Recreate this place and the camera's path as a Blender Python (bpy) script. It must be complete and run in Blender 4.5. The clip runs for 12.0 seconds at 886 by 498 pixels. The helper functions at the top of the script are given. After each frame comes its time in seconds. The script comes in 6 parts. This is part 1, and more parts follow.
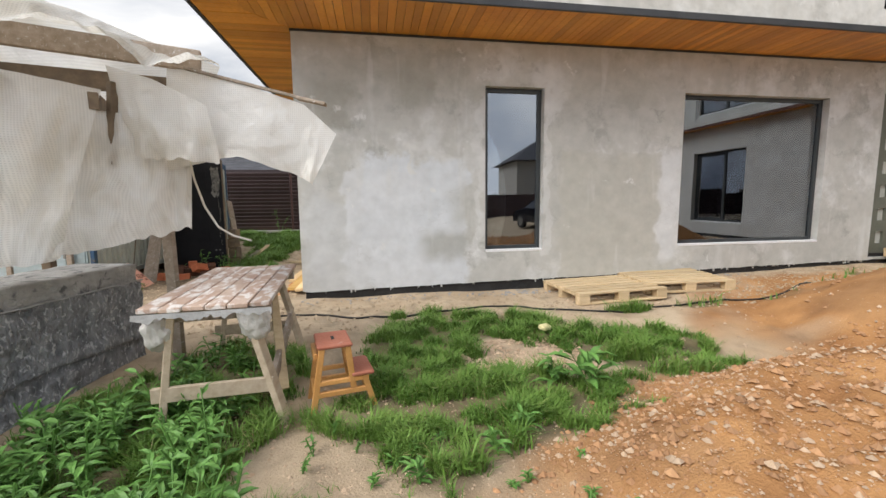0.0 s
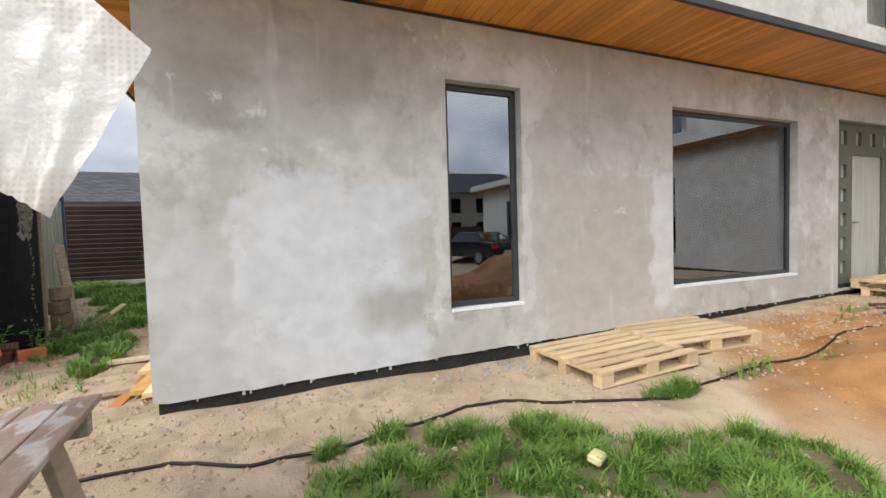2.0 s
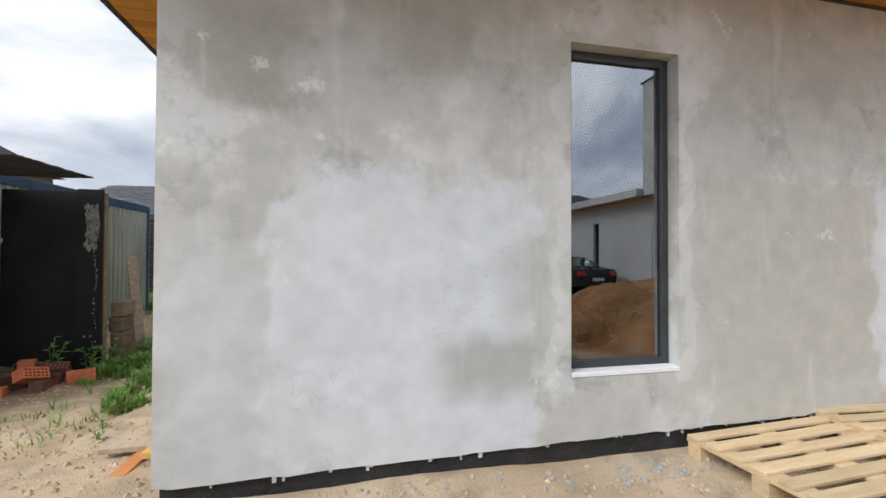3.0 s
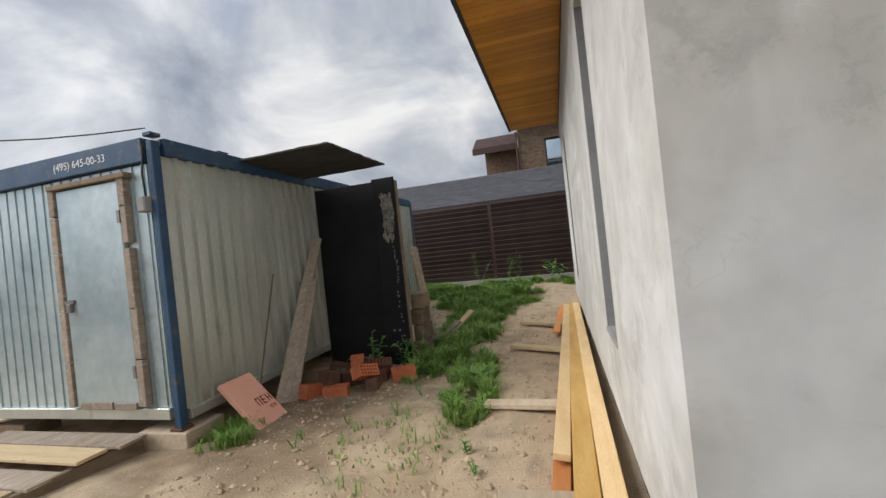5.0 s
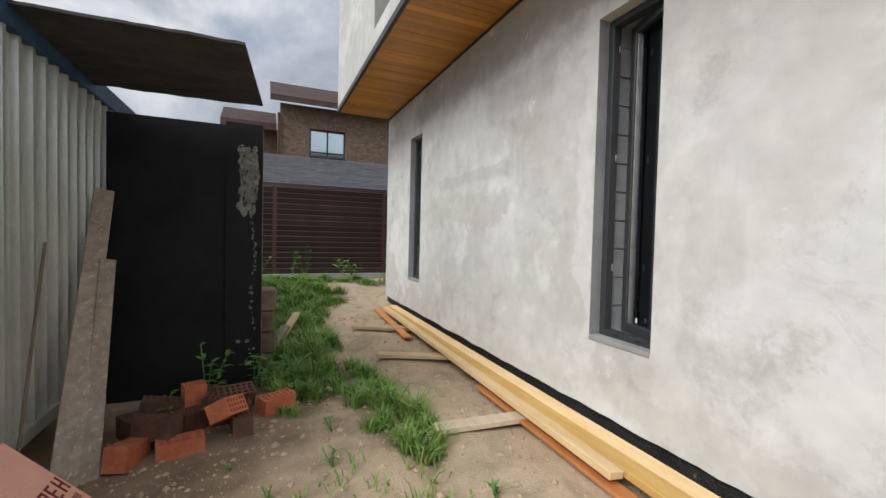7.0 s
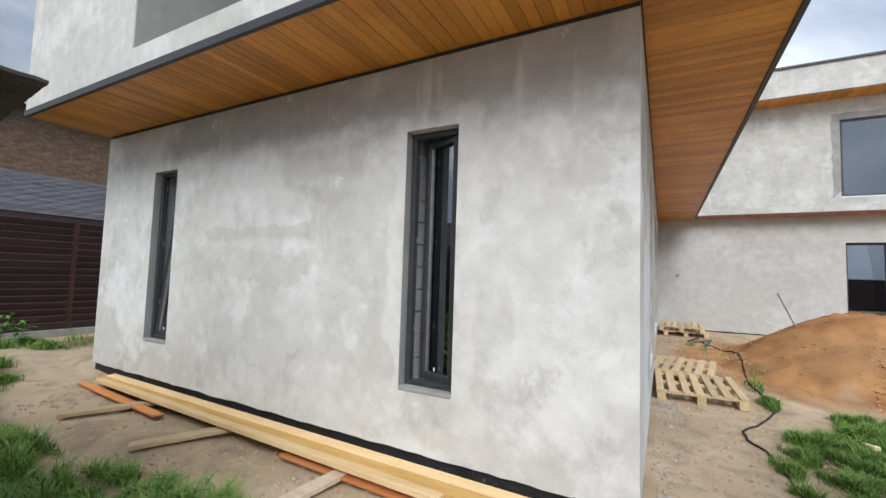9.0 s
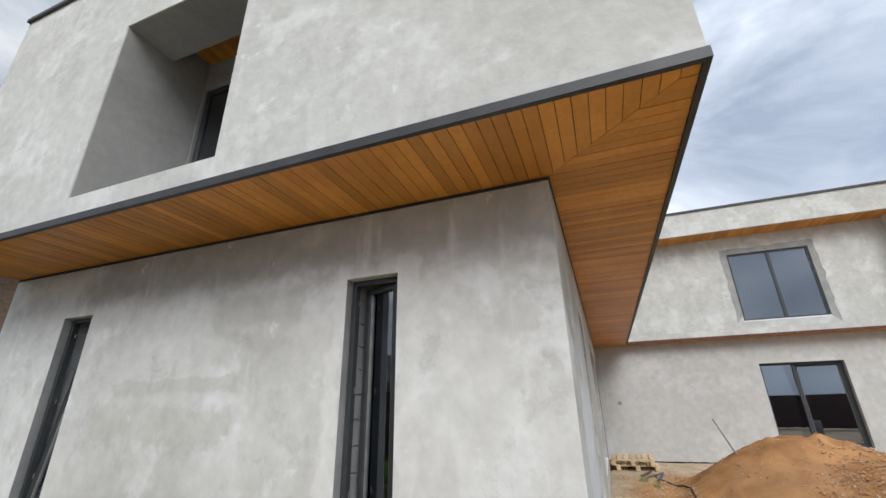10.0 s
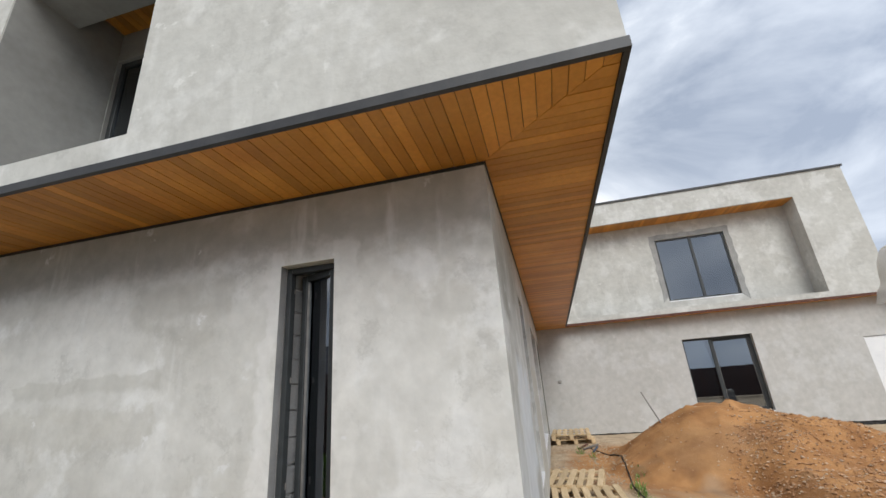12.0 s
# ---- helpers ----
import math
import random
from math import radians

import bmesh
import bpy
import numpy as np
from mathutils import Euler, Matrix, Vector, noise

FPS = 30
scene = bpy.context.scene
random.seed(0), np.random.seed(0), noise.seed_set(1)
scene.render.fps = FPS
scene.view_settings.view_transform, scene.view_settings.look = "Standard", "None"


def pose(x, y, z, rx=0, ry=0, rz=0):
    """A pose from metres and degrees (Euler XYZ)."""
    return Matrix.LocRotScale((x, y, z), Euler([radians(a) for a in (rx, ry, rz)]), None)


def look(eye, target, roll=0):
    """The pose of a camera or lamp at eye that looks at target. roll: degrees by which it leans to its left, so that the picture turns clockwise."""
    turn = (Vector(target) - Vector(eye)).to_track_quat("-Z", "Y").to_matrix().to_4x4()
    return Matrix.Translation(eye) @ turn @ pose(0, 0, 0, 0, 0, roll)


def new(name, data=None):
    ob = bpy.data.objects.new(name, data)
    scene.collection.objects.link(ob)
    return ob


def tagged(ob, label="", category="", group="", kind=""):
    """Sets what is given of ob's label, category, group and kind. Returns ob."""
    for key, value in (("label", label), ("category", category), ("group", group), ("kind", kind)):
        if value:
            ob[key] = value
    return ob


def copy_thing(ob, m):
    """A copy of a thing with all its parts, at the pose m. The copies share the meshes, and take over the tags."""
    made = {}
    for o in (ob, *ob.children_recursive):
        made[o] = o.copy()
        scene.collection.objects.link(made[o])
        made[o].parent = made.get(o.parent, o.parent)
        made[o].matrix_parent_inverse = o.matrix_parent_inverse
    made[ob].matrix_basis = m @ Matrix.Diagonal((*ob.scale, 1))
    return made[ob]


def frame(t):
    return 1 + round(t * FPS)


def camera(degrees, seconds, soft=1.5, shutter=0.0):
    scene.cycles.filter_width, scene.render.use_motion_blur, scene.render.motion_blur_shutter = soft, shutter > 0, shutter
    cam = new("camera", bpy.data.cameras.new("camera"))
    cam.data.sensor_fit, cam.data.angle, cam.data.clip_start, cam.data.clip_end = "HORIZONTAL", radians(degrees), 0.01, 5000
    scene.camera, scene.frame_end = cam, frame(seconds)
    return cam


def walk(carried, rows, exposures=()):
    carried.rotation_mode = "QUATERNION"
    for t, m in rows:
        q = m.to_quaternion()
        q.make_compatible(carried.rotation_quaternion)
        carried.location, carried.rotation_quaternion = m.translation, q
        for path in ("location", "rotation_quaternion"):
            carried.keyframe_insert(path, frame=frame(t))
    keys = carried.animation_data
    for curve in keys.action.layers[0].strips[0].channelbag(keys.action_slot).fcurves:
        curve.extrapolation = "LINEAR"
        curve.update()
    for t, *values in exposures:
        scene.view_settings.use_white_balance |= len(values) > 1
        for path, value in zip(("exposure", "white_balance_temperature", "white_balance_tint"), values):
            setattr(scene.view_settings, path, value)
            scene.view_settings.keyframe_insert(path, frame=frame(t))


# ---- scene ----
cam = camera(94.3, 12.0)
EXPOSURES = [(0.0, 0.72, 6550, 10), (2.5, 0.84, 6450, 10), (3.0, 0.75, 6300, 10), (3.5, 0.73, 6400, 10), (5.5, 0.32, 6550, 10), (6.5, 0.36, 6500, 10), (7.5, 0.56, 6300, 10), (9.5, 0.52, 6150, 9), (10.5, 0.22, 6250, 9), (11.0, 0.19, 6250, 9), (12.0, 0.3, 6350, 9)]
PATH = [
    (0, (-0.134, 0.128, 1.437), (0.193, 2.088, 1.207), -0.6),
    (0.5, (-0.235, 0.587, 1.445), (0.279, 2.496, 1.142), -2.7),
    (1, (-0.21, 1.111, 1.519), (0.395, 2.989, 1.187), -3.3),
    (1.5, (-0.253, 1.492, 1.487), (0.53, 3.309, 1.196), -1.2),
    (2, (-0.148, 1.993, 1.509), (0.594, 3.849, 1.429), -1.7),
    (2.3, (-0.048, 2.297, 1.495), (0.562, 4.199, 1.396), -3.8),
    (2.5, (-0.029, 2.547, 1.492), (0.516, 4.469, 1.394), -2.2),
    (3, (-0.016, 3.165, 1.535), (0.401, 5.121, 1.565), 0.2),
    (3.3, (0.024, 3.41, 1.552), (0.142, 5.406, 1.607), -1.6),
    (3.5, (-0.085, 3.61, 1.592), (-0.192, 5.606, 1.642), -0.9),
    (5.3, (-1.664, 4.644, 1.397), (-2.204, 6.57, 1.376), -6.4),
    (5.5, (-1.886, 4.723, 1.486), (-2.239, 6.69, 1.41), -4.0),
    (6, (-2.333, 4.962, 1.499), (-2.176, 6.954, 1.422), -1.6),
    (6.5, (-2.76, 5.051, 1.444), (-2.351, 7.007, 1.364), 1.0),
    (7, (-3.143, 5.284, 1.434), (-2.347, 7.118, 1.375), 1.4),
    (7.5, (-3.447, 5.484, 1.472), (-2.177, 7.027, 1.406), 2.7),
    (7.7, (-3.582, 5.522, 1.518), (-2.149, 6.916, 1.442), 3.5),
    (9.3, (-4.007, 5.534, 1.753), (-2.213, 6.382, 1.997), 1.2),
    (9.5, (-4.028, 5.525, 1.786), (-2.238, 6.321, 2.189), 0.3),
    (10, (-4.052, 5.462, 1.851), (-2.303, 6.109, 2.574), -1.1),
    (10.5, (-4.06, 5.432, 1.853), (-2.34, 5.981, 2.715), -1.4),
    (11, (-4.059, 5.406, 1.846), (-2.327, 5.924, 2.702), -1.8),
    (11.5, (-4.035, 5.4, 1.828), (-2.264, 5.9, 2.611), -2.9),
    (12, (-4.002, 5.386, 1.813), (-2.163, 5.805, 2.477), -4.3),
]
walk(cam, [(t, look(eye, target, roll)) for t, eye, target, roll in PATH], EXPOSURES)

# ---- light ----
world = bpy.data.worlds.new("overcast_sky")
scene.world = world
world.use_nodes = True
wn, wl = world.node_tree.nodes, world.node_tree.links
wn.clear()
w_out = wn.new("ShaderNodeOutputWorld")
w_sky = wn.new("ShaderNodeTexSky")
w_sky.sky_type, w_sky.sun_disc = "NISHITA", False
w_sky.sun_elevation, w_sky.sun_rotation = radians(40), radians(243)
w_b1 = wn.new("ShaderNodeBackground")
w_b1.inputs["Strength"].default_value = 0.1
wl.new(w_sky.outputs["Color"], w_b1.inputs["Color"])
w_co = wn.new("ShaderNodeTexCoord")
w_map = wn.new("ShaderNodeMapping")
w_map.inputs["Scale"].default_value = (1.0, 1.0, 1.7)
w_map.inputs["Location"].default_value = (0.35, 0.1, 0.2)
wl.new(w_co.outputs["Generated"], w_map.inputs["Vector"])
w_n1 = wn.new("ShaderNodeTexNoise")
w_n1.inputs["Scale"].default_value, w_n1.inputs["Detail"].default_value, w_n1.inputs["Roughness"].default_value = 2.3, 7.0, 0.55
w_n1.inputs["Distortion"].default_value = 0.4
wl.new(w_map.outputs["Vector"], w_n1.inputs["Vector"])
w_ramp = wn.new("ShaderNodeValToRGB")
w_ramp.color_ramp.elements[0].position, w_ramp.color_ramp.elements[0].color = 0.34, (0.30, 0.345, 0.43, 1)
w_ramp.color_ramp.elements[1].position, w_ramp.color_ramp.elements[1].color = 0.66, (1.0, 1.0, 1.0, 1)
w_mid = w_ramp.color_ramp.elements.new(0.5)
w_mid.color = (0.56, 0.60, 0.67, 1)
wl.new(w_n1.outputs["Fac"], w_ramp.inputs["Fac"])
w_b2 = wn.new("ShaderNodeBackground")
w_b2.inputs["Strength"].default_value = 0.9
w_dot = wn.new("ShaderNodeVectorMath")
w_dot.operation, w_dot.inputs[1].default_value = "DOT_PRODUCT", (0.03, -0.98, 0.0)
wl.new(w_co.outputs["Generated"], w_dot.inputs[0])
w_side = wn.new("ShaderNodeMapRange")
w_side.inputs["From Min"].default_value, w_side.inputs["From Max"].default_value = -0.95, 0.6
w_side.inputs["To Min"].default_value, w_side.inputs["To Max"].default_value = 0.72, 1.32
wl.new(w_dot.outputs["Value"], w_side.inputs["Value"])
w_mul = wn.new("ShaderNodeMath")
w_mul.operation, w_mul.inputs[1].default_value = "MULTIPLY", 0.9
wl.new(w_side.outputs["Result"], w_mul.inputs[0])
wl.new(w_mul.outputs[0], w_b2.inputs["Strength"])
wl.new(w_ramp.outputs["Color"], w_b2.inputs["Color"])
w_n2 = wn.new("ShaderNodeTexNoise")
w_n2.inputs["Scale"].default_value, w_n2.inputs["Detail"].default_value = 3.1, 6.0
wl.new(w_map.outputs["Vector"], w_n2.inputs["Vector"])
w_r2 = wn.new("ShaderNodeMapRange")
w_r2.inputs["From Min"].default_value, w_r2.inputs["From Max"].default_value = 0.30, 0.42
w_r2.inputs["To Min"].default_value, w_r2.inputs["To Max"].default_value = 0.55, 1.0
wl.new(w_n2.outputs["Fac"], w_r2.inputs["Value"])
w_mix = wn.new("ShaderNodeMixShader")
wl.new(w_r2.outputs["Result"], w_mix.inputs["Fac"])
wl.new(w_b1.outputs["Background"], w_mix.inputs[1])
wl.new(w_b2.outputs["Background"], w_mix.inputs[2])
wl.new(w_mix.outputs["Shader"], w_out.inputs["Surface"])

sun_data = bpy.data.lights.new("sun", "SUN")
sun_data.energy, sun_data.angle, sun_data.color = 2.0, radians(35), (1.0, 0.975, 0.94)
sun = new("sun", sun_data)
sun.matrix_world = look((-20, -10, 19), (0, 0, 0))


# ---- materials ----
def mat(name, c1, c2, scale=6.0, rough=0.8, bump=0.3, metal=0.0, fine=60.0, c3=None, spots=0.6, vary="", stretch=(1, 1, 1), spec=0.4, depth=0.01, soft=0.1):
    """A two-scale surface: c1 to c2 by broad noise, c3 in worn spots, fine grain in colour and relief."""
    m = bpy.data.materials.new(name)
    m.use_nodes = True
    n, l = m.node_tree.nodes, m.node_tree.links
    b = n["Principled BSDF"]
    b.inputs["Roughness"].default_value, b.inputs["Metallic"].default_value = rough, metal
    b.inputs["Specular IOR Level"].default_value = spec
    co, mp = n.new("ShaderNodeTexCoord"), n.new("ShaderNodeMapping")
    mp.inputs["Scale"].default_value = stretch
    l.new(co.outputs["Object"], mp.inputs["Vector"])
    n1, n2 = n.new("ShaderNodeTexNoise"), n.new("ShaderNodeTexNoise")
    n1.inputs["Scale"].default_value, n1.inputs["Detail"].default_value, n1.inputs["Roughness"].default_value = scale, 6, 0.6
    n2.inputs["Scale"].default_value, n2.inputs["Detail"].default_value = fine, 4
    l.new(mp.outputs["Vector"], n1.inputs["Vector"])
    l.new(mp.outputs["Vector"], n2.inputs["Vector"])
    r = n.new("ShaderNodeMapRange")
    r.inputs["From Min"].default_value, r.inputs["From Max"].default_value = 0.32, 0.68
    l.new(n1.outputs["Fac"], r.inputs["Value"])
    mx = n.new("ShaderNodeMix")
    mx.data_type = "RGBA"
    mx.inputs["A"].default_value, mx.inputs["B"].default_value = (*c1, 1), (*c2, 1)
    l.new(r.outputs["Result"], mx.inputs["Factor"])
    col = mx.outputs["Result"]
    if c3:
        n3, r3 = n.new("ShaderNodeTexNoise"), n.new("ShaderNodeMapRange")
        n3.inputs["Scale"].default_value, n3.inputs["Detail"].default_value, n3.inputs["Distortion"].default_value = scale * 2.7, 7, 0.6
        r3.inputs["From Min"].default_value, r3.inputs["From Max"].default_value = spots, spots + soft
        l.new(mp.outputs["Vector"], n3.inputs["Vector"])
        l.new(n3.outputs["Fac"], r3.inputs["Value"])
        m3 = n.new("ShaderNodeMix")
        m3.data_type = "RGBA"
        m3.inputs["B"].default_value = (*c3, 1)
        l.new(r3.outputs["Result"], m3.inputs["Factor"])
        l.new(col, m3.inputs["A"])
        col = m3.outputs["Result"]
    hs = n.new("ShaderNodeHueSaturation")
    l.new(col, hs.inputs["Color"])
    ad = n.new("ShaderNodeMath")
    ad.operation, ad.inputs[1].default_value, ad.inputs[2].default_value = "MULTIPLY_ADD", 0.35, 0.825
    l.new(n2.outputs["Fac"], ad.inputs[0])
    val = ad.outputs[0]
    if vary:
        src = n.new("ShaderNodeObjectInfo").outputs["Random"] if vary == "object" else n.new("ShaderNodeNewGeometry").outputs["Random Per Island"]
        a2 = n.new("ShaderNodeMath")
        a2.operation, a2.inputs[1].default_value, a2.inputs[2].default_value = "MULTIPLY_ADD", 0.4, 0.8
        l.new(src, a2.inputs[0])
        a3 = n.new("ShaderNodeMath")
        a3.operation = "MULTIPLY"
        l.new(a2.outputs[0], a3.inputs[0])
        l.new(val, a3.inputs[1])
        val = a3.outputs[0]
    l.new(val, hs.inputs["Value"])
    l.new(hs.outputs["Color"], b.inputs["Base Color"])
    if bump:
        bp, sm = n.new("ShaderNodeBump"), n.new("ShaderNodeMath")
        bp.inputs["Strength"].default_value, bp.inputs["Distance"].default_value = bump, depth
        sm.operation, sm.inputs[1].default_value = "MULTIPLY_ADD", 2.0
        l.new(n1.outputs["Fac"], sm.inputs[0])
        l.new(n2.outputs["Fac"], sm.inputs[2])
        l.new(sm.outputs[0], bp.inputs["Height"])
        l.new(bp.outputs["Normal"], b.inputs["Normal"])
    return m


def glass(name, tint=(0.9, 0.95, 0.95)):
    """A window pane: see-through, mirroring more at a grazing angle, with a coated outer face."""
    m = bpy.data.materials.new(name)
    m.use_nodes = True
    n, l = m.node_tree.nodes, m.node_tree.links
    n.clear()
    out, mx = n.new("ShaderNodeOutputMaterial"), n.new("ShaderNodeMixShader")
    tr, gl, fr = n.new("ShaderNodeBsdfTransparent"), n.new("ShaderNodeBsdfGlossy"), n.new("ShaderNodeFresnel")
    tr.inputs["Color"].default_value = (*[0.62 * c for c in tint], 1)
    gl.inputs["Roughness"].default_value = 0.005
    gl.inputs["Color"].default_value = (0.80, 0.85, 0.92, 1)
    fr.inputs["IOR"].default_value = 3.2
    l.new(fr.outputs[0], mx.inputs["Fac"])
    l.new(tr.outputs[0], mx.inputs[1])
    l.new(gl.outputs[0], mx.inputs[2])
    l.new(mx.outputs[0], out.inputs["Surface"])
    return m


def plaster(name, c1, c2, c3, rough_relief, patches=(), stain=0.6, firm_patches=()):
    """Cement plaster: broad cloudy tone, soft repair and shade patches, pale dabs over the fixings, trowel relief."""
    m = mat(name, c1, c2, 0.75, 0.93, rough_relief, fine=7, spec=0.15, depth=0.008)
    n, l = m.node_tree.nodes, m.node_tree.links
    hs = next(k for k in n if k.type == "HUE_SAT")
    src = hs.inputs["Color"].links[0].from_socket
    co = n.new("ShaderNodeTexCoord")

    def over(base, mask, colour, amount):
        mm, mu = n.new("ShaderNodeMix"), n.new("ShaderNodeMath")
        mm.data_type = "RGBA"
        mu.operation, mu.inputs[1].default_value = "MULTIPLY", amount
        l.new(mask, mu.inputs[0])
        l.new(mu.outputs[0], mm.inputs["Factor"])
        l.new(base, mm.inputs["A"])
        mm.inputs["B"].default_value = (*colour, 1)
        return mm.outputs["Result"]

    def ranged(sock, a, b):
        r = n.new("ShaderNodeMapRange")
        r.interpolation_type = "SMOOTHSTEP"
        r.inputs["From Min"].default_value, r.inputs["From Max"].default_value = a, b
        l.new(sock, r.inputs["Value"])
        return r.outputs["Result"]

    def times(a, b):
        mu = n.new("ShaderNodeMath")
        mu.operation = "MULTIPLY"
        l.new(a, mu.inputs[0])
        l.new(b, mu.inputs[1])
        return mu.outputs[0]

    wob, sep, add = n.new("ShaderNodeTexNoise"), n.new("ShaderNodeSeparateXYZ"), n.new("ShaderNodeVectorMath")
    wob.inputs["Scale"].default_value, wob.inputs["Detail"].default_value, wob.inputs["Roughness"].default_value = 2.6, 9, 0.68
    l.new(co.outputs["Object"], wob.inputs["Vector"])
    add.operation, add.inputs[1].default_value = "MULTIPLY_ADD", (0.85, 0.85, 0.85)
    l.new(wob.outputs["Color"], add.inputs[0])
    l.new(co.outputs["Object"], add.inputs[2])
    l.new(add.outputs[0], sep.inputs[0])
    big = n.new("ShaderNodeTexNoise")
    big.inputs["Scale"].default_value, big.inputs["Detail"].default_value, big.inputs["Roughness"].default_value = 1.35, 9, 0.62
    l.new(co.outputs["Object"], big.inputs["Vector"])
    col = over(src, ranged(big.outputs["Fac"], 0.5, 0.62), c3, 0.85)
    dark = n.new("ShaderNodeTexNoise")
    dark.inputs["Scale"].default_value, dark.inputs["Detail"].default_value, dark.inputs["Roughness"].default_value, dark.inputs["Distortion"].default_value = 1.7, 10, 0.66, 0.3
    l.new(add.outputs[0], dark.inputs["Vector"])
    col = over(col, ranged(dark.outputs["Fac"], 0.53, 0.66), tuple(c * 0.72 for c in c1), stain)
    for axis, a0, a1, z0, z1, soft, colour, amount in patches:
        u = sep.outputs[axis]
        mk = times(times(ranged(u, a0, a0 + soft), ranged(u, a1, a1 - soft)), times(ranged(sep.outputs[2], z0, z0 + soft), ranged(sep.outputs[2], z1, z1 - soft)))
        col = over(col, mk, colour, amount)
    if firm_patches:
        # trowelled repairs and painted soffit shade, with firmer, gently uneven edges
        edge, near, spread = n.new("ShaderNodeVectorMath"), n.new("ShaderNodeSeparateXYZ"), n.new("ShaderNodeTexNoise")
        spread.inputs["Scale"].default_value, spread.inputs["Detail"].default_value = 3.5, 8
        l.new(co.outputs["Object"], spread.inputs["Vector"])
        shift = n.new("ShaderNodeVectorMath")
        shift.operation, shift.inputs[1].default_value = "SUBTRACT", (0.5, 0.5, 0.5)
        l.new(spread.outputs["Color"], shift.inputs[0])
        edge.operation, edge.inputs[1].default_value = "MULTIPLY_ADD", (0.5, 0.5, 0.26)
        l.new(shift.outputs[0], edge.inputs[0])
        l.new(co.outputs["Object"], edge.inputs[2])
        l.new(edge.outputs[0], near.inputs[0])
        for axis, a0, a1, z0, z1, side, top, colour, amount in firm_patches:
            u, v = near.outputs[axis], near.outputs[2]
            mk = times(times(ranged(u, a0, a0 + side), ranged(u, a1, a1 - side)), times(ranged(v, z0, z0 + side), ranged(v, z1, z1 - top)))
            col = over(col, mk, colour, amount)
    run, mp = n.new("ShaderNodeTexNoise"), n.new("ShaderNodeMapping")
    mp.inputs["Scale"].default_value = (5.0, 5.0, 0.7)
    l.new(co.outputs["Object"], mp.inputs["Vector"])
    l.new(mp.outputs["Vector"], run.inputs["Vector"])
    run.inputs["Scale"].default_value, run.inputs["Detail"].default_value = 1.0, 4
    col = over(col, ranged(run.outputs["Fac"], 0.58, 0.72), c3, 0.5)
    vo = n.new("ShaderNodeTexVoronoi")
    vo.inputs["Scale"].default_value = 2.3
    l.new(add.outputs[0], vo.inputs["Vector"])
    col = over(col, ranged(vo.outputs["Distance"], 0.14, 0.05), tuple(min(0.72, c * 1.1) for c in c3), 0.7)
    mark, where = n.new("ShaderNodeTexNoise"), n.new("ShaderNodeTexNoise")
    mark.inputs["Scale"].default_value, mark.inputs["Detail"].default_value, mark.inputs["Distortion"].default_value = 2.4, 5, 1.6
    where.inputs["Scale"].default_value, where.inputs["Detail"].default_value = 1.1, 3
    l.new(co.outputs["Object"], mark.inputs["Vector"])
    l.new(add.outputs[0], where.inputs["Vector"])
    line = times(times(ranged(mark.outputs["Fac"], 0.478, 0.498), ranged(mark.outputs["Fac"], 0.506, 0.499)), ranged(where.outputs["Fac"], 0.48, 0.6))
    col = over(col, line, tuple(c * 0.78 for c in c1), 0.2)
    l.new(col, hs.inputs["Color"])
    return m


# Dark patches reaching the wall top also paint in the soffit's shade.
FRONT_PATCHES_AND_SHADE = [(a, b + 0.15, c + 0.15, d + 0.15, e + 0.15, f, g, h) for a, b, c, d, e, f, g, h in [(0, -0.1, 1.45, -0.2, 2.35, 0.16, (0.60, 0.625, 0.65), 0.9), (0, -0.9, 0.15, -0.2, 1.9, 0.35, (0.55, 0.565, 0.57), 0.7), (0, 1.2, 1.75, 1.05, 1.6, 0.3, (0.36, 0.355, 0.32), 0.8),
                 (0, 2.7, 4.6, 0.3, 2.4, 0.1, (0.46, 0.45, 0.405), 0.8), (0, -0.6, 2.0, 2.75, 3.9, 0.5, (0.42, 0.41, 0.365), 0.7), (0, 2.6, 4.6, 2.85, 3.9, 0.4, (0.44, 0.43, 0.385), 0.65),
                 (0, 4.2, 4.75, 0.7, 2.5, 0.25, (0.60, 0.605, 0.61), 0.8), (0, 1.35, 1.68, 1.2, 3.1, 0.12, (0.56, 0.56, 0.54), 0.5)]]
# Top bands: stains together with painted shade from the overhang.
WEST_PATCHES_AND_SHADE = [(1, 7.2, 11.8, 3.3, 3.95, 0.4, (0.33, 0.32, 0.29), 0.85), (1, 5.5, 8.1, 3.2, 3.95, 0.45, (0.38, 0.37, 0.335), 0.8), (1, 9.0, 10.9, 1.95, 2.4, 0.12, (0.50, 0.485, 0.44), 0.6), (1, 8.4, 9.4, 2.7, 3.1, 0.2, (0.44, 0.43, 0.39), 0.6)]
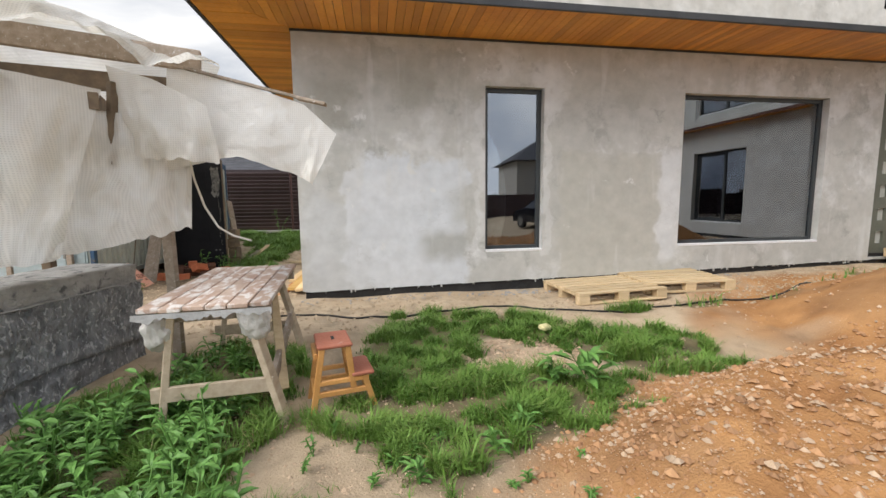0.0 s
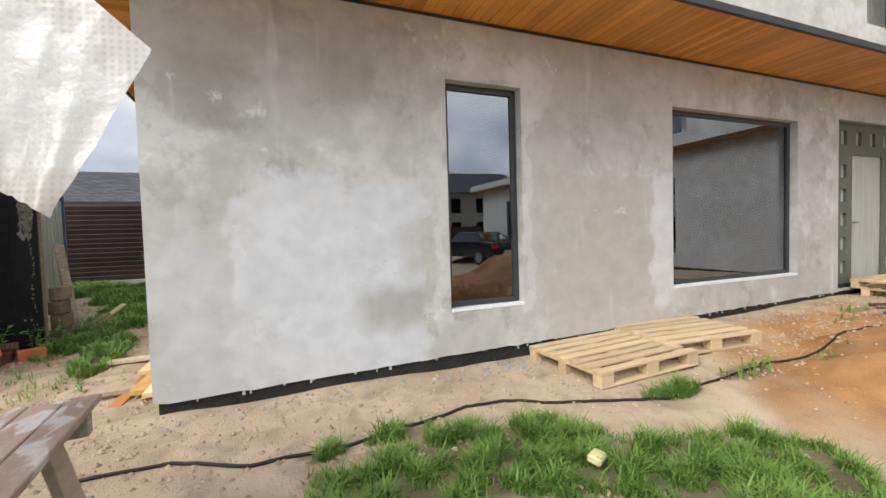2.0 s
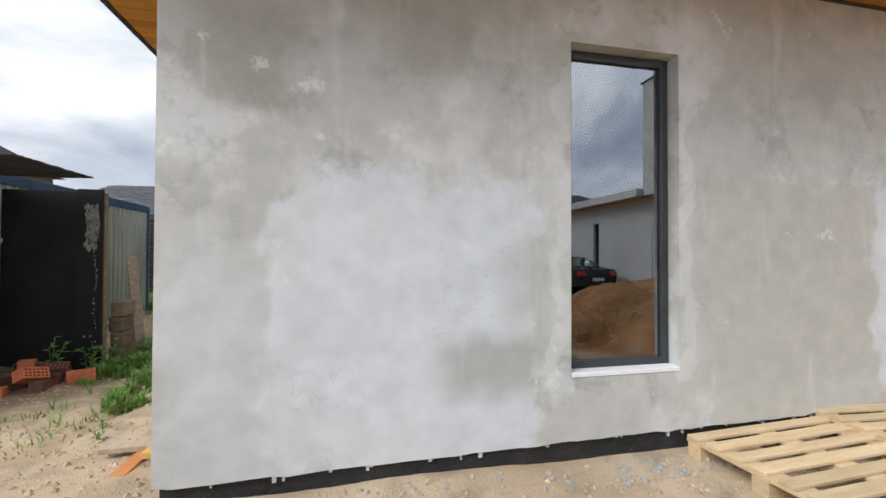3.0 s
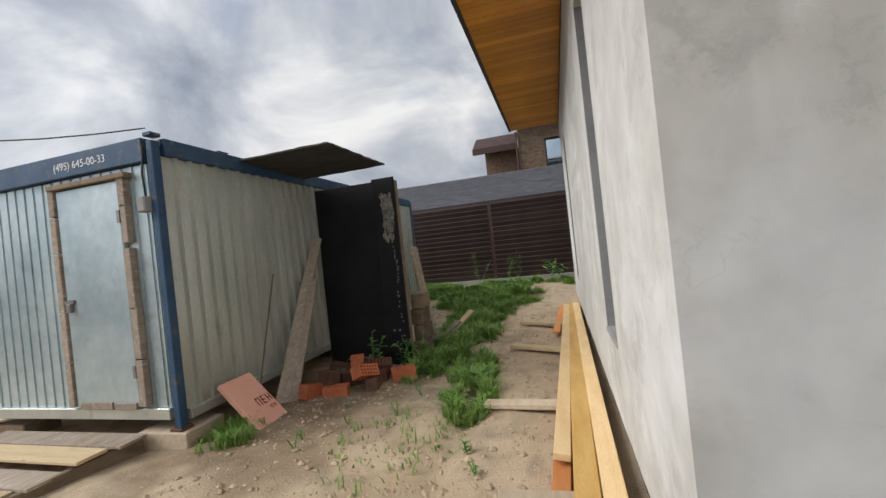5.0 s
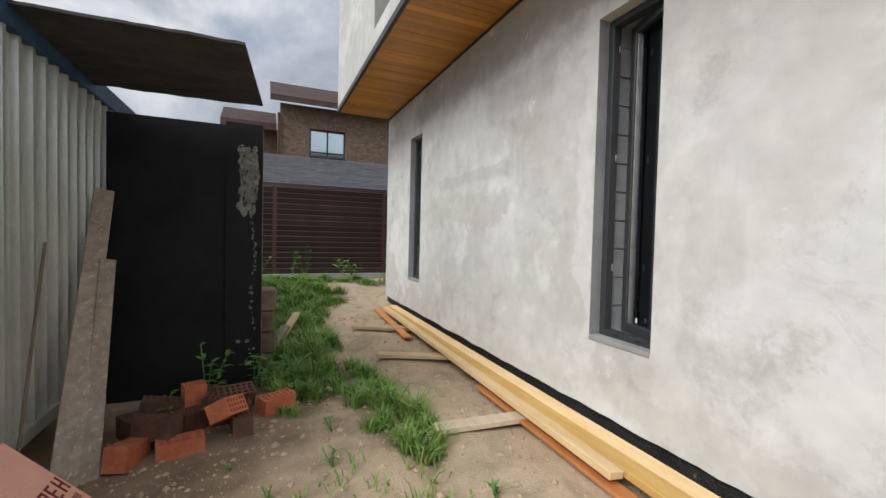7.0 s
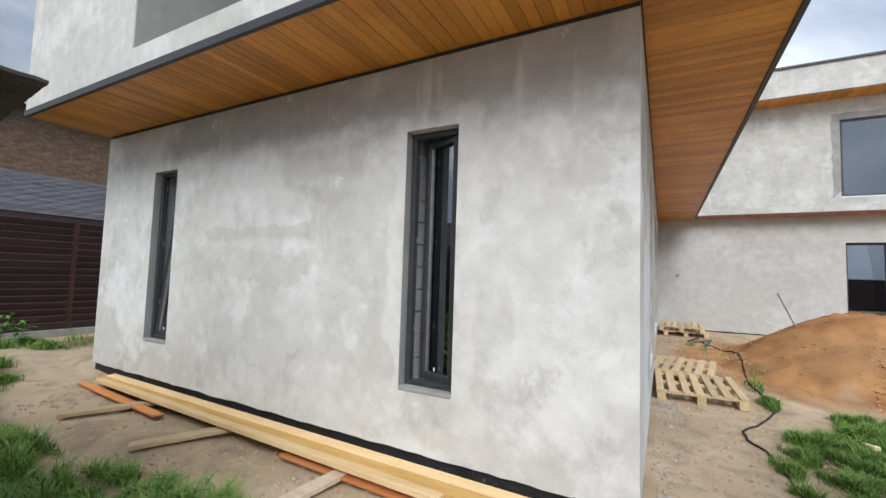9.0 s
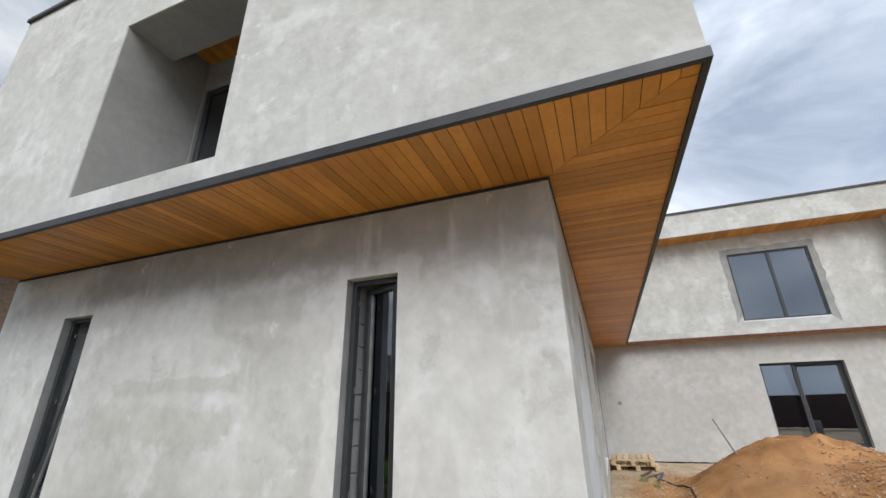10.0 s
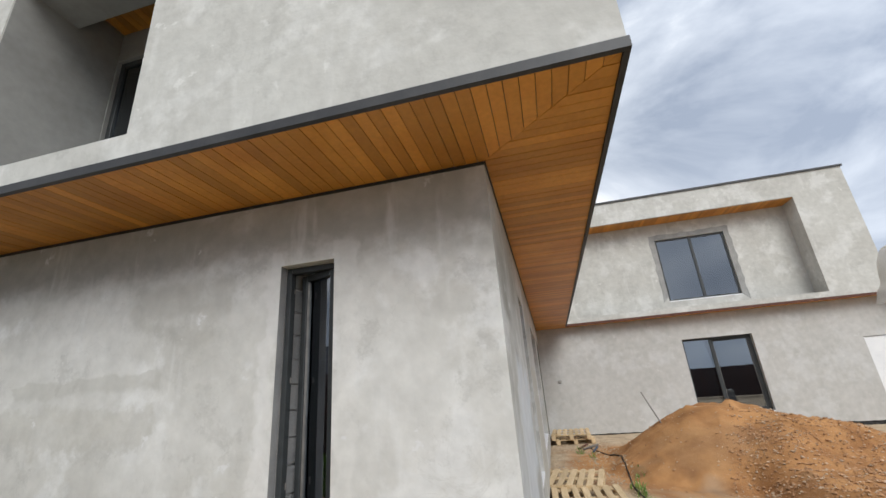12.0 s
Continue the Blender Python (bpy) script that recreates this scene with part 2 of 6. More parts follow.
FRONT_REPAIRS = [(0, -0.55, 0.62, 0.25, 1.88, 0.1, 0.035, (0.60, 0.615, 0.63), 0.75), (0, -1.0, -0.62, 0.3, 1.8, 0.14, 0.3, (0.55, 0.56, 0.56), 0.6), (0, 0.3, 0.95, 0.75, 1.45, 0.22, 0.3, (0.60, 0.62, 0.64), 0.6),
                 (0, 0.42, 1.3, 0.55, 1.12, 0.24, 0.2, (0.36, 0.355, 0.32), 0.75), (0, 0.8, 1.36, 1.0, 1.75, 0.26, 0.3, (0.40, 0.395, 0.355), 0.6), (0, 0.36, 0.43, 1.8, 2.22, 0.025, 0.03, (0.62, 0.615, 0.585), 0.7), (0, 0.26, 0.54, 2.1, 2.22, 0.04, 0.04, (0.62, 0.615, 0.585), 0.6),
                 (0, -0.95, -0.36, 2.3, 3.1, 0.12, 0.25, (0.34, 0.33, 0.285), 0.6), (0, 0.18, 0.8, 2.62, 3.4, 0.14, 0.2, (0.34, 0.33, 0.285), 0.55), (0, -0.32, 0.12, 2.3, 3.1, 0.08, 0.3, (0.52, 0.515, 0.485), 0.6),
                 (0, 1.26, 1.40, 0.6, 2.9, 0.03, 0.1, (0.60, 0.60, 0.585), 0.6), (0, 2.21, 2.36, 0.6, 2.9, 0.03, 0.1, (0.60, 0.60, 0.585), 0.6), (0, 2.5, 4.1, 0.55, 2.12, 0.05, 0.03, (0.44, 0.43, 0.385), 0.6), (0, 4.0, 4.42, 0.5, 2.3, 0.1, 0.3, (0.60, 0.61, 0.61), 0.7)]
# The two dark bands from z 3.0 up deepen that painted overhang shade.
WEST_REPAIRS_AND_SHADE = [(1, 6.75, 7.0, 0.5, 3.1, 0.05, 0.05, (0.68, 0.67, 0.64), 0.6), (1, 7.44, 7.62, 0.5, 3.1, 0.04, 0.05, (0.70, 0.69, 0.67), 0.6), (1, 7.7, 11.0, 3.0, 3.7, 0.3, 0.3, (0.38, 0.37, 0.33), 0.7), (1, 5.66, 7.9, 3.05, 3.7, 0.2, 0.25, (0.40, 0.39, 0.35), 0.7),
                (1, 8.5, 10.3, 2.0, 2.18, 0.06, 0.03, (0.46, 0.45, 0.41), 0.5), (1, 7.9, 9.0, 2.55, 2.95, 0.1, 0.1, (0.44, 0.43, 0.39), 0.5)]
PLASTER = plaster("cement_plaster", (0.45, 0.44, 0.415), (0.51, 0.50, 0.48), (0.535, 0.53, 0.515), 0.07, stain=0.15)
PLASTER_FRONT = plaster("front_cement_plaster", (0.43, 0.425, 0.395), (0.52, 0.515, 0.485), (0.60, 0.60, 0.585), 0.3, FRONT_PATCHES_AND_SHADE, 0.6, FRONT_REPAIRS)
# Side wall: same cement plaster, lighter, its brighter daylight put into the colour.
PLASTER_WEST_LIT = plaster("side_cement_plaster_lit", (0.55, 0.54, 0.505), (0.66, 0.655, 0.63), (0.72, 0.72, 0.705), 0.45, WEST_PATCHES_AND_SHADE, 0.45, WEST_REPAIRS_AND_SHADE)
PLASTER_UP = plaster("rough_plaster", (0.49, 0.48, 0.445), (0.57, 0.565, 0.53), (0.63, 0.625, 0.595), 1.0, stain=0.35)
# Unpainted grey plaster, darkened further to paint in the recess's shade.
LOGGIA_SHADED = mat("shaded_grey_loggia_plaster", (0.25, 0.245, 0.23), (0.33, 0.325, 0.305), 1.2, 0.93, 0.25, fine=9)
REVEAL = mat("grey_reveal_plaster", (0.22, 0.225, 0.23), (0.30, 0.30, 0.30), 3, 0.9, 0.3)
PLINTH = mat("black_waterproofing", (0.012, 0.012, 0.013), (0.03, 0.03, 0.03), 5, 0.6, 0.8, c3=(0.25, 0.25, 0.24), spots=0.68, depth=0.02)
SOFFIT = mat("stained_pine_boards", (0.54, 0.215, 0.03), (0.66, 0.30, 0.05), 1.6, 0.42, 0.15, fine=25, c3=(0.30, 0.085, 0.015), spots=0.72, vary="island", stretch=(1, 1, 1), depth=0.003)
FASCIA = mat("dark_metal_trim", (0.03, 0.031, 0.034), (0.05, 0.05, 0.052), 4, 0.5, 0.05)
FRAME = mat("anthracite_frame", (0.034, 0.038, 0.040), (0.048, 0.053, 0.055), 5, 0.42, 0.05, spec=0.4)
BLOCK = mat("aerated_block", (0.32, 0.33, 0.34), (0.42, 0.42, 0.42), 3, 0.95, 0.4, vary="island")
# Inner plaster and slabs: the dimness of the rooms is put into the colour.
INSIDE_DIM = mat("dim_inner_plaster", (0.11, 0.107, 0.10), (0.15, 0.146, 0.136), 1.2, 0.95, 0.3)
SCREED = mat("concrete_screed", (0.16, 0.155, 0.145), (0.24, 0.235, 0.22), 1.5, 0.9, 0.3)
GLASS = glass("window_glass")
RAW_WOOD = mat("raw_pallet_wood", (0.50, 0.37, 0.21), (0.62, 0.48, 0.30), 3, 0.8, 0.4, fine=40, c3=(0.32, 0.23, 0.14), spots=0.66, vary="object", stretch=(1, 6, 6), depth=0.004)
NEW_WOOD = mat("fresh_yellow_boards", (0.62, 0.36, 0.10), (0.74, 0.48, 0.17), 2, 0.7, 0.25, fine=30, vary="object", stretch=(6, 1, 6), depth=0.003)
PALE_WOOD = mat("pale_planed_boards", (0.66, 0.45, 0.22), (0.76, 0.56, 0.31), 2, 0.7, 0.25, fine=30, vary="object", stretch=(6, 1, 6), depth=0.003)
RED_WOOD = mat("orange_treated_wood", (0.55, 0.20, 0.06), (0.65, 0.28, 0.10), 2, 0.7, 0.25, fine=30, vary="object", stretch=(6, 1, 6))
OLD_WOOD = mat("weathered_wood", (0.24, 0.19, 0.14), (0.38, 0.31, 0.25), 4, 0.85, 0.5, fine=45, c3=(0.5, 0.46, 0.42), spots=0.6, vary="object", stretch=(5, 1, 5), depth=0.004)
PALE_OLD = mat("sun_bleached_wood", (0.42, 0.33, 0.23), (0.56, 0.46, 0.34), 4, 0.85, 0.4, fine=45, vary="object", stretch=(5, 1, 5), depth=0.004)
DARK_WOOD = mat("dark_damp_wood", (0.14, 0.105, 0.075), (0.24, 0.18, 0.12), 4, 0.85, 0.5, fine=45, vary="object", stretch=(3, 1, 3), depth=0.004)
STOOL_WOOD = mat("varnished_stool_wood", (0.50, 0.24, 0.07), (0.60, 0.32, 0.11), 4, 0.5, 0.2, vary="object")
STOOL_RED = mat("stained_red_step", (0.32, 0.10, 0.06), (0.42, 0.16, 0.10), 5, 0.6, 0.3, c3=(0.5, 0.33, 0.28), spots=0.64)
ZINC = mat("galvanised_sheet", (0.42, 0.44, 0.40), (0.60, 0.62, 0.57), 1.6, 0.36, 0.1, metal=0.55, c3=(0.36, 0.36, 0.32), spots=0.66, stretch=(1, 1, 0.4))
DOOR_ZINC = mat("dull_zinc_door", (0.36, 0.45, 0.48), (0.54, 0.62, 0.64), 1.8, 0.38, 0.12, metal=0.5, fine=14, c3=(0.30, 0.34, 0.34), spots=0.6, soft=0.25)
BLUE = mat("blue_paint", (0.018, 0.052, 0.11), (0.035, 0.085, 0.155), 5, 0.5, 0.2, c3=(0.11, 0.10, 0.09), spots=0.6)
RUST = mat("rusty_steel", (0.08, 0.035, 0.025), (0.14, 0.06, 0.04), 8, 0.85, 0.4)
BLACK_SHEET = mat("black_membrane_sheet", (0.010, 0.010, 0.012), (0.018, 0.018, 0.02), 3, 0.62, 0.3, spec=0.15)
PEELED = mat("peeled_grey_paper", (0.10, 0.10, 0.09), (0.28, 0.27, 0.24), 14, 0.9, 0.6, c3=(0.02, 0.02, 0.02), spots=0.55)
CANOPY = mat("bitumen_board", (0.035, 0.032, 0.03), (0.06, 0.055, 0.05), 4, 0.85, 0.4, c3=(0.10, 0.09, 0.08), spots=0.66)
FENCE = mat("brown_metal_louvre", (0.048, 0.030, 0.030), (0.062, 0.040, 0.040), 3, 0.42, 0.05, vary="object")
FENCE_POST = mat("brown_post_paint", (0.085, 0.04, 0.034), (0.10, 0.05, 0.042), 3, 0.5, 0.05)
CONCRETE = mat("weathered_concrete", (0.26, 0.26, 0.25), (0.36, 0.355, 0.34), 4, 0.92, 0.4)
SHINGLE = mat("grey_shingles", (0.075, 0.075, 0.085), (0.12, 0.12, 0.13), 5, 0.9, 0.4, vary="island")
BROWN_ROOF = mat("brown_roof_metal", (0.06, 0.038, 0.035), (0.085, 0.055, 0.05), 3, 0.8, 0.1, spec=0.2)
HOUSE_BRICK = mat("brown_clinker", (0.11, 0.075, 0.05), (0.19, 0.13, 0.09), 9, 0.9, 0.4, vary="island")
FAR_BLOCK = mat("far_block_wall", (0.34, 0.32, 0.29), (0.46, 0.44, 0.40), 3, 0.9, 0.3)
CLAY = mat("red_clay_brick", (0.42, 0.115, 0.05), (0.55, 0.18, 0.085), 8, 0.85, 0.4, fine=70, vary="object")
CLAY_DARK = mat("sooty_clay_brick", (0.07, 0.045, 0.035), (0.22, 0.09, 0.05), 6, 0.9, 0.5, vary="object")
PIT_SHADE = mat("brick_hole_shade", (0.05, 0.02, 0.012), (0.08, 0.03, 0.02), 8, 0.95, 0.0)
FOAM = mat("salmon_foam_board", (0.80, 0.40, 0.29), (0.86, 0.47, 0.35), 4, 0.7, 0.1, fine=120)
INK = mat("dark_red_print", (0.12, 0.02, 0.02), (0.16, 0.03, 0.03), 10, 0.7, 0.0)
WHITE = mat("white_paint", (0.72, 0.73, 0.74), (0.80, 0.80, 0.80), 3, 0.5, 0.05)
DOOR_GREEN = mat("grey_green_door", (0.105, 0.11, 0.085), (0.135, 0.14, 0.11), 4, 0.5, 0.1)
CABLE = mat("black_rubber", (0.012, 0.012, 0.012), (0.025, 0.022, 0.02), 9, 0.6, 0.1)
STEEL = mat("worn_steel", (0.20, 0.19, 0.18), (0.30, 0.28, 0.26), 9, 0.5, 0.2, metal=0.7)
CAR_PAINT = mat("black_car_paint", (0.008, 0.009, 0.013), (0.012, 0.013, 0.018), 2, 0.18, 0.0, spec=0.6)
TYRE = mat("tyre_rubber", (0.015, 0.015, 0.015), (0.03, 0.03, 0.03), 9, 0.85, 0.3)
RED_LAMP = mat("red_tail_lamp", (0.5, 0.02, 0.02), (0.6, 0.03, 0.03), 9, 0.2, 0.0)
MEMBRANE = mat("grey_mineral_membrane", (0.14, 0.143, 0.15), (0.34, 0.345, 0.355), 11, 0.9, 1.0, fine=38, c3=(0.52, 0.52, 0.53), spots=0.55, stretch=(1, 1.3, 0.8), depth=0.03)
MEMBRANE_PALE = mat("pale_mineral_membrane", (0.27, 0.265, 0.25), (0.40, 0.39, 0.37), 5, 0.9, 0.9, fine=30, c3=(0.14, 0.14, 0.14), spots=0.56, depth=0.02)


# ---- mesh helpers ----
def mesh_object(name, bm, material, parent=None, label="", smooth=False):
    me = bpy.data.meshes.new(name)
    bm.normal_update()
    bm.to_mesh(me)
    bm.free()
    if smooth:
        me.polygons.foreach_set("use_smooth", [True] * len(me.polygons))
    me.materials.append(material)
    ob = new(name, me)
    if parent:
        ob.parent = parent
    if label:
        tagged(ob, label)
    return ob


def part(name, bm, material, parent, label="", smooth=False):
    return mesh_object(name, bm, material, parent, label, smooth)


def thing(name, m, label, category, group="", kind=""):
    ob = new(name)
    ob.matrix_world = m
    return tagged(ob, label, category, group, kind)


def add_box(bm, x0, x1, y0, y1, z0, z1, m=None, bevel=0.0):
    """A box, with its edges bevelled, into bm."""
    vs = [bm.verts.new((x, y, z)) for z in (z0, z1) for y in (y0, y1) for x in (x0, x1)]
    fs = [bm.faces.new([vs[i] for i in q]) for q in ((0, 2, 3, 1), (4, 5, 7, 6), (0, 1, 5, 4), (2, 6, 7, 3), (0, 4, 6, 2), (1, 3, 7, 5))]
    if bevel:
        es = list({e for f in fs for e in f.edges})
        vs = list({v for f in bmesh.ops.bevel(bm, geom=es, offset=bevel, segments=1, affect="EDGES")["faces"] for v in f.verts} | {v for v in vs if v.is_valid})
    if m is not None:
        bmesh.ops.transform(bm, matrix=m, verts=vs)
    return vs


def box(x0, x1, y0, y1, z0, z1, m=None, bevel=0.0):
    bm = bmesh.new()
    add_box(bm, x0, x1, y0, y1, z0, z1, m, bevel)
    return bm


def beam(a, b, w, h, bevel=0.004, roll=0.0):
    """A squared timber from a to b."""
    a, b = Vector(a), Vector(b)
    d = b - a
    m = Matrix.Translation(a) @ d.to_track_quat("Y", "Z").to_matrix().to_4x4() @ pose(0, 0, 0, 0, roll, 0)
    return box(-w / 2, w / 2, 0, d.length, -h / 2, h / 2, m, bevel)


def add_tube(bm, pts, r, sides=8):
    """A round tube through points."""
    rings = []
    pts = [Vector(p) for p in pts]
    for i, p in enumerate(pts):
        d = (pts[min(i + 1, len(pts) - 1)] - pts[max(i - 1, 0)]).normalized()
        up = Vector((0, 0, 1)) if abs(d.z) < 0.95 else Vector((1, 0, 0))
        s = d.cross(up).normalized()
        u = s.cross(d)
        rings.append([bm.verts.new(p + (s * math.cos(a) + u * math.sin(a)) * r) for a in [2 * math.pi * k / sides for k in range(sides)]])
    for r0, r1 in zip(rings, rings[1:]):
        for k in range(sides):
            bm.faces.new((r0[k], r0[(k + 1) % sides], r1[(k + 1) % sides], r1[k]))
    bm.faces.new(rings[0][::-1])
    bm.faces.new(rings[-1])


def tube(pts, r, sides=8):
    bm = bmesh.new()
    add_tube(bm, pts, r, sides)
    return bm


def wall_mesh(u0, u1, z0, z1, holes, thick, place, ragged=None, step=0.0):
    """A wall of that thickness with openings through it; place(u, d, z) puts the point u along, d deep, z high.
    ragged(u): how far the lower edge is moved at u."""
    us = {u0, u1} | {h[i] for h in holes for i in (0, 1)}
    zs = sorted({z0, z1} | {h[i] for h in holes for i in (2, 3)})
    if step:
        us |= {round(u0 + k * step, 4) for k in range(1, int((u1 - u0) / step))}
    us = sorted(us)
    solid = {}
    for i in range(len(us) - 1):
        for j in range(len(zs) - 1):
            cu, cz = (us[i] + us[i + 1]) / 2, (zs[j] + zs[j + 1]) / 2
            solid[i, j] = not any(h[0] < cu < h[1] and h[2] < cz < h[3] for h in holes)
    bm, made = bmesh.new(), {}

    def v(i, j, d):
        if (i, j, d) not in made:
            z = zs[j] + (ragged(us[i]) if ragged and j == 0 else 0)
            made[i, j, d] = bm.verts.new(place(us[i], d, z))
        return made[i, j, d]

    for (i, j), full in solid.items():
        if not full:
            continue
        bm.faces.new((v(i, j, 0), v(i + 1, j, 0), v(i + 1, j + 1, 0), v(i, j + 1, 0)))
        bm.faces.new((v(i, j, thick), v(i, j + 1, thick), v(i + 1, j + 1, thick), v(i + 1, j, thick)))
        for di, dj, a, b in ((-1, 0, (i, j + 1), (i, j)), (1, 0, (i + 1, j), (i + 1, j + 1)), (0, -1, (i, j), (i + 1, j)), (0, 1, (i + 1, j + 1), (i, j + 1))):
            if not solid.get((i + di, j + dj), False):
                bm.faces.new((v(*a, 0), v(*a, thick), v(*b, thick), v(*b, 0)))
    bmesh.ops.recalc_face_normals(bm, faces=bm.faces[:])
    return bm


def noise1(u, s=1.0, seed=0.0):
    return noise.noise(Vector((u * s, seed, 3.7)))


# ---- plan ----
XW, YF, YB = -1.08, 5.66, 12.66          # west wall, front wall, back
XI, XO = 10.05, 9.72                     # wing's wall and its upper storey
XU, YU = -2.0, 4.70                      # faces of the upper storey
ZS, ZR, ZI = 3.56, 7.25, 0.5             # soffit, roof edge, inner floor
front_at = lambda u, d, z: (u, YF + d, z)
west_at = lambda u, d, z: (XW + d, u, z)
wing_at = lambda u, d, z: (XI + d, u, z)
upfront_at = lambda u, d, z: (u, YU + d, z)
upwest_at = lambda u, d, z: (XU + d, u, z)
upwing_at = lambda u, d, z: (XO + d, u, z)

W1, W2 = (1.388, 2.226, 0.745, 2.97), (4.394, 6.93, 0.745, 2.97)
DOOR = (7.97, 9.86, 0.44, 3.08)
S1, S2 = (6.975, 7.47, 0.775, 2.93), (10.885, 11.395, 0.775, 2.93)
WL = (-0.47, 1.42, 0.74, 2.85)
WD = (-4.02, -3.12, 0.44, 2.49)
front_low = lambda u: 0.014 * (u - XW) + 0.012 * noise1(u, 5.0) + 0.012 * noise1(u, 17.0)
west_low = lambda u: 0.008 * (u - YF) + 0.012 * noise1(u, 5.0, 2.0) + 0.01 * noise1(u, 15.0, 2.0)
wing_low = lambda u: 0.01 + 0.012 * noise1(u, 5.0, 4.0) + 0.01 * noise1(u, 15.0, 4.0)


def structure(name, bm, material, label, category="wall", smooth=False):
    return tagged(mesh_object(name, bm, material, None, "", smooth), label, category, "", "structure")


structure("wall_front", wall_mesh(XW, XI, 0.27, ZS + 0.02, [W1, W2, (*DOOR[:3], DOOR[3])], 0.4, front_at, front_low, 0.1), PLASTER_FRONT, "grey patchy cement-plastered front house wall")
# The corner's side face takes the lightened side plaster too.
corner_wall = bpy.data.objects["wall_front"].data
corner_wall.materials.append(PLASTER_WEST_LIT)
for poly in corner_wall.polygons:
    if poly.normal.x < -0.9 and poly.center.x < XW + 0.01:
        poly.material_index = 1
structure("wall_west", wall_mesh(YF + 0.4, YB, 0.27, ZS + 0.02, [S1, S2], 0.4, west_at, west_low, 0.1), PLASTER_WEST_LIT, "pale grey cement-plastered side wall of house")
structure("wall_back", box(XW + 0.4, XI + 5.6, YB - 0.4, YB, 0.2, ZS), PLASTER, "grey plastered back wall of house")
structure("wall_wing", wall_mesh(-9.6, YF, 0.36, ZS + 0.02, [WL, WD, (-7.6, -7.2, 0.9, 2.9)], 0.4, wing_at, wing_low, 0.1), PLASTER, "pale plastered wing wall under the upper storey")
structure("plinth_front", box(XW + 0.03, XI, YF + 0.03, YF + 0.36, -0.6, 0.5), PLINTH, "black waterproofed plinth with plaster drips", "plinth")
structure("plinth_west", box(XW + 0.03, XW + 0.34, YF + 0.36, YB - 0.02, -0.6, 0.42), PLINTH, "black waterproofed plinth of side wall", "plinth")
structure("plinth_wing", box(XI + 0.03, XI + 0.36, -9.6, YF + 0.03, -0.6, 0.52), PLINTH, "black waterproofed plinth of wing", "plinth")
structure("floor_inside", box(XW + 0.4, XI + 6, YF + 0.4, YB - 0.4, 0.3, ZI), SCREED, "bare grey concrete screed floor", "floor")
structure("floor_wing", box(XI + 0.4, XI + 6, -9.6, YF + 0.4, 0.3, ZI), SCREED, "bare grey concrete screed floor in wing", "floor")
structure("wall_wing_back", box(XI + 5.6, XI + 6, -10.0, YB, 0.2, ZS), INSIDE_DIM, "plain plastered far wing wall")
structure("wall_upper_east", box(XI + 5.6, XI + 5.9, -4.05, YB, ZS + 0.06, ZR + 0.2), INSIDE_DIM, "plain plastered upper far wall")
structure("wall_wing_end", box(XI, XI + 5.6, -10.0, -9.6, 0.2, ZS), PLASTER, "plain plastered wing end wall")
structure("ceiling", box(XW + 0.05, XI + 6, YF + 0.05, YB - 0.05, ZS - 0.02, ZS + 0.25), INSIDE_DIM, "grey concrete ceiling slab", "ceiling")
structure("ceiling_wing", box(XI + 0.05, XI + 6, -10.0, YF + 0.04, ZS - 0.02, ZS + 0.25), INSIDE_DIM, "grey concrete wing ceiling slab", "ceiling")

bm = bmesh.new()
drip = random.Random(21)
for k in range(70):
    u = drip.uniform(XW + 0.05, 7.9)
    z, w = 0.275 + 0.014 * (u - XW), drip.uniform(0.004, 0.013)
    add_box(bm, u - w, u + w, YF + 0.012, YF + 0.032, z - drip.uniform(0.003, 0.05), z + 0.005)
structure("trim_plaster_drips", bm, PLASTER_FRONT, "grey plaster drips over the black plinth", "trim")

# upper storey
LOG = (8.22, 10.12, 3.83, 6.12)
FLOG = (6.4, 9.5, 3.83, 6.2)
WLOG = (-2.56, 4.3, 3.78, 6.75)
structure("wall_upper_west", wall_mesh(YU, YB, ZS + 0.06, ZR, [LOG], 0.3, upwest_at), PLASTER_UP, "pale rough-plastered upper side wall with loggia opening")
structure("wall_upper_front", wall_mesh(XU + 0.3, XO + 0.3, ZS + 0.06, ZR, [FLOG], 0.3, upfront_at), PLASTER_UP, "pale rough-plastered upper front wall with loggia")
structure("wall_upper_wing", wall_mesh(-4.05, YU, ZS + 0.06, ZR + 0.25, [WLOG], 0.3, upwing_at), PLASTER_UP, "pale rough-plastered upper wing wall with loggia")
structure("wall_upper_wing_end", box(XO + 0.3, XO + 6, -4.05, -3.75, ZS + 0.06, ZR + 0.25), PLASTER_UP, "pale rough-plastered upper wing end wall")
structure("roof_upper", box(XU + 0.1, XI + 5.9, YU + 0.1, YB, ZR - 0.5, ZR - 0.25), SCREED, "flat grey roof slab", "roof")
structure("roof_wing", box(XO + 0.1, XI + 5.9, -4.0, YU + 0.1, ZR - 0.2, ZR), SCREED, "flat grey wing roof slab", "roof")
structure("roof_wing_low", box(XO - 0.25, XI + 6.2, -10.3, -4.05, ZS + 0.04, ZS + 0.3), PLASTER_UP, "flat low wing roof with pale edge", "roof")
structure("wall_upper_back", box(XU + 0.3, XI + 5.9, YB - 0.3, YB, ZS + 0.06, ZR), PLASTER_UP, "pale plastered upper back wall")
structure("slab_upper", box(XU + 0.3, XI, YU + 0.3, YB - 0.3, ZS + 0.06, ZS + 0.24), SCREED, "grey concrete floor slab of upper storey", "floor")
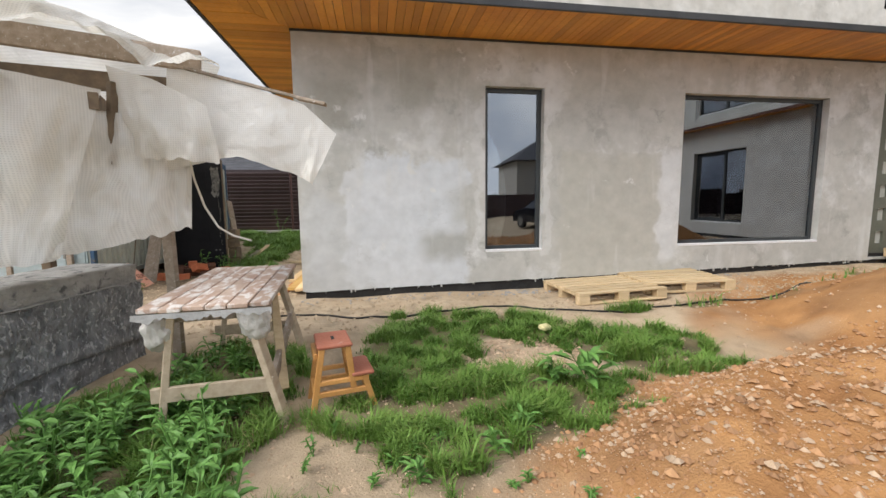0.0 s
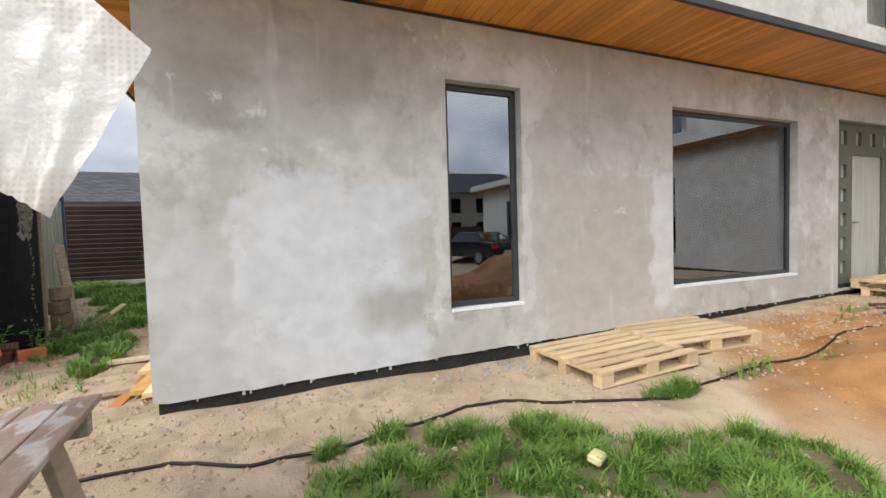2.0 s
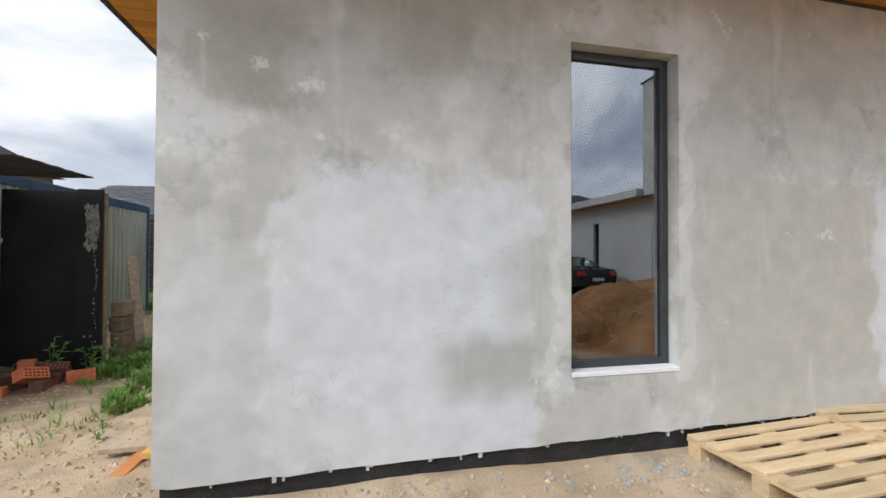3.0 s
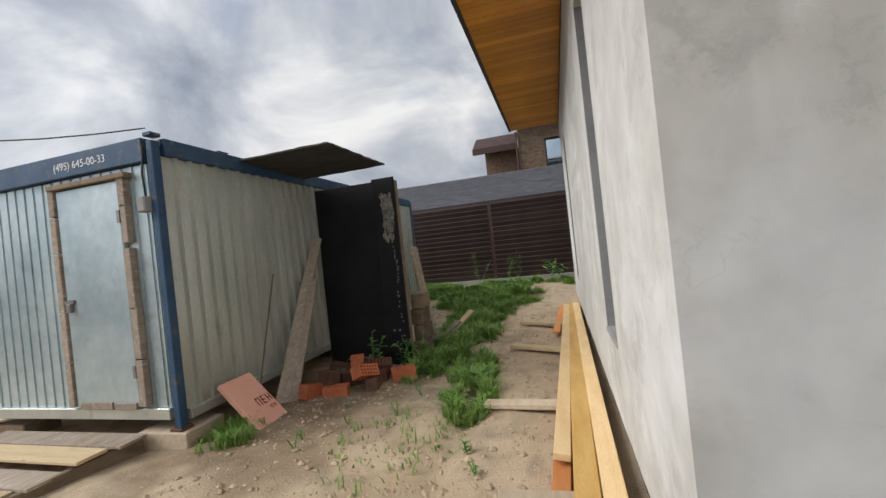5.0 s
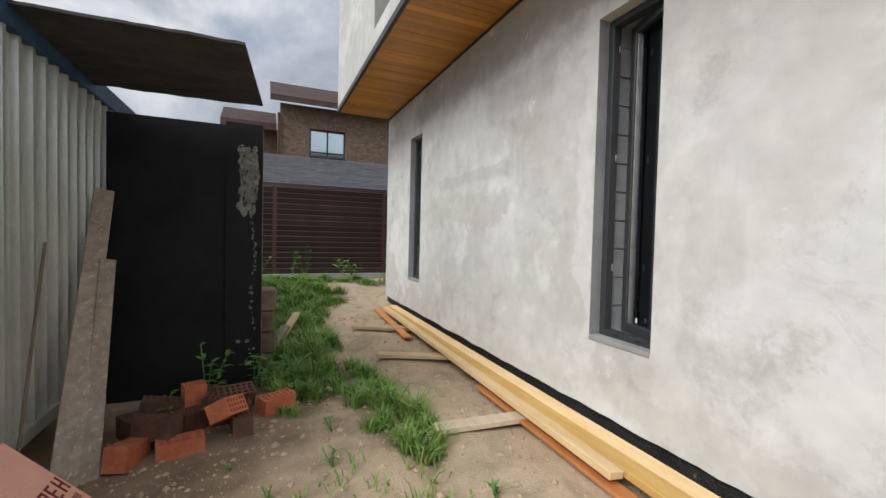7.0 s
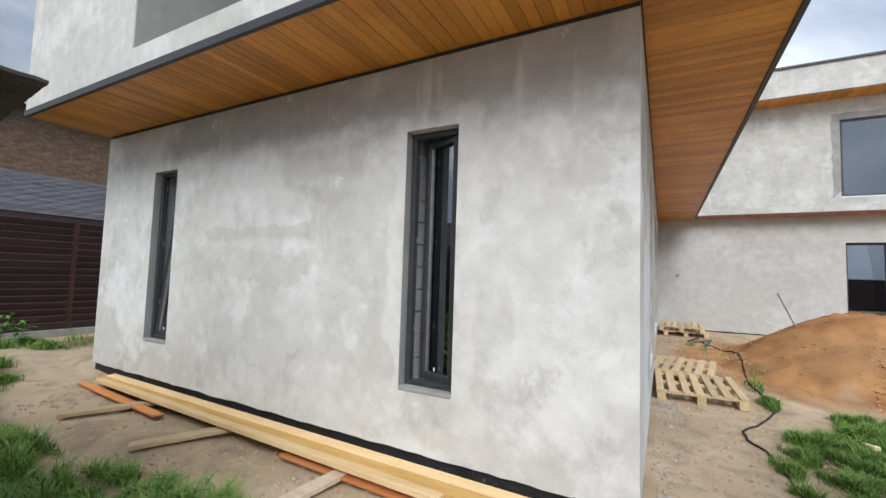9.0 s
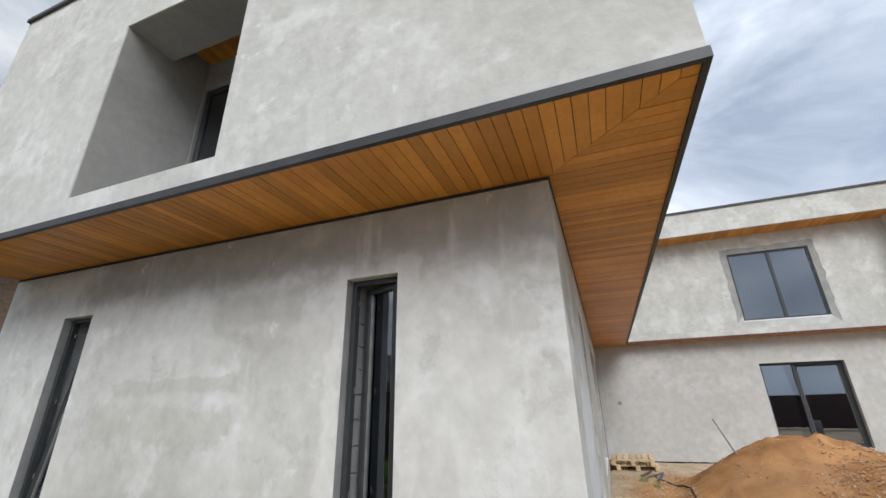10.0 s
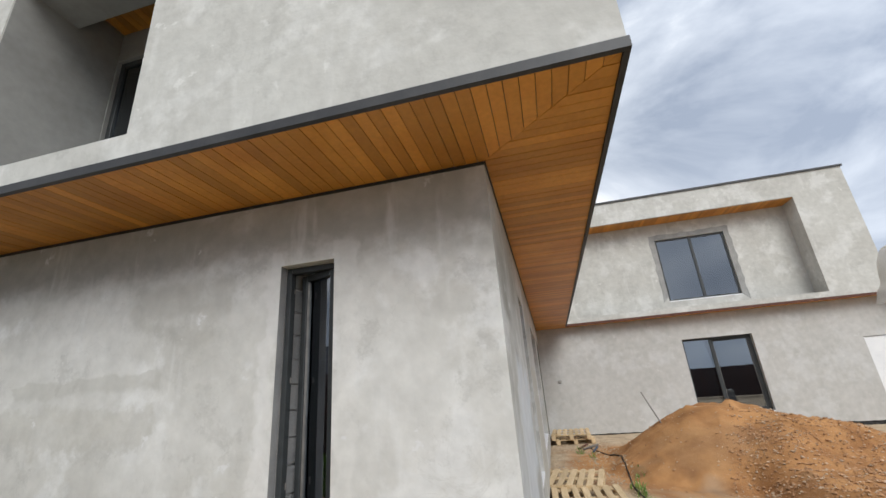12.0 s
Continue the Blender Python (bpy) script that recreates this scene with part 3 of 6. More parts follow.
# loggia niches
structure("loggia_west_back", wall_mesh(8.22, 10.12, 3.8, 6.62, [(9.0, 10.1, 3.9, 6.06)], 0.2, lambda u, d, z: (-0.95 + d, u, z)), LOGGIA_SHADED, "grey plastered back wall of loggia, recess shade in its colour")
structure("loggia_west_far", box(XU + 0.012, -0.7, LOG[1] - 0.006, LOG[1] + 0.2, 3.8, 6.62), LOGGIA_SHADED, "grey plastered loggia cheek wall, recess shade in its colour")
structure("loggia_west_near", box(XU + 0.012, -0.7, LOG[0] - 0.2, LOG[0] + 0.006, 3.8, 6.62), LOGGIA_SHADED, "grey plastered loggia cheek wall, recess shade in its colour")
structure("loggia_wing_back", wall_mesh(-2.8, YU + 0.3, 3.78, 6.9, [(-0.70, 1.38, 4.08, 6.16)], 0.3, lambda u, d, z: (10.36 + d, u, z)), PLASTER_UP, "pale plastered back wall of wing loggia")
structure("loggia_wing_cheek", box(XO + 0.3, 10.36, -2.8, WLOG[0], 3.78, 6.9), PLASTER_UP, "pale plastered cheek of wing loggia")
structure("loggia_wing_floor", box(XO + 0.3, 10.36, WLOG[0], YU, 3.66, 3.77), SCREED, "grey concrete floor of wing loggia", "floor")
structure("loggia_front_back", wall_mesh(6.0, 9.9, 3.8, 6.3, [(6.9, 9.2, 3.9, 6.0)], 0.2, lambda u, d, z: (u, 5.9 + d, z)), PLASTER_UP, "pale plastered back wall of front loggia")
structure("loggia_front_cheek", box(6.2, 6.4, 5.0, 5.9, 3.8, 6.3), PLASTER_UP, "pale plastered cheek of front loggia")
structure("loggia_front_ceiling", box(6.2, 9.7, 5.0, 5.9, 6.2, 6.3), SOFFIT, "stained pine ceiling of front loggia", "ceiling")


def add_board(bm, poly, z0, z1):
    """A flat board of the outline poly, z0 to z1."""
    lo = [bm.verts.new((*p, z0)) for p in poly]
    hi = [bm.verts.new((*p, z1)) for p in poly]
    bm.faces.new(lo[::-1])
    bm.faces.new(hi)
    for k in range(len(poly)):
        q = (k + 1) % len(poly)
        bm.faces.new((lo[k], lo[q], hi[q], hi[k]))


def clip_poly(poly, f):
    """The part of poly where f >= 0; f is linear."""
    out = []
    for p, q in zip(poly, poly[1:] + poly[:1]):
        a, b = f(p), f(q)
        if a >= 0:
            out.append(p)
        if a * b < 0:
            t = a / (a - b)
            out.append((p[0] + (q[0] - p[0]) * t, p[1] + (q[1] - p[1]) * t))
    return out


def soffit_boards():
    """Pine boards across the overhang, mitred at the corner, with open joints."""
    bm = bmesh.new()
    rnd = random.Random(5)
    w, gap = 0.098, 0.005
    slope = (YF - YU) / (XW - XU)
    diag = lambda p: (p[1] - YU) - slope * (p[0] - XU)
    y = YU + 0.03
    while y < YB:
        poly = clip_poly([(XU + 0.03, y), (XW + 0.005, y), (XW + 0.005, min(y + w - gap, YB)), (XU + 0.03, min(y + w - gap, YB))], diag)
        if len(poly) > 2:
            add_board(bm, poly, ZS + rnd.uniform(-0.0015, 0.0015), ZS + 0.02)
        y += w
    x = XU + 0.03
    while x < XO:
        poly = clip_poly([(x, YU + 0.03), (x + w - gap, YU + 0.03), (x + w - gap, YF + 0.005), (x, YF + 0.005)], lambda p: -diag(p) - 0.004)
        if len(poly) > 2:
            add_board(bm, poly, ZS + rnd.uniform(-0.0015, 0.0015), ZS + 0.02)
        x += w
    y = -10.2
    while y < YF:
        add_board(bm, [(XO + 0.02, y), (XI + 0.005, y), (XI + 0.005, y + w - gap), (XO + 0.02, y + w - gap)], ZS + rnd.uniform(-0.0015, 0.0015), ZS + 0.02)
        y += w
    return bm


structure("ceiling_soffit", soffit_boards(), SOFFIT, "orange stained pine board soffit with mitred corner", "ceiling")
structure("ceiling_soffit_backing", box(XU + 0.03, XI, YU + 0.03, YF + 0.04, ZS + 0.022, ZS + 0.06), FASCIA, "dark backing above soffit boards", "ceiling")
structure("ceiling_soffit_side_backing", box(XU + 0.03, XW + 0.04, YF + 0.04, YB, ZS + 0.022, ZS + 0.06), FASCIA, "dark backing above side soffit boards", "ceiling")


def loggia_ceiling(x0, x1, y0, y1, z):
    bm = bmesh.new()
    y = y0
    while y < y1:
        add_board(bm, [(x0, y), (x1, y), (x1, min(y + 0.093, y1)), (x0, min(y + 0.093, y1))], z, z + 0.02)
        y += 0.098
    return bm


structure("ceiling_loggia_west", loggia_ceiling(-1.42, -0.95, LOG[0], LOG[1], 6.5), SOFFIT, "stained pine ceiling of side loggia", "ceiling")
structure("ceiling_loggia_lintel", box(XU + 0.012, -1.43, LOG[0] + 0.006, LOG[1] - 0.006, LOG[3] - 0.006, LOG[3] + 0.5), LOGGIA_SHADED, "grey plastered loggia lintel, recess shade in its colour", "ceiling")
structure("ceiling_loggia_wing", loggia_ceiling(XO + 0.04, 10.36, WLOG[0], WLOG[1], WLOG[3] - 0.03), SOFFIT, "stained pine ceiling of wing loggia", "ceiling")
structure("trim_fascia_west", box(XU - 0.012, XU + 0.028, YU - 0.012, YB, ZS - 0.015, ZS + 0.058), FASCIA, "dark metal drip edge under upper wall", "trim")
structure("trim_fascia_front", box(XU + 0.03, XO - 0.02, YU - 0.012, YU + 0.028, ZS - 0.015, ZS + 0.058), FASCIA, "dark metal drip edge under front upper wall", "trim")
structure("trim_fascia_wing", box(XO - 0.012, XO + 0.018, -4.05, YU - 0.02, ZS - 0.012, ZS + 0.058), RUST, "brown drip edge under wing upper wall", "trim")
structure("trim_roof_wing", box(XO - 0.04, XO + 0.3, -4.1, YU, ZR + 0.252, ZR + 0.31), FASCIA, "dark metal roof edge of wing", "trim")
structure("trim_roof_west", box(XU - 0.04, XU + 0.3, YU - 0.04, YB, ZR + 0.002, ZR + 0.06), FASCIA, "dark metal roof edge over side wall", "trim")
structure("trim_roof_front", box(XU + 0.32, XO, YU - 0.04, YU + 0.28, ZR + 0.002, ZR + 0.06), FASCIA, "dark metal roof edge over front wall", "trim")
structure("trim_wall_top", box(XW - 0.01, XW + 0.003, YF, YB, ZS - 0.03, ZS - 0.003), FASCIA, "dark trim between side wall and soffit", "trim")
structure("trim_wall_top_front", box(XW - 0.01, XI, YF - 0.013, YF - 0.003, ZS - 0.03, ZS - 0.003), FASCIA, "dark trim between front wall and soffit", "trim")


# ---- windows and doors ----
def pt_box(at, u0, u1, d0, d1, z0, z1, bevel=0.004):
    """A bevelled box in a wall's own directions."""
    bm = box(u0, u1, d0, d1, z0, z1, None, bevel)
    for v in bm.verts:
        v.co = Vector(at(v.co.x, v.co.y, v.co.z))
    bmesh.ops.recalc_face_normals(bm, faces=bm.faces[:])
    return bm


def window(name, hole, at, label, deep=0.10, width=0.06, mullions=(), sill=True, swing=0.0, lean_in=0.0, open_panes=None, blocks=False):
    """A framed window; swing turns the sashes inwards on their upright edge, lean_in tilts them inwards at the top."""
    u0, u1, z0, z1 = hole
    ob = tagged(new(name), label, "window", "", "structure")
    g = 0.004
    part("window_frame", pt_box(at, u0 + g, u0 + width, deep, deep + 0.07, z0 + g, z1 - g), FRAME, ob)
    part("window_frame", pt_box(at, u1 - width, u1 - g, deep, deep + 0.07, z0 + g, z1 - g), FRAME, ob)
    part("window_frame", pt_box(at, u0 + width, u1 - width, deep, deep + 0.07, z1 - width, z1 - g), FRAME, ob)
    low_rail = part("window_frame", pt_box(at, u0 + width, u1 - width, deep, deep + 0.07, z0 + g, z0 + width), FRAME, ob)
    for u in mullions:
        part("mullion", pt_box(at, u - 0.04, u + 0.04, deep - 0.005, deep + 0.065, z0 + width, z1 - width), FRAME, ob)
    if sill:
        part("window_sill", pt_box(at, u0 + g, u1 - g, -0.006, deep - 0.002, z0 - 0.02, z0 + 0.012), CONCRETE if blocks else WHITE, ob)
    edges = [u0 + width] + [e for u in mullions for e in (u - 0.04, u + 0.04)] + [u1 - width]
    for k, (a, b) in enumerate(zip(edges[::2], edges[1::2])):
        if not (swing or lean_in) or (open_panes is not None and k not in open_panes):
            pane = part("pane", pt_box(at, a, b, deep + 0.025, deep + 0.03, z0 + width, z1 - width, 0), GLASS, ob)
            pane.visible_shadow = False
            continue
        ct, st, sl = math.cos(swing), math.sin(swing), math.tan(lean_in)
        lean = lambda u, d, z, a=a: at(a + (u - a) * ct - d * st, deep + 0.02 + (u - a) * st + d * ct + sl * (z - z0 - width), z)
        r, za, zb = 0.058, z0 + width - 0.012, z1 - width + 0.006
        sash = part("sash", pt_box(lean, a, a + r, 0, 0.06, za, zb, 0.006), FRAME, ob, "dark sash opened inwards")
        part("sash_rail", pt_box(lean, b - r, b, 0, 0.06, za, zb, 0.006), FRAME, sash)
        part("sash_rail", pt_box(lean, a + r, b - r, 0, 0.06, za, za + r + 0.01, 0.006), FRAME, sash)
        part("sash_rail", pt_box(lean, a + r, b - r, 0, 0.06, zb - r, zb, 0.006), FRAME, sash)
        for ua, ub in ((a + r, a + r + 0.012), (b - r - 0.012, b - r)):
            part("glazing_bead", pt_box(lean, ua, ub, 0.012, 0.05, za + r, zb - r, 0.004), STEEL, sash, "bright glazing bead")
        pane = part("pane", pt_box(lean, a + r, b - r, 0.03, 0.035, za + r + 0.01, zb - r, 0), GLASS, sash)
        pane.visible_shadow = False
        part("handle_screw", pt_box(lean, a + 0.5 * (b - a), a + 0.5 * (b - a) + 0.02, -0.004, 0.0, za + 0.09, za + 0.12, 0.002), WHITE, sash, "small white cover cap")
    if blocks:
        for k in range(11):
            z = z0 + 0.2 * k
            part("reveal_block", pt_box(at, u1 - 0.014, u1 - 0.002, deep + 0.08, 0.42, z + 0.006, min(z + 0.193, z1), 0.002), BLOCK, ob)
        for z in (z0 + 0.45, z0 + 1.2, z1 - 0.22):
            part("keeper", pt_box(at, u1 - width - 0.01, u1 - width, deep + 0.045, deep + 0.06, z, z + 0.05), STEEL, ob, "small steel lock keeper")
        for u in (u0 + 0.32 * (u1 - u0), u0 + 0.68 * (u1 - u0)):
            part("drain_cap", pt_box(at, u - 0.02, u + 0.02, deep - 0.004, deep, z0 + 0.025, z0 + 0.036, 0.001), CABLE, low_rail)
    return ob


window("window_1", W1, front_at, "tall narrow fixed window with anthracite frame")
window("window_2", W2, front_at, "large fixed picture window with anthracite frame")
window("window_3", S1, west_at, "narrow tall anthracite window swung open inwards", 0.085, 0.05, swing=0.3, blocks=True)
window("window_4", S2, west_at, "narrow tall anthracite window tilted inwards at the top", 0.085, 0.05, lean_in=0.085, blocks=True)
window("window_5", WL, wing_at, "dark two-pane wing window with one sash ajar", 0.12, 0.06, (0.62,), swing=0.16, open_panes=(0,))
window("window_6", (-0.70, 1.38, 4.08, 6.16), lambda u, d, z: (10.36 + d, u, z), "two-pane upper loggia window in wing", 0.05, 0.06, (0.31,))
window("window_7", (9.0, 10.1, 3.9, 6.06), lambda u, d, z: (-0.95 + d, u, z), "dark window inside the side loggia", 0.04, 0.07, sill=False)
window("window_9", (6.9, 9.2, 3.9, 6.0), lambda u, d, z: (u, 5.9 + d, z), "wide dark upper window behind front loggia", 0.05, 0.06, (7.6, 8.4), sill=False)
window("window_8", (-7.6, -7.2, 0.9, 2.9), wing_at, "narrow dark window in low wing", 0.1, 0.06)
for name, hole, at in (("trim_reveal_west", S1, west_at), ("trim_reveal_west_far", S2, west_at)):
    u0, u1, z0, z1 = hole
    ob = tagged(new(name), "dark grey plastered window reveal", "reveal", "", "structure")
    part("reveal_side", pt_box(at, u1 - 0.003, u1 + 0.02, 0.004, 0.085, z0, z1, 0), REVEAL, ob)
    part("reveal_side", pt_box(at, u0 - 0.02, u0 + 0.003, 0.004, 0.085, z0, z1, 0), REVEAL, ob)


def entrance_door():
    u0, u1, z0, z1 = DOOR
    ob = tagged(new("door_1"), "large grey-green entrance door with square lights and film-covered glass", "door", "", "structure")
    c0, c1 = u0 + 0.52, u1 - 0.46
    rows = [z0 + 0.22 + k * 0.385 for k in range(5)]
    small = [(u, u + 0.16, z, z + 0.2) for z in rows for u in (u0 + 0.2, u1 - 0.32)]
    top = [(u0 + 0.2 + k * 0.42, u0 + 0.36 + k * 0.42, z1 - 0.36, z1 - 0.14) for k in range(4)]
    leaf = wall_mesh(u0 + 0.03, u1 - 0.03, z0 + 0.01, z1 - 0.03, small + top + [(c0, c1, z0 + 0.12, z1 - 0.52)], 0.07, lambda u, d, z: front_at(u, d + 0.06, z))
    part("leaf", leaf, DOOR_GREEN, ob)
    part("door_frame", pt_box(front_at, u0 + 0.003, u0 + 0.03, 0.02, 0.16, z0, z1 - 0.03), DOOR_GREEN, ob)
    part("door_frame", pt_box(front_at, u1 - 0.03, u1 - 0.003, 0.02, 0.16, z0, z1 - 0.03), DOOR_GREEN, ob)
    part("door_frame", pt_box(front_at, u0 + 0.003, u1 - 0.003, 0.02, 0.16, z1 - 0.03, z1 - 0.003), DOOR_GREEN, ob)
    for a, b, c, d in small + top:
        part("small_light", pt_box(front_at, a, b, 0.10, 0.105, c, d, 0), FILM_GREY, ob)
    bm = bmesh.new()
    nx, nz = 26, 14
    grid = [[bm.verts.new(front_at(c0 + (c1 - c0) * i / nx, 0.09 + 0.008 * noise.noise(Vector((i * 0.45, j * 0.12, 1))), z0 + 0.12 + (z1 - z0 - 0.64) * j / nz)) for i in range(nx + 1)] for j in range(nz + 1)]
    for j in range(nz):
        for i in range(nx):
            bm.faces.new((grid[j][i], grid[j][i + 1], grid[j + 1][i + 1], grid[j + 1][i]))
    part("protective_film", bm, FILM_GREY, ob, "creased translucent protective film over door glass", True)
    for k in range(6):
        part("glazing_bar", pt_box(front_at, c0, c1, 0.125, 0.14, z0 + 0.3 + k * 0.3, z0 + 0.315 + k * 0.3), DOOR_GREEN, ob)
    part("backing", pt_box(front_at, u0 + 0.04, u1 - 0.04, 0.145, 0.155, z0 + 0.02, z1 - 0.04, 0), DOOR_GREEN, ob)
    part("door_handle", pt_box(front_at, c0 - 0.02, c0 + 0.13, 0.02, 0.04, z0 + 1.02, z0 + 1.05, 0.005), STEEL, ob, "steel lever handle")


FILM_GREY = mat("greyish_film", (0.36, 0.37, 0.33), (0.5, 0.5, 0.46), 3, 0.35, 0.2, stretch=(6, 6, 0.6))
entrance_door()

door2 = tagged(new("door_2"), "plain white door in the wing", "door", "", "structure")
part("leaf", pt_box(wing_at, WD[0] + 0.01, WD[1] - 0.01, 0.03, 0.08, WD[2], WD[3] - 0.01), WHITE, door2)
part("door_handle", pt_box(wing_at, WD[0] + 0.08, WD[0] + 0.2, -0.01, 0.02, 1.45, 1.48), STEEL, door2)



def patch_ring(at, u0, u1, z0, z1, w, seed):
    """A thin trowelled band of fresh plaster round a window, uneven at its rim."""
    bm = bmesh.new()
    rim = [(u0, z0), (u0, z1), (u1, z1), (u1, z0)]
    inner, outer = [], []
    cu, cz = (u0 + u1) / 2, (z0 + z1) / 2
    for k in range(3):
        (a, b), (c, d) = rim[k], rim[k + 1]
        for i in range(14):
            t = i / 14
            u, z = a + (c - a) * t, b + (d - b) * t
            q = w * (1 + 0.35 * noise1(k * 14 + i, 0.7, seed))
            du, dz = (u - cu) / (u1 - u0) * 2, (z - cz) / (z1 - z0) * 2
            inner.append(bm.verts.new(at(u, -0.004, z)))
            outer.append(bm.verts.new(at(u + q * max(-1, min(1, du * 1.3)), -0.006, z + q * max(-1, min(1, dz * 1.3)))))
    for k in range(len(inner) - 1):
        bm.faces.new((inner[k], inner[k + 1], outer[k + 1], outer[k]))
    return bm


structure("trim_window_patch", patch_ring(lambda u, d, z: (10.36 + d, u, z), -0.70, 1.38, 4.08, 6.16, 0.17, 3), CONCRETE, "grey fresh plaster band round the upper window", "trim")

# ---- rooms behind the windows ----


def block_wall(u0, u1, z0, z1, at, bw=0.6, bh=0.25, thick=0.2, gap=0.008):
    """Aerated blocks in running bond, in one mesh."""
    bm = bmesh.new()
    z, row = z0, 0
    while z < z1:
        u = u0 - (bw / 2 if row % 2 else 0)
        while u < u1:
            a, b = max(u, u0), min(u + bw - gap, u1)
            if b - a > 0.02:
                vs = add_box(bm, a, b, 0, thick, z, min(z + bh - gap, z1))
                for v in vs:
                    v.co = Vector(at(v.co.x, v.co.y, v.co.z))
            u += bw
        z, row = z + bh, row + 1
    bmesh.ops.recalc_face_normals(bm, faces=bm.faces[:])
    return bm


structure("wall_partition", block_wall(XW + 0.42, 3.2, ZI, ZS - 0.03, lambda u, d, z: (u, 8.0 + d, z)), BLOCK, "unplastered aerated block partition wall")
structure("wall_partition_far", block_wall(XW + 0.42, 3.2, ZI, ZS - 0.03, lambda u, d, z: (u, 11.8 + d, z)), BLOCK, "unplastered aerated block partition wall")
structure("wall_partition_cross", box(3.2, 3.4, YF + 0.4, YB - 0.4, ZI, ZS - 0.03), INSIDE_DIM, "grey plastered cross wall inside")
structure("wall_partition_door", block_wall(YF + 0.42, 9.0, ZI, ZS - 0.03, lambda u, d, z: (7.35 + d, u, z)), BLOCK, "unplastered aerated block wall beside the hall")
structure("wall_partition_room", box(3.4, 7.35, 9.6, 9.8, ZI, ZS - 0.03), INSIDE_DIM, "grey plastered room back wall")

# ---- ground ----


def smooth(a, b, v):
    t = min(1.0, max(0.0, (v - a) / (b - a)))
    return t * t * (3 - 2 * t)


HEAP, MOUND = (5.85, 2.5), (2.95, 0.9)


def ground_z(x, y):
    z = 0.17 * smooth(0.3, 5.0, y) + 0.16 * smooth(2.0, 8.0, x) * smooth(2.0, 5.0, y)
    z -= 0.12 * smooth(-2.3, -3.4, x) * smooth(3.5, 6.0, y) * smooth(12.0, 10.0, y)
    z += 0.03 * smooth(-1.0, -1.5, x) * smooth(5.0, 7.0, y) + 0.2 * smooth(10.5, 15.0, y)
    z -= 0.11 * smooth(-0.95, -1.2, x) * smooth(-3.3, -2.5, x) * smooth(5.6, 6.8, y) * smooth(14.0, 12.5, y)
    z += 0.26 * smooth(7.5, 9.5, x) * smooth(5.0, 2.0, y)
    n = noise.noise(Vector((x * 0.9, y * 0.9, 0)))
    n2 = noise.noise(Vector((x * 3.1, y * 3.1, 5)))
    n3 = noise.noise(Vector((x * 9.0, y * 9.0, 9)))
    z += 0.025 * n + 0.014 * n2 + 0.006 * n3
    dx, dy = x - HEAP[0], y - HEAP[1]
    d = math.hypot(dx * 0.86, dy * (0.98 if dy > 0 else 0.68)) * (1 + 0.14 * n + 0.07 * n2)
    z += 1.16 * max(0.0, 1 - max(0.0, d - 0.28) / 1.75) ** 1.05 * (1 + 0.07 * n2 + 0.03 * n3) - 0.05 * max(0.0, 1 - d / 0.3)
    d2 = math.hypot((x - 6.9) * 0.6, y - 0.4) * (1 + 0.2 * n)
    z += 0.55 * max(0.0, 1 - d2 / 2.0) ** 1.3
    d3 = math.hypot((x - MOUND[0]) / 2.35, (y - MOUND[1]) / 1.75) * (1 + 0.10 * n + 0.05 * n2)
    z += 0.36 * smooth(1.2, 0.72, d3) * (1 + 0.16 * n2 + 0.12 * n3)
    z -= 0.09 * max(0.0, 1 - math.hypot((x - 2.2) * 0.7, y - 1.95) / 0.22)
    # a shallow runnel along the side wall
    z -= 0.06 * math.exp(-((x + 2.15 + 0.1 * n) / 0.12) ** 2) * smooth(6.3, 7.5, y) * smooth(12.6, 11.0, y)
    return z


def soil(x, y):
    """How much of the ground is orange dug-out sand."""
    n = noise.noise(Vector((x * 0.8, y * 0.8, 20))) + 0.5 * noise.noise(Vector((x * 2.6, y * 2.6, 21)))
    a = 1 - smooth(2.0, 3.4, math.hypot(x - HEAP[0], y - HEAP[1]) + 0.7 * n)
    b = 1 - smooth(0.95, 1.3, math.hypot((x - MOUND[0]) / 2.35, (y - MOUND[1]) / 1.75) + 0.18 * n)
    return max(a, b)


def green(x, y):
    """How thickly grass grows."""
    n = noise.noise(Vector((x * 1.5, y * 1.5, 40))) + 0.5 * noise.noise(Vector((x * 4.0, y * 4.0, 41)))
    g = 0.0
    for cx, cy, rx, ry, k in GRASS:
        d = ((x - cx) / rx) ** 2 + ((y - cy) / ry) ** 2
        g = max(g, k * (1 - smooth(0.55, 1.15, d + 0.55 * n)))
    for cx, cy, rx, ry in BARE:
        d = ((x - cx) / rx) ** 2 + ((y - cy) / ry) ** 2
        g *= smooth(0.5, 1.1, d + 0.4 * n)
    return g


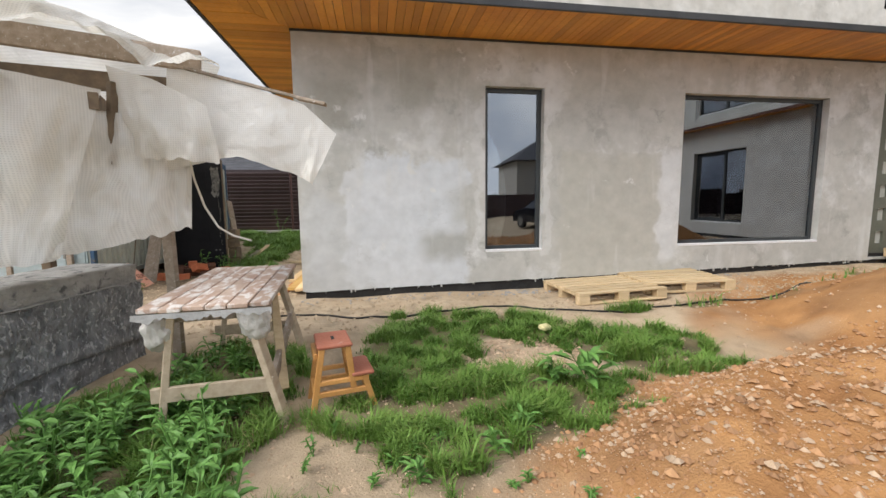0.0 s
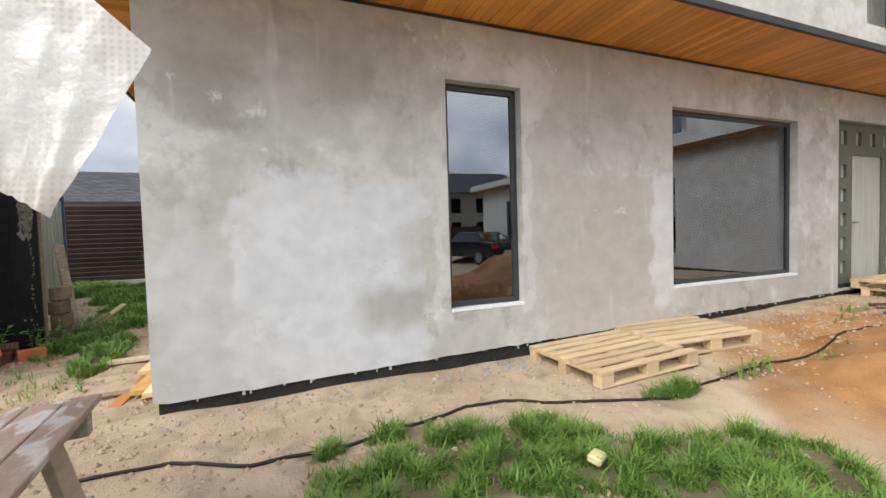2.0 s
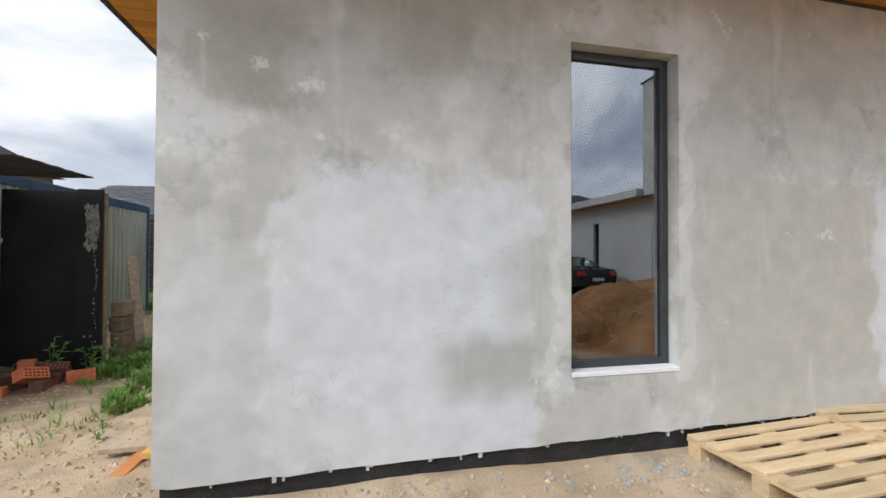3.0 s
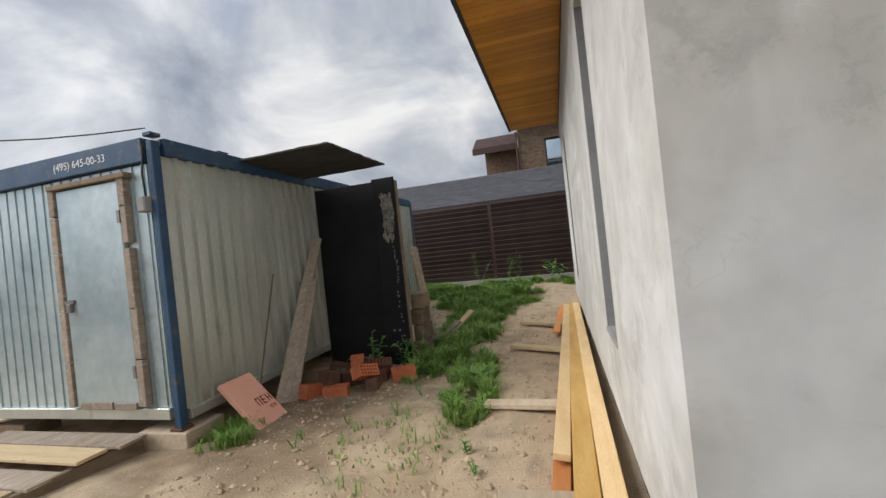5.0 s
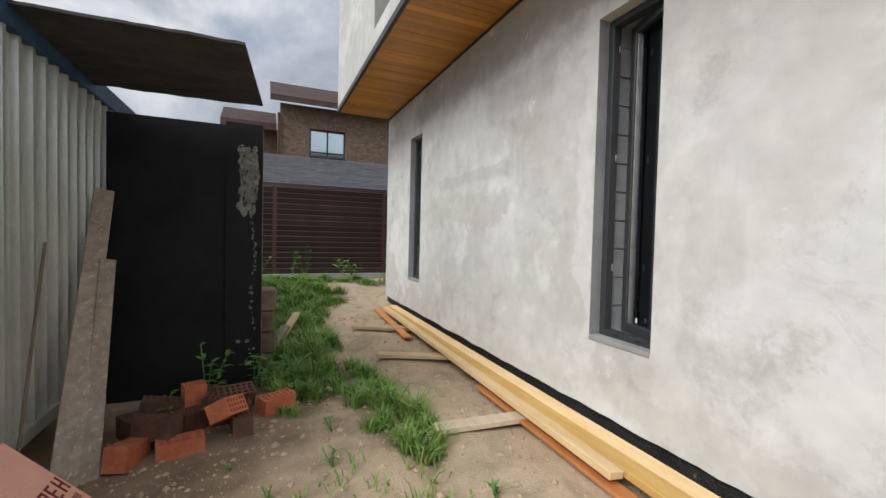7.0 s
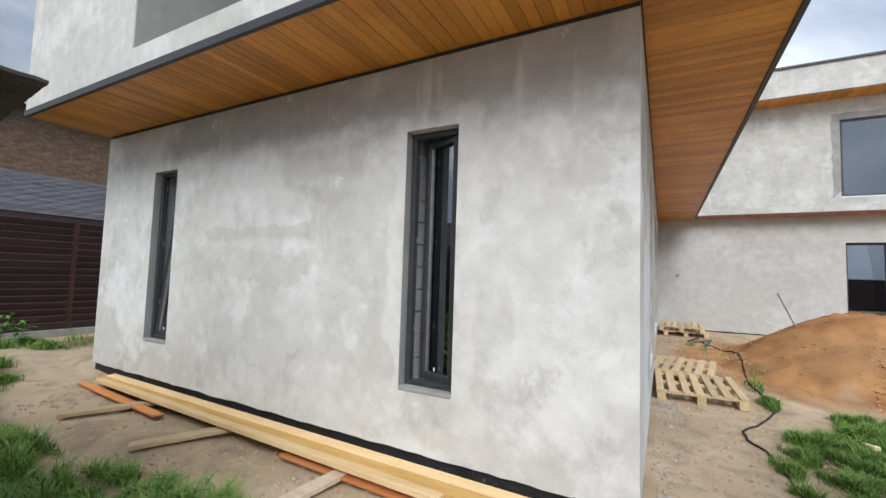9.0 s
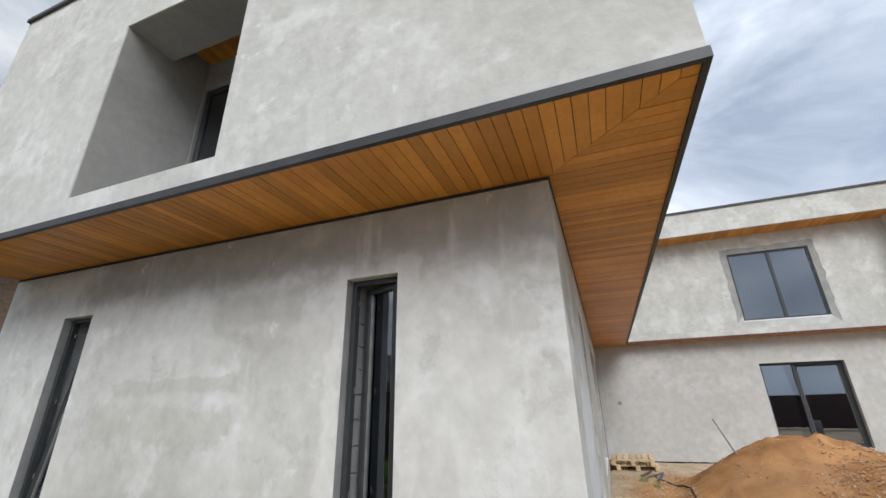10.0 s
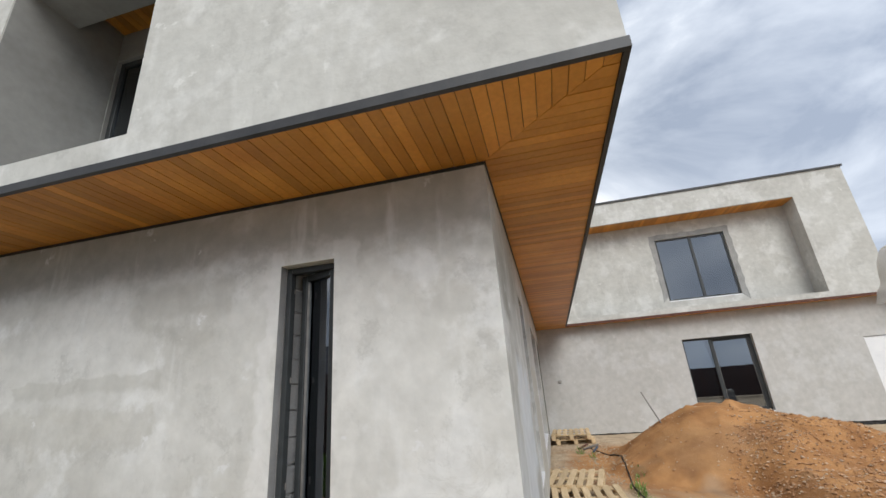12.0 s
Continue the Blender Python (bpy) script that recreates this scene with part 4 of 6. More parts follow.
GRASS = [(-2.85, 9.7, 0.36, 1.2, 1.7), (-2.8, 11.8, 0.5, 1.9, 1.7), (-2.2, 8.0, 0.24, 0.5, 1.2), (0.75, 2.65, 0.95, 0.55, 1.0), (0.15, 2.55, 0.4, 0.65, 1.0), (2.3, 3.25, 0.6, 0.45, 1.0), (-2.3, 8.1, 0.22, 0.5, 0.8), (0.3, 3.5, 0.62, 0.95, 1.0), (0.95, 4.1, 0.85, 0.42, 1.0), (1.9, 3.55, 0.95, 0.34, 0.9), (0.9, 2.75, 0.9, 0.32, 0.9), (2.4, 2.95, 0.5, 0.25, 0.7),
         (0.55, 4.62, 0.3, 0.12, 0.8), (0.05, 4.6, 0.16, 0.12, 0.8), (-1.4, 2.6, 0.9, 0.95, 1.0), (-0.6, 1.5, 0.45, 0.6, 0.6), (-0.25, 2.6, 0.3, 0.3, 0.6),
         (-1.2, 3.3, 0.6, 0.6, 0.8), (3.7, 4.35, 0.35, 0.16, 0.8), (2.75, 4.35, 0.3, 0.12, 0.8), (6.2, 4.75, 0.3, 0.1, 0.7), (7.0, 5.0, 0.4, 0.1, 0.7),
         (-2.75, 10.6, 0.5, 1.7, 1.0), (-2.9, 13.4, 1.1, 1.8, 1.0), (-2.35, 8.9, 0.28, 0.55, 0.8), (-2.9, 8.6, 0.2, 0.2, 0.7), (-4.0, 7.15, 0.25, 0.25, 0.8),
         (-1.6, 14.6, 0.9, 0.4, 0.8), (-5.5, 14.0, 2.0, 1.6, 1.0), (-3.2, 5.6, 0.6, 0.5, 0.05), (-2.6, 7.2, 0.5, 0.6, 0.05), (-3.0, 4.6, 0.5, 0.7, 0.05),
         (2.0, 14.4, 4.0, 0.7, 0.8), (-4.8, 4.2, 1.1, 1.6, 0.6), (4.6, 4.15, 0.25, 0.15, 0.5)]
BARE = [(1.1, 3.3, 0.42, 0.28), (-2.4, 9.8, 0.25, 0.3), (-0.62, 2.2, 0.3, 0.35)]


def damp(x, y):
    """How dark and damp the soil is: by the container, where feet go, and on the heap's flank."""
    n = 0.55 * noise.noise(Vector((x * 2, y * 2, 30))) + 0.3 * noise.noise(Vector((x * 6, y * 6, 31)))
    a = 0.85 - 0.85 * smooth(0.4, 1.2, math.hypot((x + 3.75) * 0.9, (y - 7.9) * 0.6) + n)
    b = 0.3 * (1 - smooth(0.3, 1.0, math.hypot(x - 4.7, (y - 3.0) * 0.8) + n))
    c = 0.35 * (1 - smooth(0.6, 1.6, math.hypot(x - 0.1, y - 1.9) + n))
    d = 0.5 * smooth(0.1, 0.5, n) * (1 - smooth(3.0, 9.0, abs(x)))
    return max(a, b, c, d)


def ground_mesh():
    near_x = np.arange(-7.5, 10.6, 0.07)
    near_y = np.arange(-1.5, 16.0, 0.07)
    far = np.array([0.2, 0.6, 1.4, 3, 6, 12, 25, 60, 150, 400, 1200, 3000])
    xs = np.concatenate([near_x[0] - far[::-1], near_x, near_x[-1] + far])
    ys = np.concatenate([near_y[0] - far[::-1], near_y, near_y[-1] + far])
    verts, soils, greens, damps = [], [], [], []
    for y in ys:
        for x in xs:
            inner = -8 < x < 11 and -2 < y < 17
            z = ground_z(x, y) if inner or (abs(x) < 60 and abs(y) < 60) else 0.1
            verts.append((x, y, z))
            soils.append(soil(x, y) if inner else 0.0)
            damps.append(damp(x, y) if inner else 0.0)
            greens.append(green(x, y) if inner else (0.8 if math.hypot(x, y) > 30 else 0.1))
    w = len(xs)
    faces = [(j * w + i, j * w + i + 1, (j + 1) * w + i + 1, (j + 1) * w + i) for j in range(len(ys) - 1) for i in range(w - 1)]
    me = bpy.data.meshes.new("ground")
    me.from_pydata(verts, [], faces)
    for key, vals in (("soil", soils), ("green", greens), ("damp", damps)):
        me.attributes.new(key, "FLOAT", "POINT").data.foreach_set("value", vals)
    me.polygons.foreach_set("use_smooth", [True] * len(me.polygons))
    return me


def ground_material():
    m = mat("trampled_sandy_soil", (0.43, 0.325, 0.215), (0.54, 0.43, 0.305), 1.4, 0.95, 0.8, fine=75, c3=(0.29, 0.235, 0.165), spots=0.48, spec=0.12, depth=0.012, soft=0.28)
    n, l = m.node_tree.nodes, m.node_tree.links
    hs = next(k for k in n if k.type == "HUE_SAT")
    src = hs.inputs["Color"].links[0].from_socket

    def blend(base, attr, ca, cb, scale, lo, hi):
        at, no, mx, mm = n.new("ShaderNodeAttribute"), n.new("ShaderNodeTexNoise"), n.new("ShaderNodeMix"), n.new("ShaderNodeMix")
        at.attribute_name = attr
        no.inputs["Scale"].default_value, no.inputs["Detail"].default_value = scale, 8
        co = n.new("ShaderNodeTexCoord")
        l.new(co.outputs["Object"], no.inputs["Vector"])
        mx.data_type = mm.data_type = "RGBA"
        mx.inputs["A"].default_value, mx.inputs["B"].default_value = (*ca, 1), (*cb, 1)
        rr = n.new("ShaderNodeMapRange")
        rr.inputs["From Min"].default_value, rr.inputs["From Max"].default_value = 0.35, 0.65
        l.new(no.outputs["Fac"], rr.inputs["Value"])
        l.new(rr.outputs["Result"], mx.inputs["Factor"])
        r = n.new("ShaderNodeMapRange")
        r.inputs["From Min"].default_value, r.inputs["From Max"].default_value = lo, hi
        l.new(at.outputs["Fac"], r.inputs["Value"])
        l.new(r.outputs["Result"], mm.inputs["Factor"])
        l.new(base, mm.inputs["A"])
        l.new(mx.outputs["Result"], mm.inputs["B"])
        return mm.outputs["Result"]

    c = blend(src, "soil", (0.30, 0.145, 0.06), (0.47, 0.25, 0.105), 2.2, 0.1, 0.8)
    c = blend(c, "green", (0.12, 0.10, 0.06), (0.20, 0.165, 0.09), 5.0, 0.2, 1.0)
    c = blend(c, "damp", (0.15, 0.105, 0.068), (0.26, 0.19, 0.125), 6.0, 0.1, 1.0)
    l.new(c, hs.inputs["Color"])
    return m


SOIL = ground_material()
ground = new("ground", ground_mesh())
ground.data.materials.append(SOIL)
tagged(ground, "trampled sandy ground with orange dug-out soil heaps", "ground", "", "structure")

# ---- things ----


# ---- container yard ----
def container():
    """Site cabin: ribbed zinc sides, blue frame, patched sheet door, on timber blocks."""
    x0, x1, y0, y1, z0, z1 = -6.7, -4.3, 7.04, 13.0, 0.30, 2.51
    ob = thing("site_container", pose(0, 0, 0), "ribbed zinc site container with blue frame on timber blocks", "container")
    bm = bmesh.new()
    ribs = []
    y = y0 + 0.1
    while y < y1 - 0.1:
        ribs += [(y, 0.0), (y + 0.092, 0.0), (y + 0.1, 0.034), (y + 0.128, 0.034), (y + 0.136, 0.0)]
        y += 0.14
    lo = [bm.verts.new((x1 - 0.03 + d, yy, z0 + 0.02)) for yy, d in ribs]
    hi = [bm.verts.new((x1 - 0.03 + d, yy, z1 - 0.1)) for yy, d in ribs]
    for k in range(len(ribs) - 1):
        bm.faces.new((lo[k], lo[k + 1], hi[k + 1], hi[k]))
    part("side_cladding", bm, ZINC, ob)
    part("body", box(x0 + 0.05, x1 - 0.05, y0 + 0.06, y1 - 0.02, z0, z1 - 0.03), ZINC, ob)
    part("bottom_flashing", box(x1 - 0.06, x1 + 0.012, y0 + 0.1, y1, z0 - 0.02, z0 + 0.06, None, 0.004), ZINC, ob, "dented zinc flashing along the foot")
    for a, b, c, d in ((x1 - 0.055, x1 + 0.005, y0, y0 + 0.075), (x1 - 0.09, x1 + 0.005, y1 - 0.1, y1), (x0, x0 + 0.09, y0, y0 + 0.1)):
        part("corner_post", box(a, b, c, d, z0 - 0.06, z1, None, 0.006), BLUE, ob)
    part("top_rail", box(x1 - 0.09, x1 + 0.02, y0 + 0.1, y1 - 0.1, z1 - 0.11, z1 + 0.03, None, 0.006), BLUE, ob)
    part("top_rail", box(x0, x1 - 0.09, y0 - 0.01, y0 + 0.08, z1 - 0.16, z1 + 0.03, None, 0.006), BLUE, ob, "blue top rail with painted number")
    part("roof_sheet", box(x0, x1 - 0.02, y0 + 0.08, y1, z1 - 0.02, z1 + 0.02), ZINC, ob)
    part("corner_casting", box(x1 - 0.06, x1 + 0.02, y0 - 0.015, y0 + 0.08, z1 + 0.03, z1 + 0.06, None, 0.005), BLUE, ob)
    part("corner_foot", box(x1 - 0.11, x1 + 0.01, y0 - 0.005, y0 + 0.11, z0 - 0.14, z0 - 0.06, None, 0.005), RUST, ob)
    # front: ribbed sheet, patched frame, door
    bm = bmesh.new()
    x = x0 + 0.1
    while x < x1 - 0.15:
        add_box(bm, x, x + 0.085, y0 + 0.03, y0 + 0.055, z0 + 0.1, z1 - 0.17, None)
        add_box(bm, x + 0.085, x + 0.115, y0 + 0.04, y0 + 0.055, z0 + 0.1, z1 - 0.17, None)
        x += 0.115
    part("front_cladding", bm, DOOR_ZINC, ob, "pale blue-grey ribbed front sheet")
    part("front_sill", box(x0 + 0.09, x1 - 0.09, y0 - 0.005, y0 + 0.05, z0 + 0.01, z0 + 0.1, None, 0.004), ZINC, ob)
    door = part("door", box(-5.36, -4.67, y0 - 0.015, y0 + 0.028, z0 + 0.12, 2.24, None, 0.006), DOOR_ZINC, ob, "dull zinc-clad cabin door")
    part("hinge", box(-4.69, -4.66, y0 - 0.03, y0 - 0.012, 1.9, 2.0), STEEL, door)
    part("hinge", box(-4.69, -4.66, y0 - 0.03, y0 - 0.012, 0.65, 0.75), STEEL, door)
    hasp = part("padlock", box(-5.33, -5.28, y0 - 0.05, y0 - 0.016, 1.22, 1.29, None, 0.006), STEEL, door, "steel padlock on hasp")
    part("hasp", box(-5.37, -5.26, y0 - 0.03, y0 - 0.016, 1.29, 1.32), STEEL, door)
    rnd = random.Random(3)
    z = z0 + 0.12
    while z < 2.2:
        h = rnd.uniform(0.3, 0.6)
        part("jamb_board", box(-4.655, -4.585 - 0.015 * (int(z * 10) % 2), y0 - 0.03, y0 + 0.028, z, min(z + h, 2.3), pose(0, 0, 0, 0, rnd.uniform(-0.3, 0.3), 0), 0.004), OLD_WOOD, ob)
        part("jamb_board", box(-5.44, -5.375, y0 - 0.03, y0 + 0.028, z, min(z + h, 2.3), None, 0.004), OLD_WOOD, ob)
        z += h + 0.01
    part("lintel_board", box(-5.42, -4.55, y0 - 0.05, y0 + 0.028, 2.25, 2.29, None, 0.004), DARK_WOOD, ob)
    part("threshold_board", box(-5.3, -4.95, y0 - 0.03, y0 + 0.03, z0 + 0.1, z0 + 0.16, None, 0.004), OLD_WOOD, ob)
    part("threshold_board", box(-4.93, -4.69, y0 - 0.03, y0 + 0.03, z0 + 0.1, z0 + 0.155, None, 0.004), OLD_WOOD, ob)
    jb = part("junction_box", box(-4.44, -4.355, y0 - 0.06, y0 + 0.03, 1.95, 2.07, None, 0.01), CONCRETE, ob, "weathered electrical junction box")
    part("conduit", tube([(-4.38, y0 - 0.02, 2.07), (-4.37, y0 - 0.04, 2.25), (-4.36, y0 - 0.02, 2.45)], 0.007), CABLE, jb)
    part("supply_wire", tube([(-4.33, y0 - 0.01, 2.6)] + [(-4.33 - 0.4 * k, y0 - 0.1 * k, 2.6 + 0.03 * k - 0.05 * math.sin(k * 0.6)) for k in range(1, 9)], 0.006), CABLE, ob)
    cu = bpy.data.curves.new("number_text", "FONT")
    cu.body, cu.size, cu.extrude = "(495) 645-00-33", 0.09, 0.001
    txt = bpy.data.objects.new("tmp_text", cu)
    scene.collection.objects.link(txt)
    me = bpy.data.meshes.new_from_object(txt.evaluated_get(bpy.context.evaluated_depsgraph_get()))
    bpy.data.objects.remove(txt)
    me.transform(pose(-5.36, y0 - 0.0125, z1 - 0.10, 90, 0, 0))
    me.materials.append(WHITE)
    number = new("painted_number", me)
    number.parent = ob
    tagged(number, "worn white stencilled phone number")
    for k, (a, b) in enumerate(((7.0, 7.4), (9.6, 9.9), (12.5, 12.8))):
        for j in range(2):
            part("support_block", box(x1 - 0.45 + 0.03 * j, x1 + 0.12 - 0.05 * j, a + 0.02 * j, b, -0.12 + 0.17 * j, 0.045 + 0.17 * j, None, 0.008), PALE_OLD if k == 0 else DARK_WOOD, ob)
    part("support_block", box(x0, x0 + 0.5, 7.1, 7.4, -0.1, 0.22, None, 0.008), DARK_WOOD, ob)
    # canopy boards nailed to the roof edge
    bm = bmesh.new()
    rows = []
    for j in range(23):
        v = j / 22
        rows.append([bm.verts.new((-4.278 + (1.02 + 0.09 * v) * i / 22, 7.93 - 0.035 * i / 22 + 1.09 * v, 2.49 - 0.03 * v + 0.008 * noise.noise(Vector((i * 0.22, j * 0.5, 3))) + 0.006 * noise.noise(Vector((i * 0.6, j * 0.9, 8))))) for i in range(23)])
    for r0, r1 in zip(rows, rows[1:]):
        for i in range(22):
            bm.faces.new((r0[i], r0[i + 1], r1[i + 1], r1[i]))
    for e in bmesh.ops.extrude_face_region(bm, geom=bm.faces[:])["geom"]:
        if isinstance(e, bmesh.types.BMVert):
            e.co.z += 0.016
    bmesh.ops.recalc_face_normals(bm, faces=bm.faces[:])
    part("canopy_board", bm, CANOPY, ob, "dark crinkled bitumen board jutting over the gap")
    return ob


container()


def screen_panel():
    """Black sheet standing across from the container, peeling at its outer edge."""
    ob = thing("black_panel", pose(0, 0, 0), "tall black membrane-covered panel with peeling grey edge", "panel")
    part("sheet", box(-4.26, -3.43, 9.2, 9.24, 0.05, 2.33, None, 0.004), BLACK_SHEET, ob)
    part("sheet", box(-3.45, -3.165, 9.175, 9.215, 0.05, 2.355, None, 0.004), BLACK_SHEET, ob)
    part("stud", box(-3.25, -3.16, 9.22, 9.30, 0.02, 2.32, None, 0.004), DARK_WOOD, ob)
    part("stud", box(-4.22, -4.13, 9.245, 9.32, 0.02, 2.3, None, 0.004), DARK_WOOD, ob)
    rnd = random.Random(9)
    bm = bmesh.new()
    # ragged torn flakes down the outer edge
    for k in range(210):
        t = rnd.random()
        z = 2.14 - 0.55 * t if rnd.random() < 0.66 else 1.6 - 1.0 * t
        w = 0.13 * rnd.random() if z > 1.6 else 0.025 * rnd.random()
        x = -3.205 - w - 0.015 * (1 + math.sin(z * 9))
        r = rnd.uniform(0.012, 0.03) if z > 1.6 else rnd.uniform(0.004, 0.009)
        ring = [bm.verts.new((x + r * (0.6 + 0.6 * rnd.random()) * math.cos(a), 9.173 - 0.004 * rnd.random(), z + 1.9 * r * (0.6 + 0.6 * rnd.random()) * math.sin(a))) for a in [i * math.pi / 3 for i in range(6)]]
        bm.faces.new(ring)
    for k in range(9):
        x, z, r = -3.26 + 0.06 * rnd.gauss(0, 1), 0.45 + 0.06 * rnd.gauss(0, 1), rnd.uniform(0.008, 0.02)
        bm.faces.new([bm.verts.new((x + r * math.cos(a), 9.172 - 0.003 * rnd.random(), z + r * math.sin(a))) for a in [i * math.pi / 2.5 for i in range(5)]])
    tagged(part("torn_paper", bm, PEELED, ob, "torn grey paper flakes"), kind="stuff")


screen_panel()


def plank(name, a, b, w, h, material, label, category="board", roll=0.0, group=""):
    return tagged(mesh_object(name, beam(a, b, w, h, 0.004, roll), material), label, category, group)


plank("leaning_plank", (-4.08, 7.92, 0.05), (-4.25, 9.13, 1.72), 0.12, 0.03, OLD_WOOD, "weathered plank leaning on the container", roll=15)
plank("leaning_plank", (-3.99, 7.98, 0.05), (-4.13, 8.78, 1.22), 0.09, 0.028, OLD_WOOD, "shorter weathered plank leaning on the container", roll=15)
plank("leaning_rod", (-4.2, 7.75, 0.1), (-4.26, 8.25, 1.35), 0.014, 0.014, DARK_WOOD, "thin stick leaning on the ribbed sheet", "stick")

# salmon foam board
foam = thing("foam_board", Matrix(((0.0, 0.70, 0.714, -4.2), (1.0, 0.0, 0.0, 7.345), (0.0, -0.714, 0.70, 0.475), (0, 0, 0, 1))), "salmon-pink insulation foam board leaning on blocks", "foam board")
part("board", box(0, 0.36, 0, 0.63, -0.05, 0, None, 0.006), FOAM, foam)
bm = bmesh.new()
for u in (0.17, 0.232, 0.294):
    add_box(bm, u, u + 0.011, 0.26, 0.345, 0.0005, 0.002)
    if u != 0.232:
        add_box(bm, u + 0.034, u + 0.045, 0.26, 0.345, 0.0005, 0.002)
for u, v in ((0.17, 0.26), (0.232, 0.26), (0.232, 0.297), (0.232, 0.334), (0.294, 0.297)):
    add_box(bm, u + 0.011, u + (0.034 if u != 0.232 else 0.04), v, v + 0.011, 0.0005, 0.002)
part("printed_mark", bm, INK, foam, "dark red printed mark")
bm = bmesh.new()
for u in (0.26, 0.285, 0.31):
    add_box(bm, u, u + 0.004, 0.375, 0.41, 0.0005, 0.002)
    add_box(bm, u + 0.012, u + 0.016, 0.375, 0.41, 0.0005, 0.002)
part("printed_line", bm, INK, foam)


def hollow_brick(m, material, label, laid=True):
    """A perforated clay brick with 18 square pits in its face."""
    ob = thing("hollow_brick", m, label, "brick", "bricks by the container")
    L, W, H = 0.25, 0.12, 0.138
    holes = [(0.018 + i * 0.038, 0.018 + i * 0.038 + 0.024, 0.016 + j * 0.034, 0.016 + j * 0.034 + 0.021) for i in range(6) for j in range(3)]
    bm = wall_mesh(0, L, 0, W, holes, H, lambda u, d, z: (u - L / 2, z - W / 2, H - d))
    part("body", bm, material, ob)
    # Dark sheet within the brick, standing in for the shade down its holes.
    part("hole_shade", box(-L / 2 + 0.01, L / 2 - 0.01, -W / 2 + 0.01, W / 2 - 0.01, 0.05, 0.052), PIT_SHADE, ob)
    return ob


gz = 0.05
first = hollow_brick(pose(-3.05, 8.6, 0.075, 4, 0, 30), CLAY, "orange-red hollow brick lying apart in the sand")
dark_first = hollow_brick(pose(-3.75, 8.35, gz, 0, 0, 30), CLAY_DARK, "soot-blackened hollow brick in a heap")
copy_thing(first, pose(-3.42, 8.36, gz + 0.17, 62, 14, 66))
copy_thing(first, pose(-3.60, 8.16, gz - 0.01, 0, 0, 12))
copy_thing(first, pose(-3.66, 8.62, gz + 0.17, 0, 90, 20))
copy_thing(first, pose(-3.86, 8.12, gz + 0.02, 0, 14, 75))
for x, y, z, a, b, c in ((-3.6, 8.42, 0.05, 5, 10, 60), (-3.35, 8.55, 0.02, 0, 0, 10), (-3.48, 8.62, 0.08, 12, 0, 80), (-3.28, 8.36, 0.0, 0, 8, 100), (-3.52, 8.72, 0.1, 0, 20, 30), (-3.9, 8.45, 0.04, 0, 5, 120), (-3.34, 8.68, 0.1, 25, 0, 15), (-3.8, 8.62, 0.08, 0, 12, 5), (-3.74, 8.26, 0.1, 10, 6, 150)):
    copy_thing(dark_first, pose(x, y, gz + z, a, b, c))

# wooden step deck before the container door
deck = thing("step_deck", pose(0, 0, 0), "rough brown board steps before the container door", "steps")
for k in range(4):
    part("deck_board", box(-6.2, -4.58 - 0.11 * k, 6.78 - 0.22 * k, 6.99 - 0.22 * k, 0.2 - 0.035 * k, 0.225 - 0.035 * k, pose(0, 0, 0, 0, 0.3 * (k % 2), 0), 0.004), RAW_WOOD if k % 2 else OLD_WOOD, deck)
part("stringer", beam((-4.65, 7.0, 0.13), (-4.98, 6.05, 0.04), 0.06, 0.13), DARK_WOOD, deck)
part("stringer", beam((-6.0, 7.0, 0.13), (-6.0, 6.05, 0.04), 0.06, 0.13), DARK_WOOD, deck)

# long boards stacked along the side wall, on sleepers
for x, z, y0, y1, w, tilt in ((-1.44, 0.207, 6.85, 11.9, 0.095, 6), (-1.335, 0.2, 6.25, 12.05, 0.12, 0), (-1.215, 0.213, 6.1, 12.0, 0.105, -5)):
    plank("long_board", (x, y0, z), (x + 0.16 - 0.3 * (x + 1.475), y1, z + 0.02), w, 0.045, NEW_WOOD if w > 0.11 else PALE_WOOD, "fresh yellow planed board in a stack along the wall", roll=tilt, group="boards along the wall")
plank("long_board", (-1.475, 5.95, 0.135), (-1.40, 8.4, 0.14), 0.1, 0.025, RED_WOOD, "orange treated board under the yellow stack", group="boards along the wall")
plank("long_board", (-1.47, 10.2, 0.15), (-1.36, 12.2, 0.165), 0.1, 0.025, RED_WOOD, "orange treated board under the yellow stack", group="boards along the wall")
for x0, y0, x1, y1 in ((-2.05, 7.86, -1.2, 7.71), (-2.0, 9.63, -1.2, 9.2), (-2.0, 11.03, -1.15, 10.6), (-1.75, 6.5, -1.2, 6.55)):
    plank("sleeper_board", (x0, y0, ground_z(x0, y0) + 0.065), (x1, y1, 0.155), 0.12, 0.04, PALE_OLD if y0 < 9 else RAW_WOOD, "short weathered bearer board laid on sand", group="bearers under the boards")
plank("scrap_board", (-3.05, 10.2, 0.1), (-2.75, 10.9, 0.40), 0.09, 0.03, RAW_WOOD, "pale scrap board in the grass")
plank("scrap_board", (-3.1, 10.0, 0.15), (-2.9, 10.6, 0.3), 0.1, 0.03, OLD_WOOD, "weathered scrap board in the grass")
for k in range(4):
    tagged(mesh_object("crate_block", box(-3.22, -3.06, 9.45, 9.75, 0.1 + 0.2 * k, 0.29 + 0.2 * k, pose(0.02 * (k % 2), 0, 0), 0.01), DARK_WOOD), "stacked brown timber block behind the panel", "block", "timber blocks")
plank("lean_sheet", (-3.25, 10.35, 0.1), (-3.5, 10.6, 1.5), 0.25, 0.03, OLD_WOOD, "weathered board leaning behind the panel", roll=40)


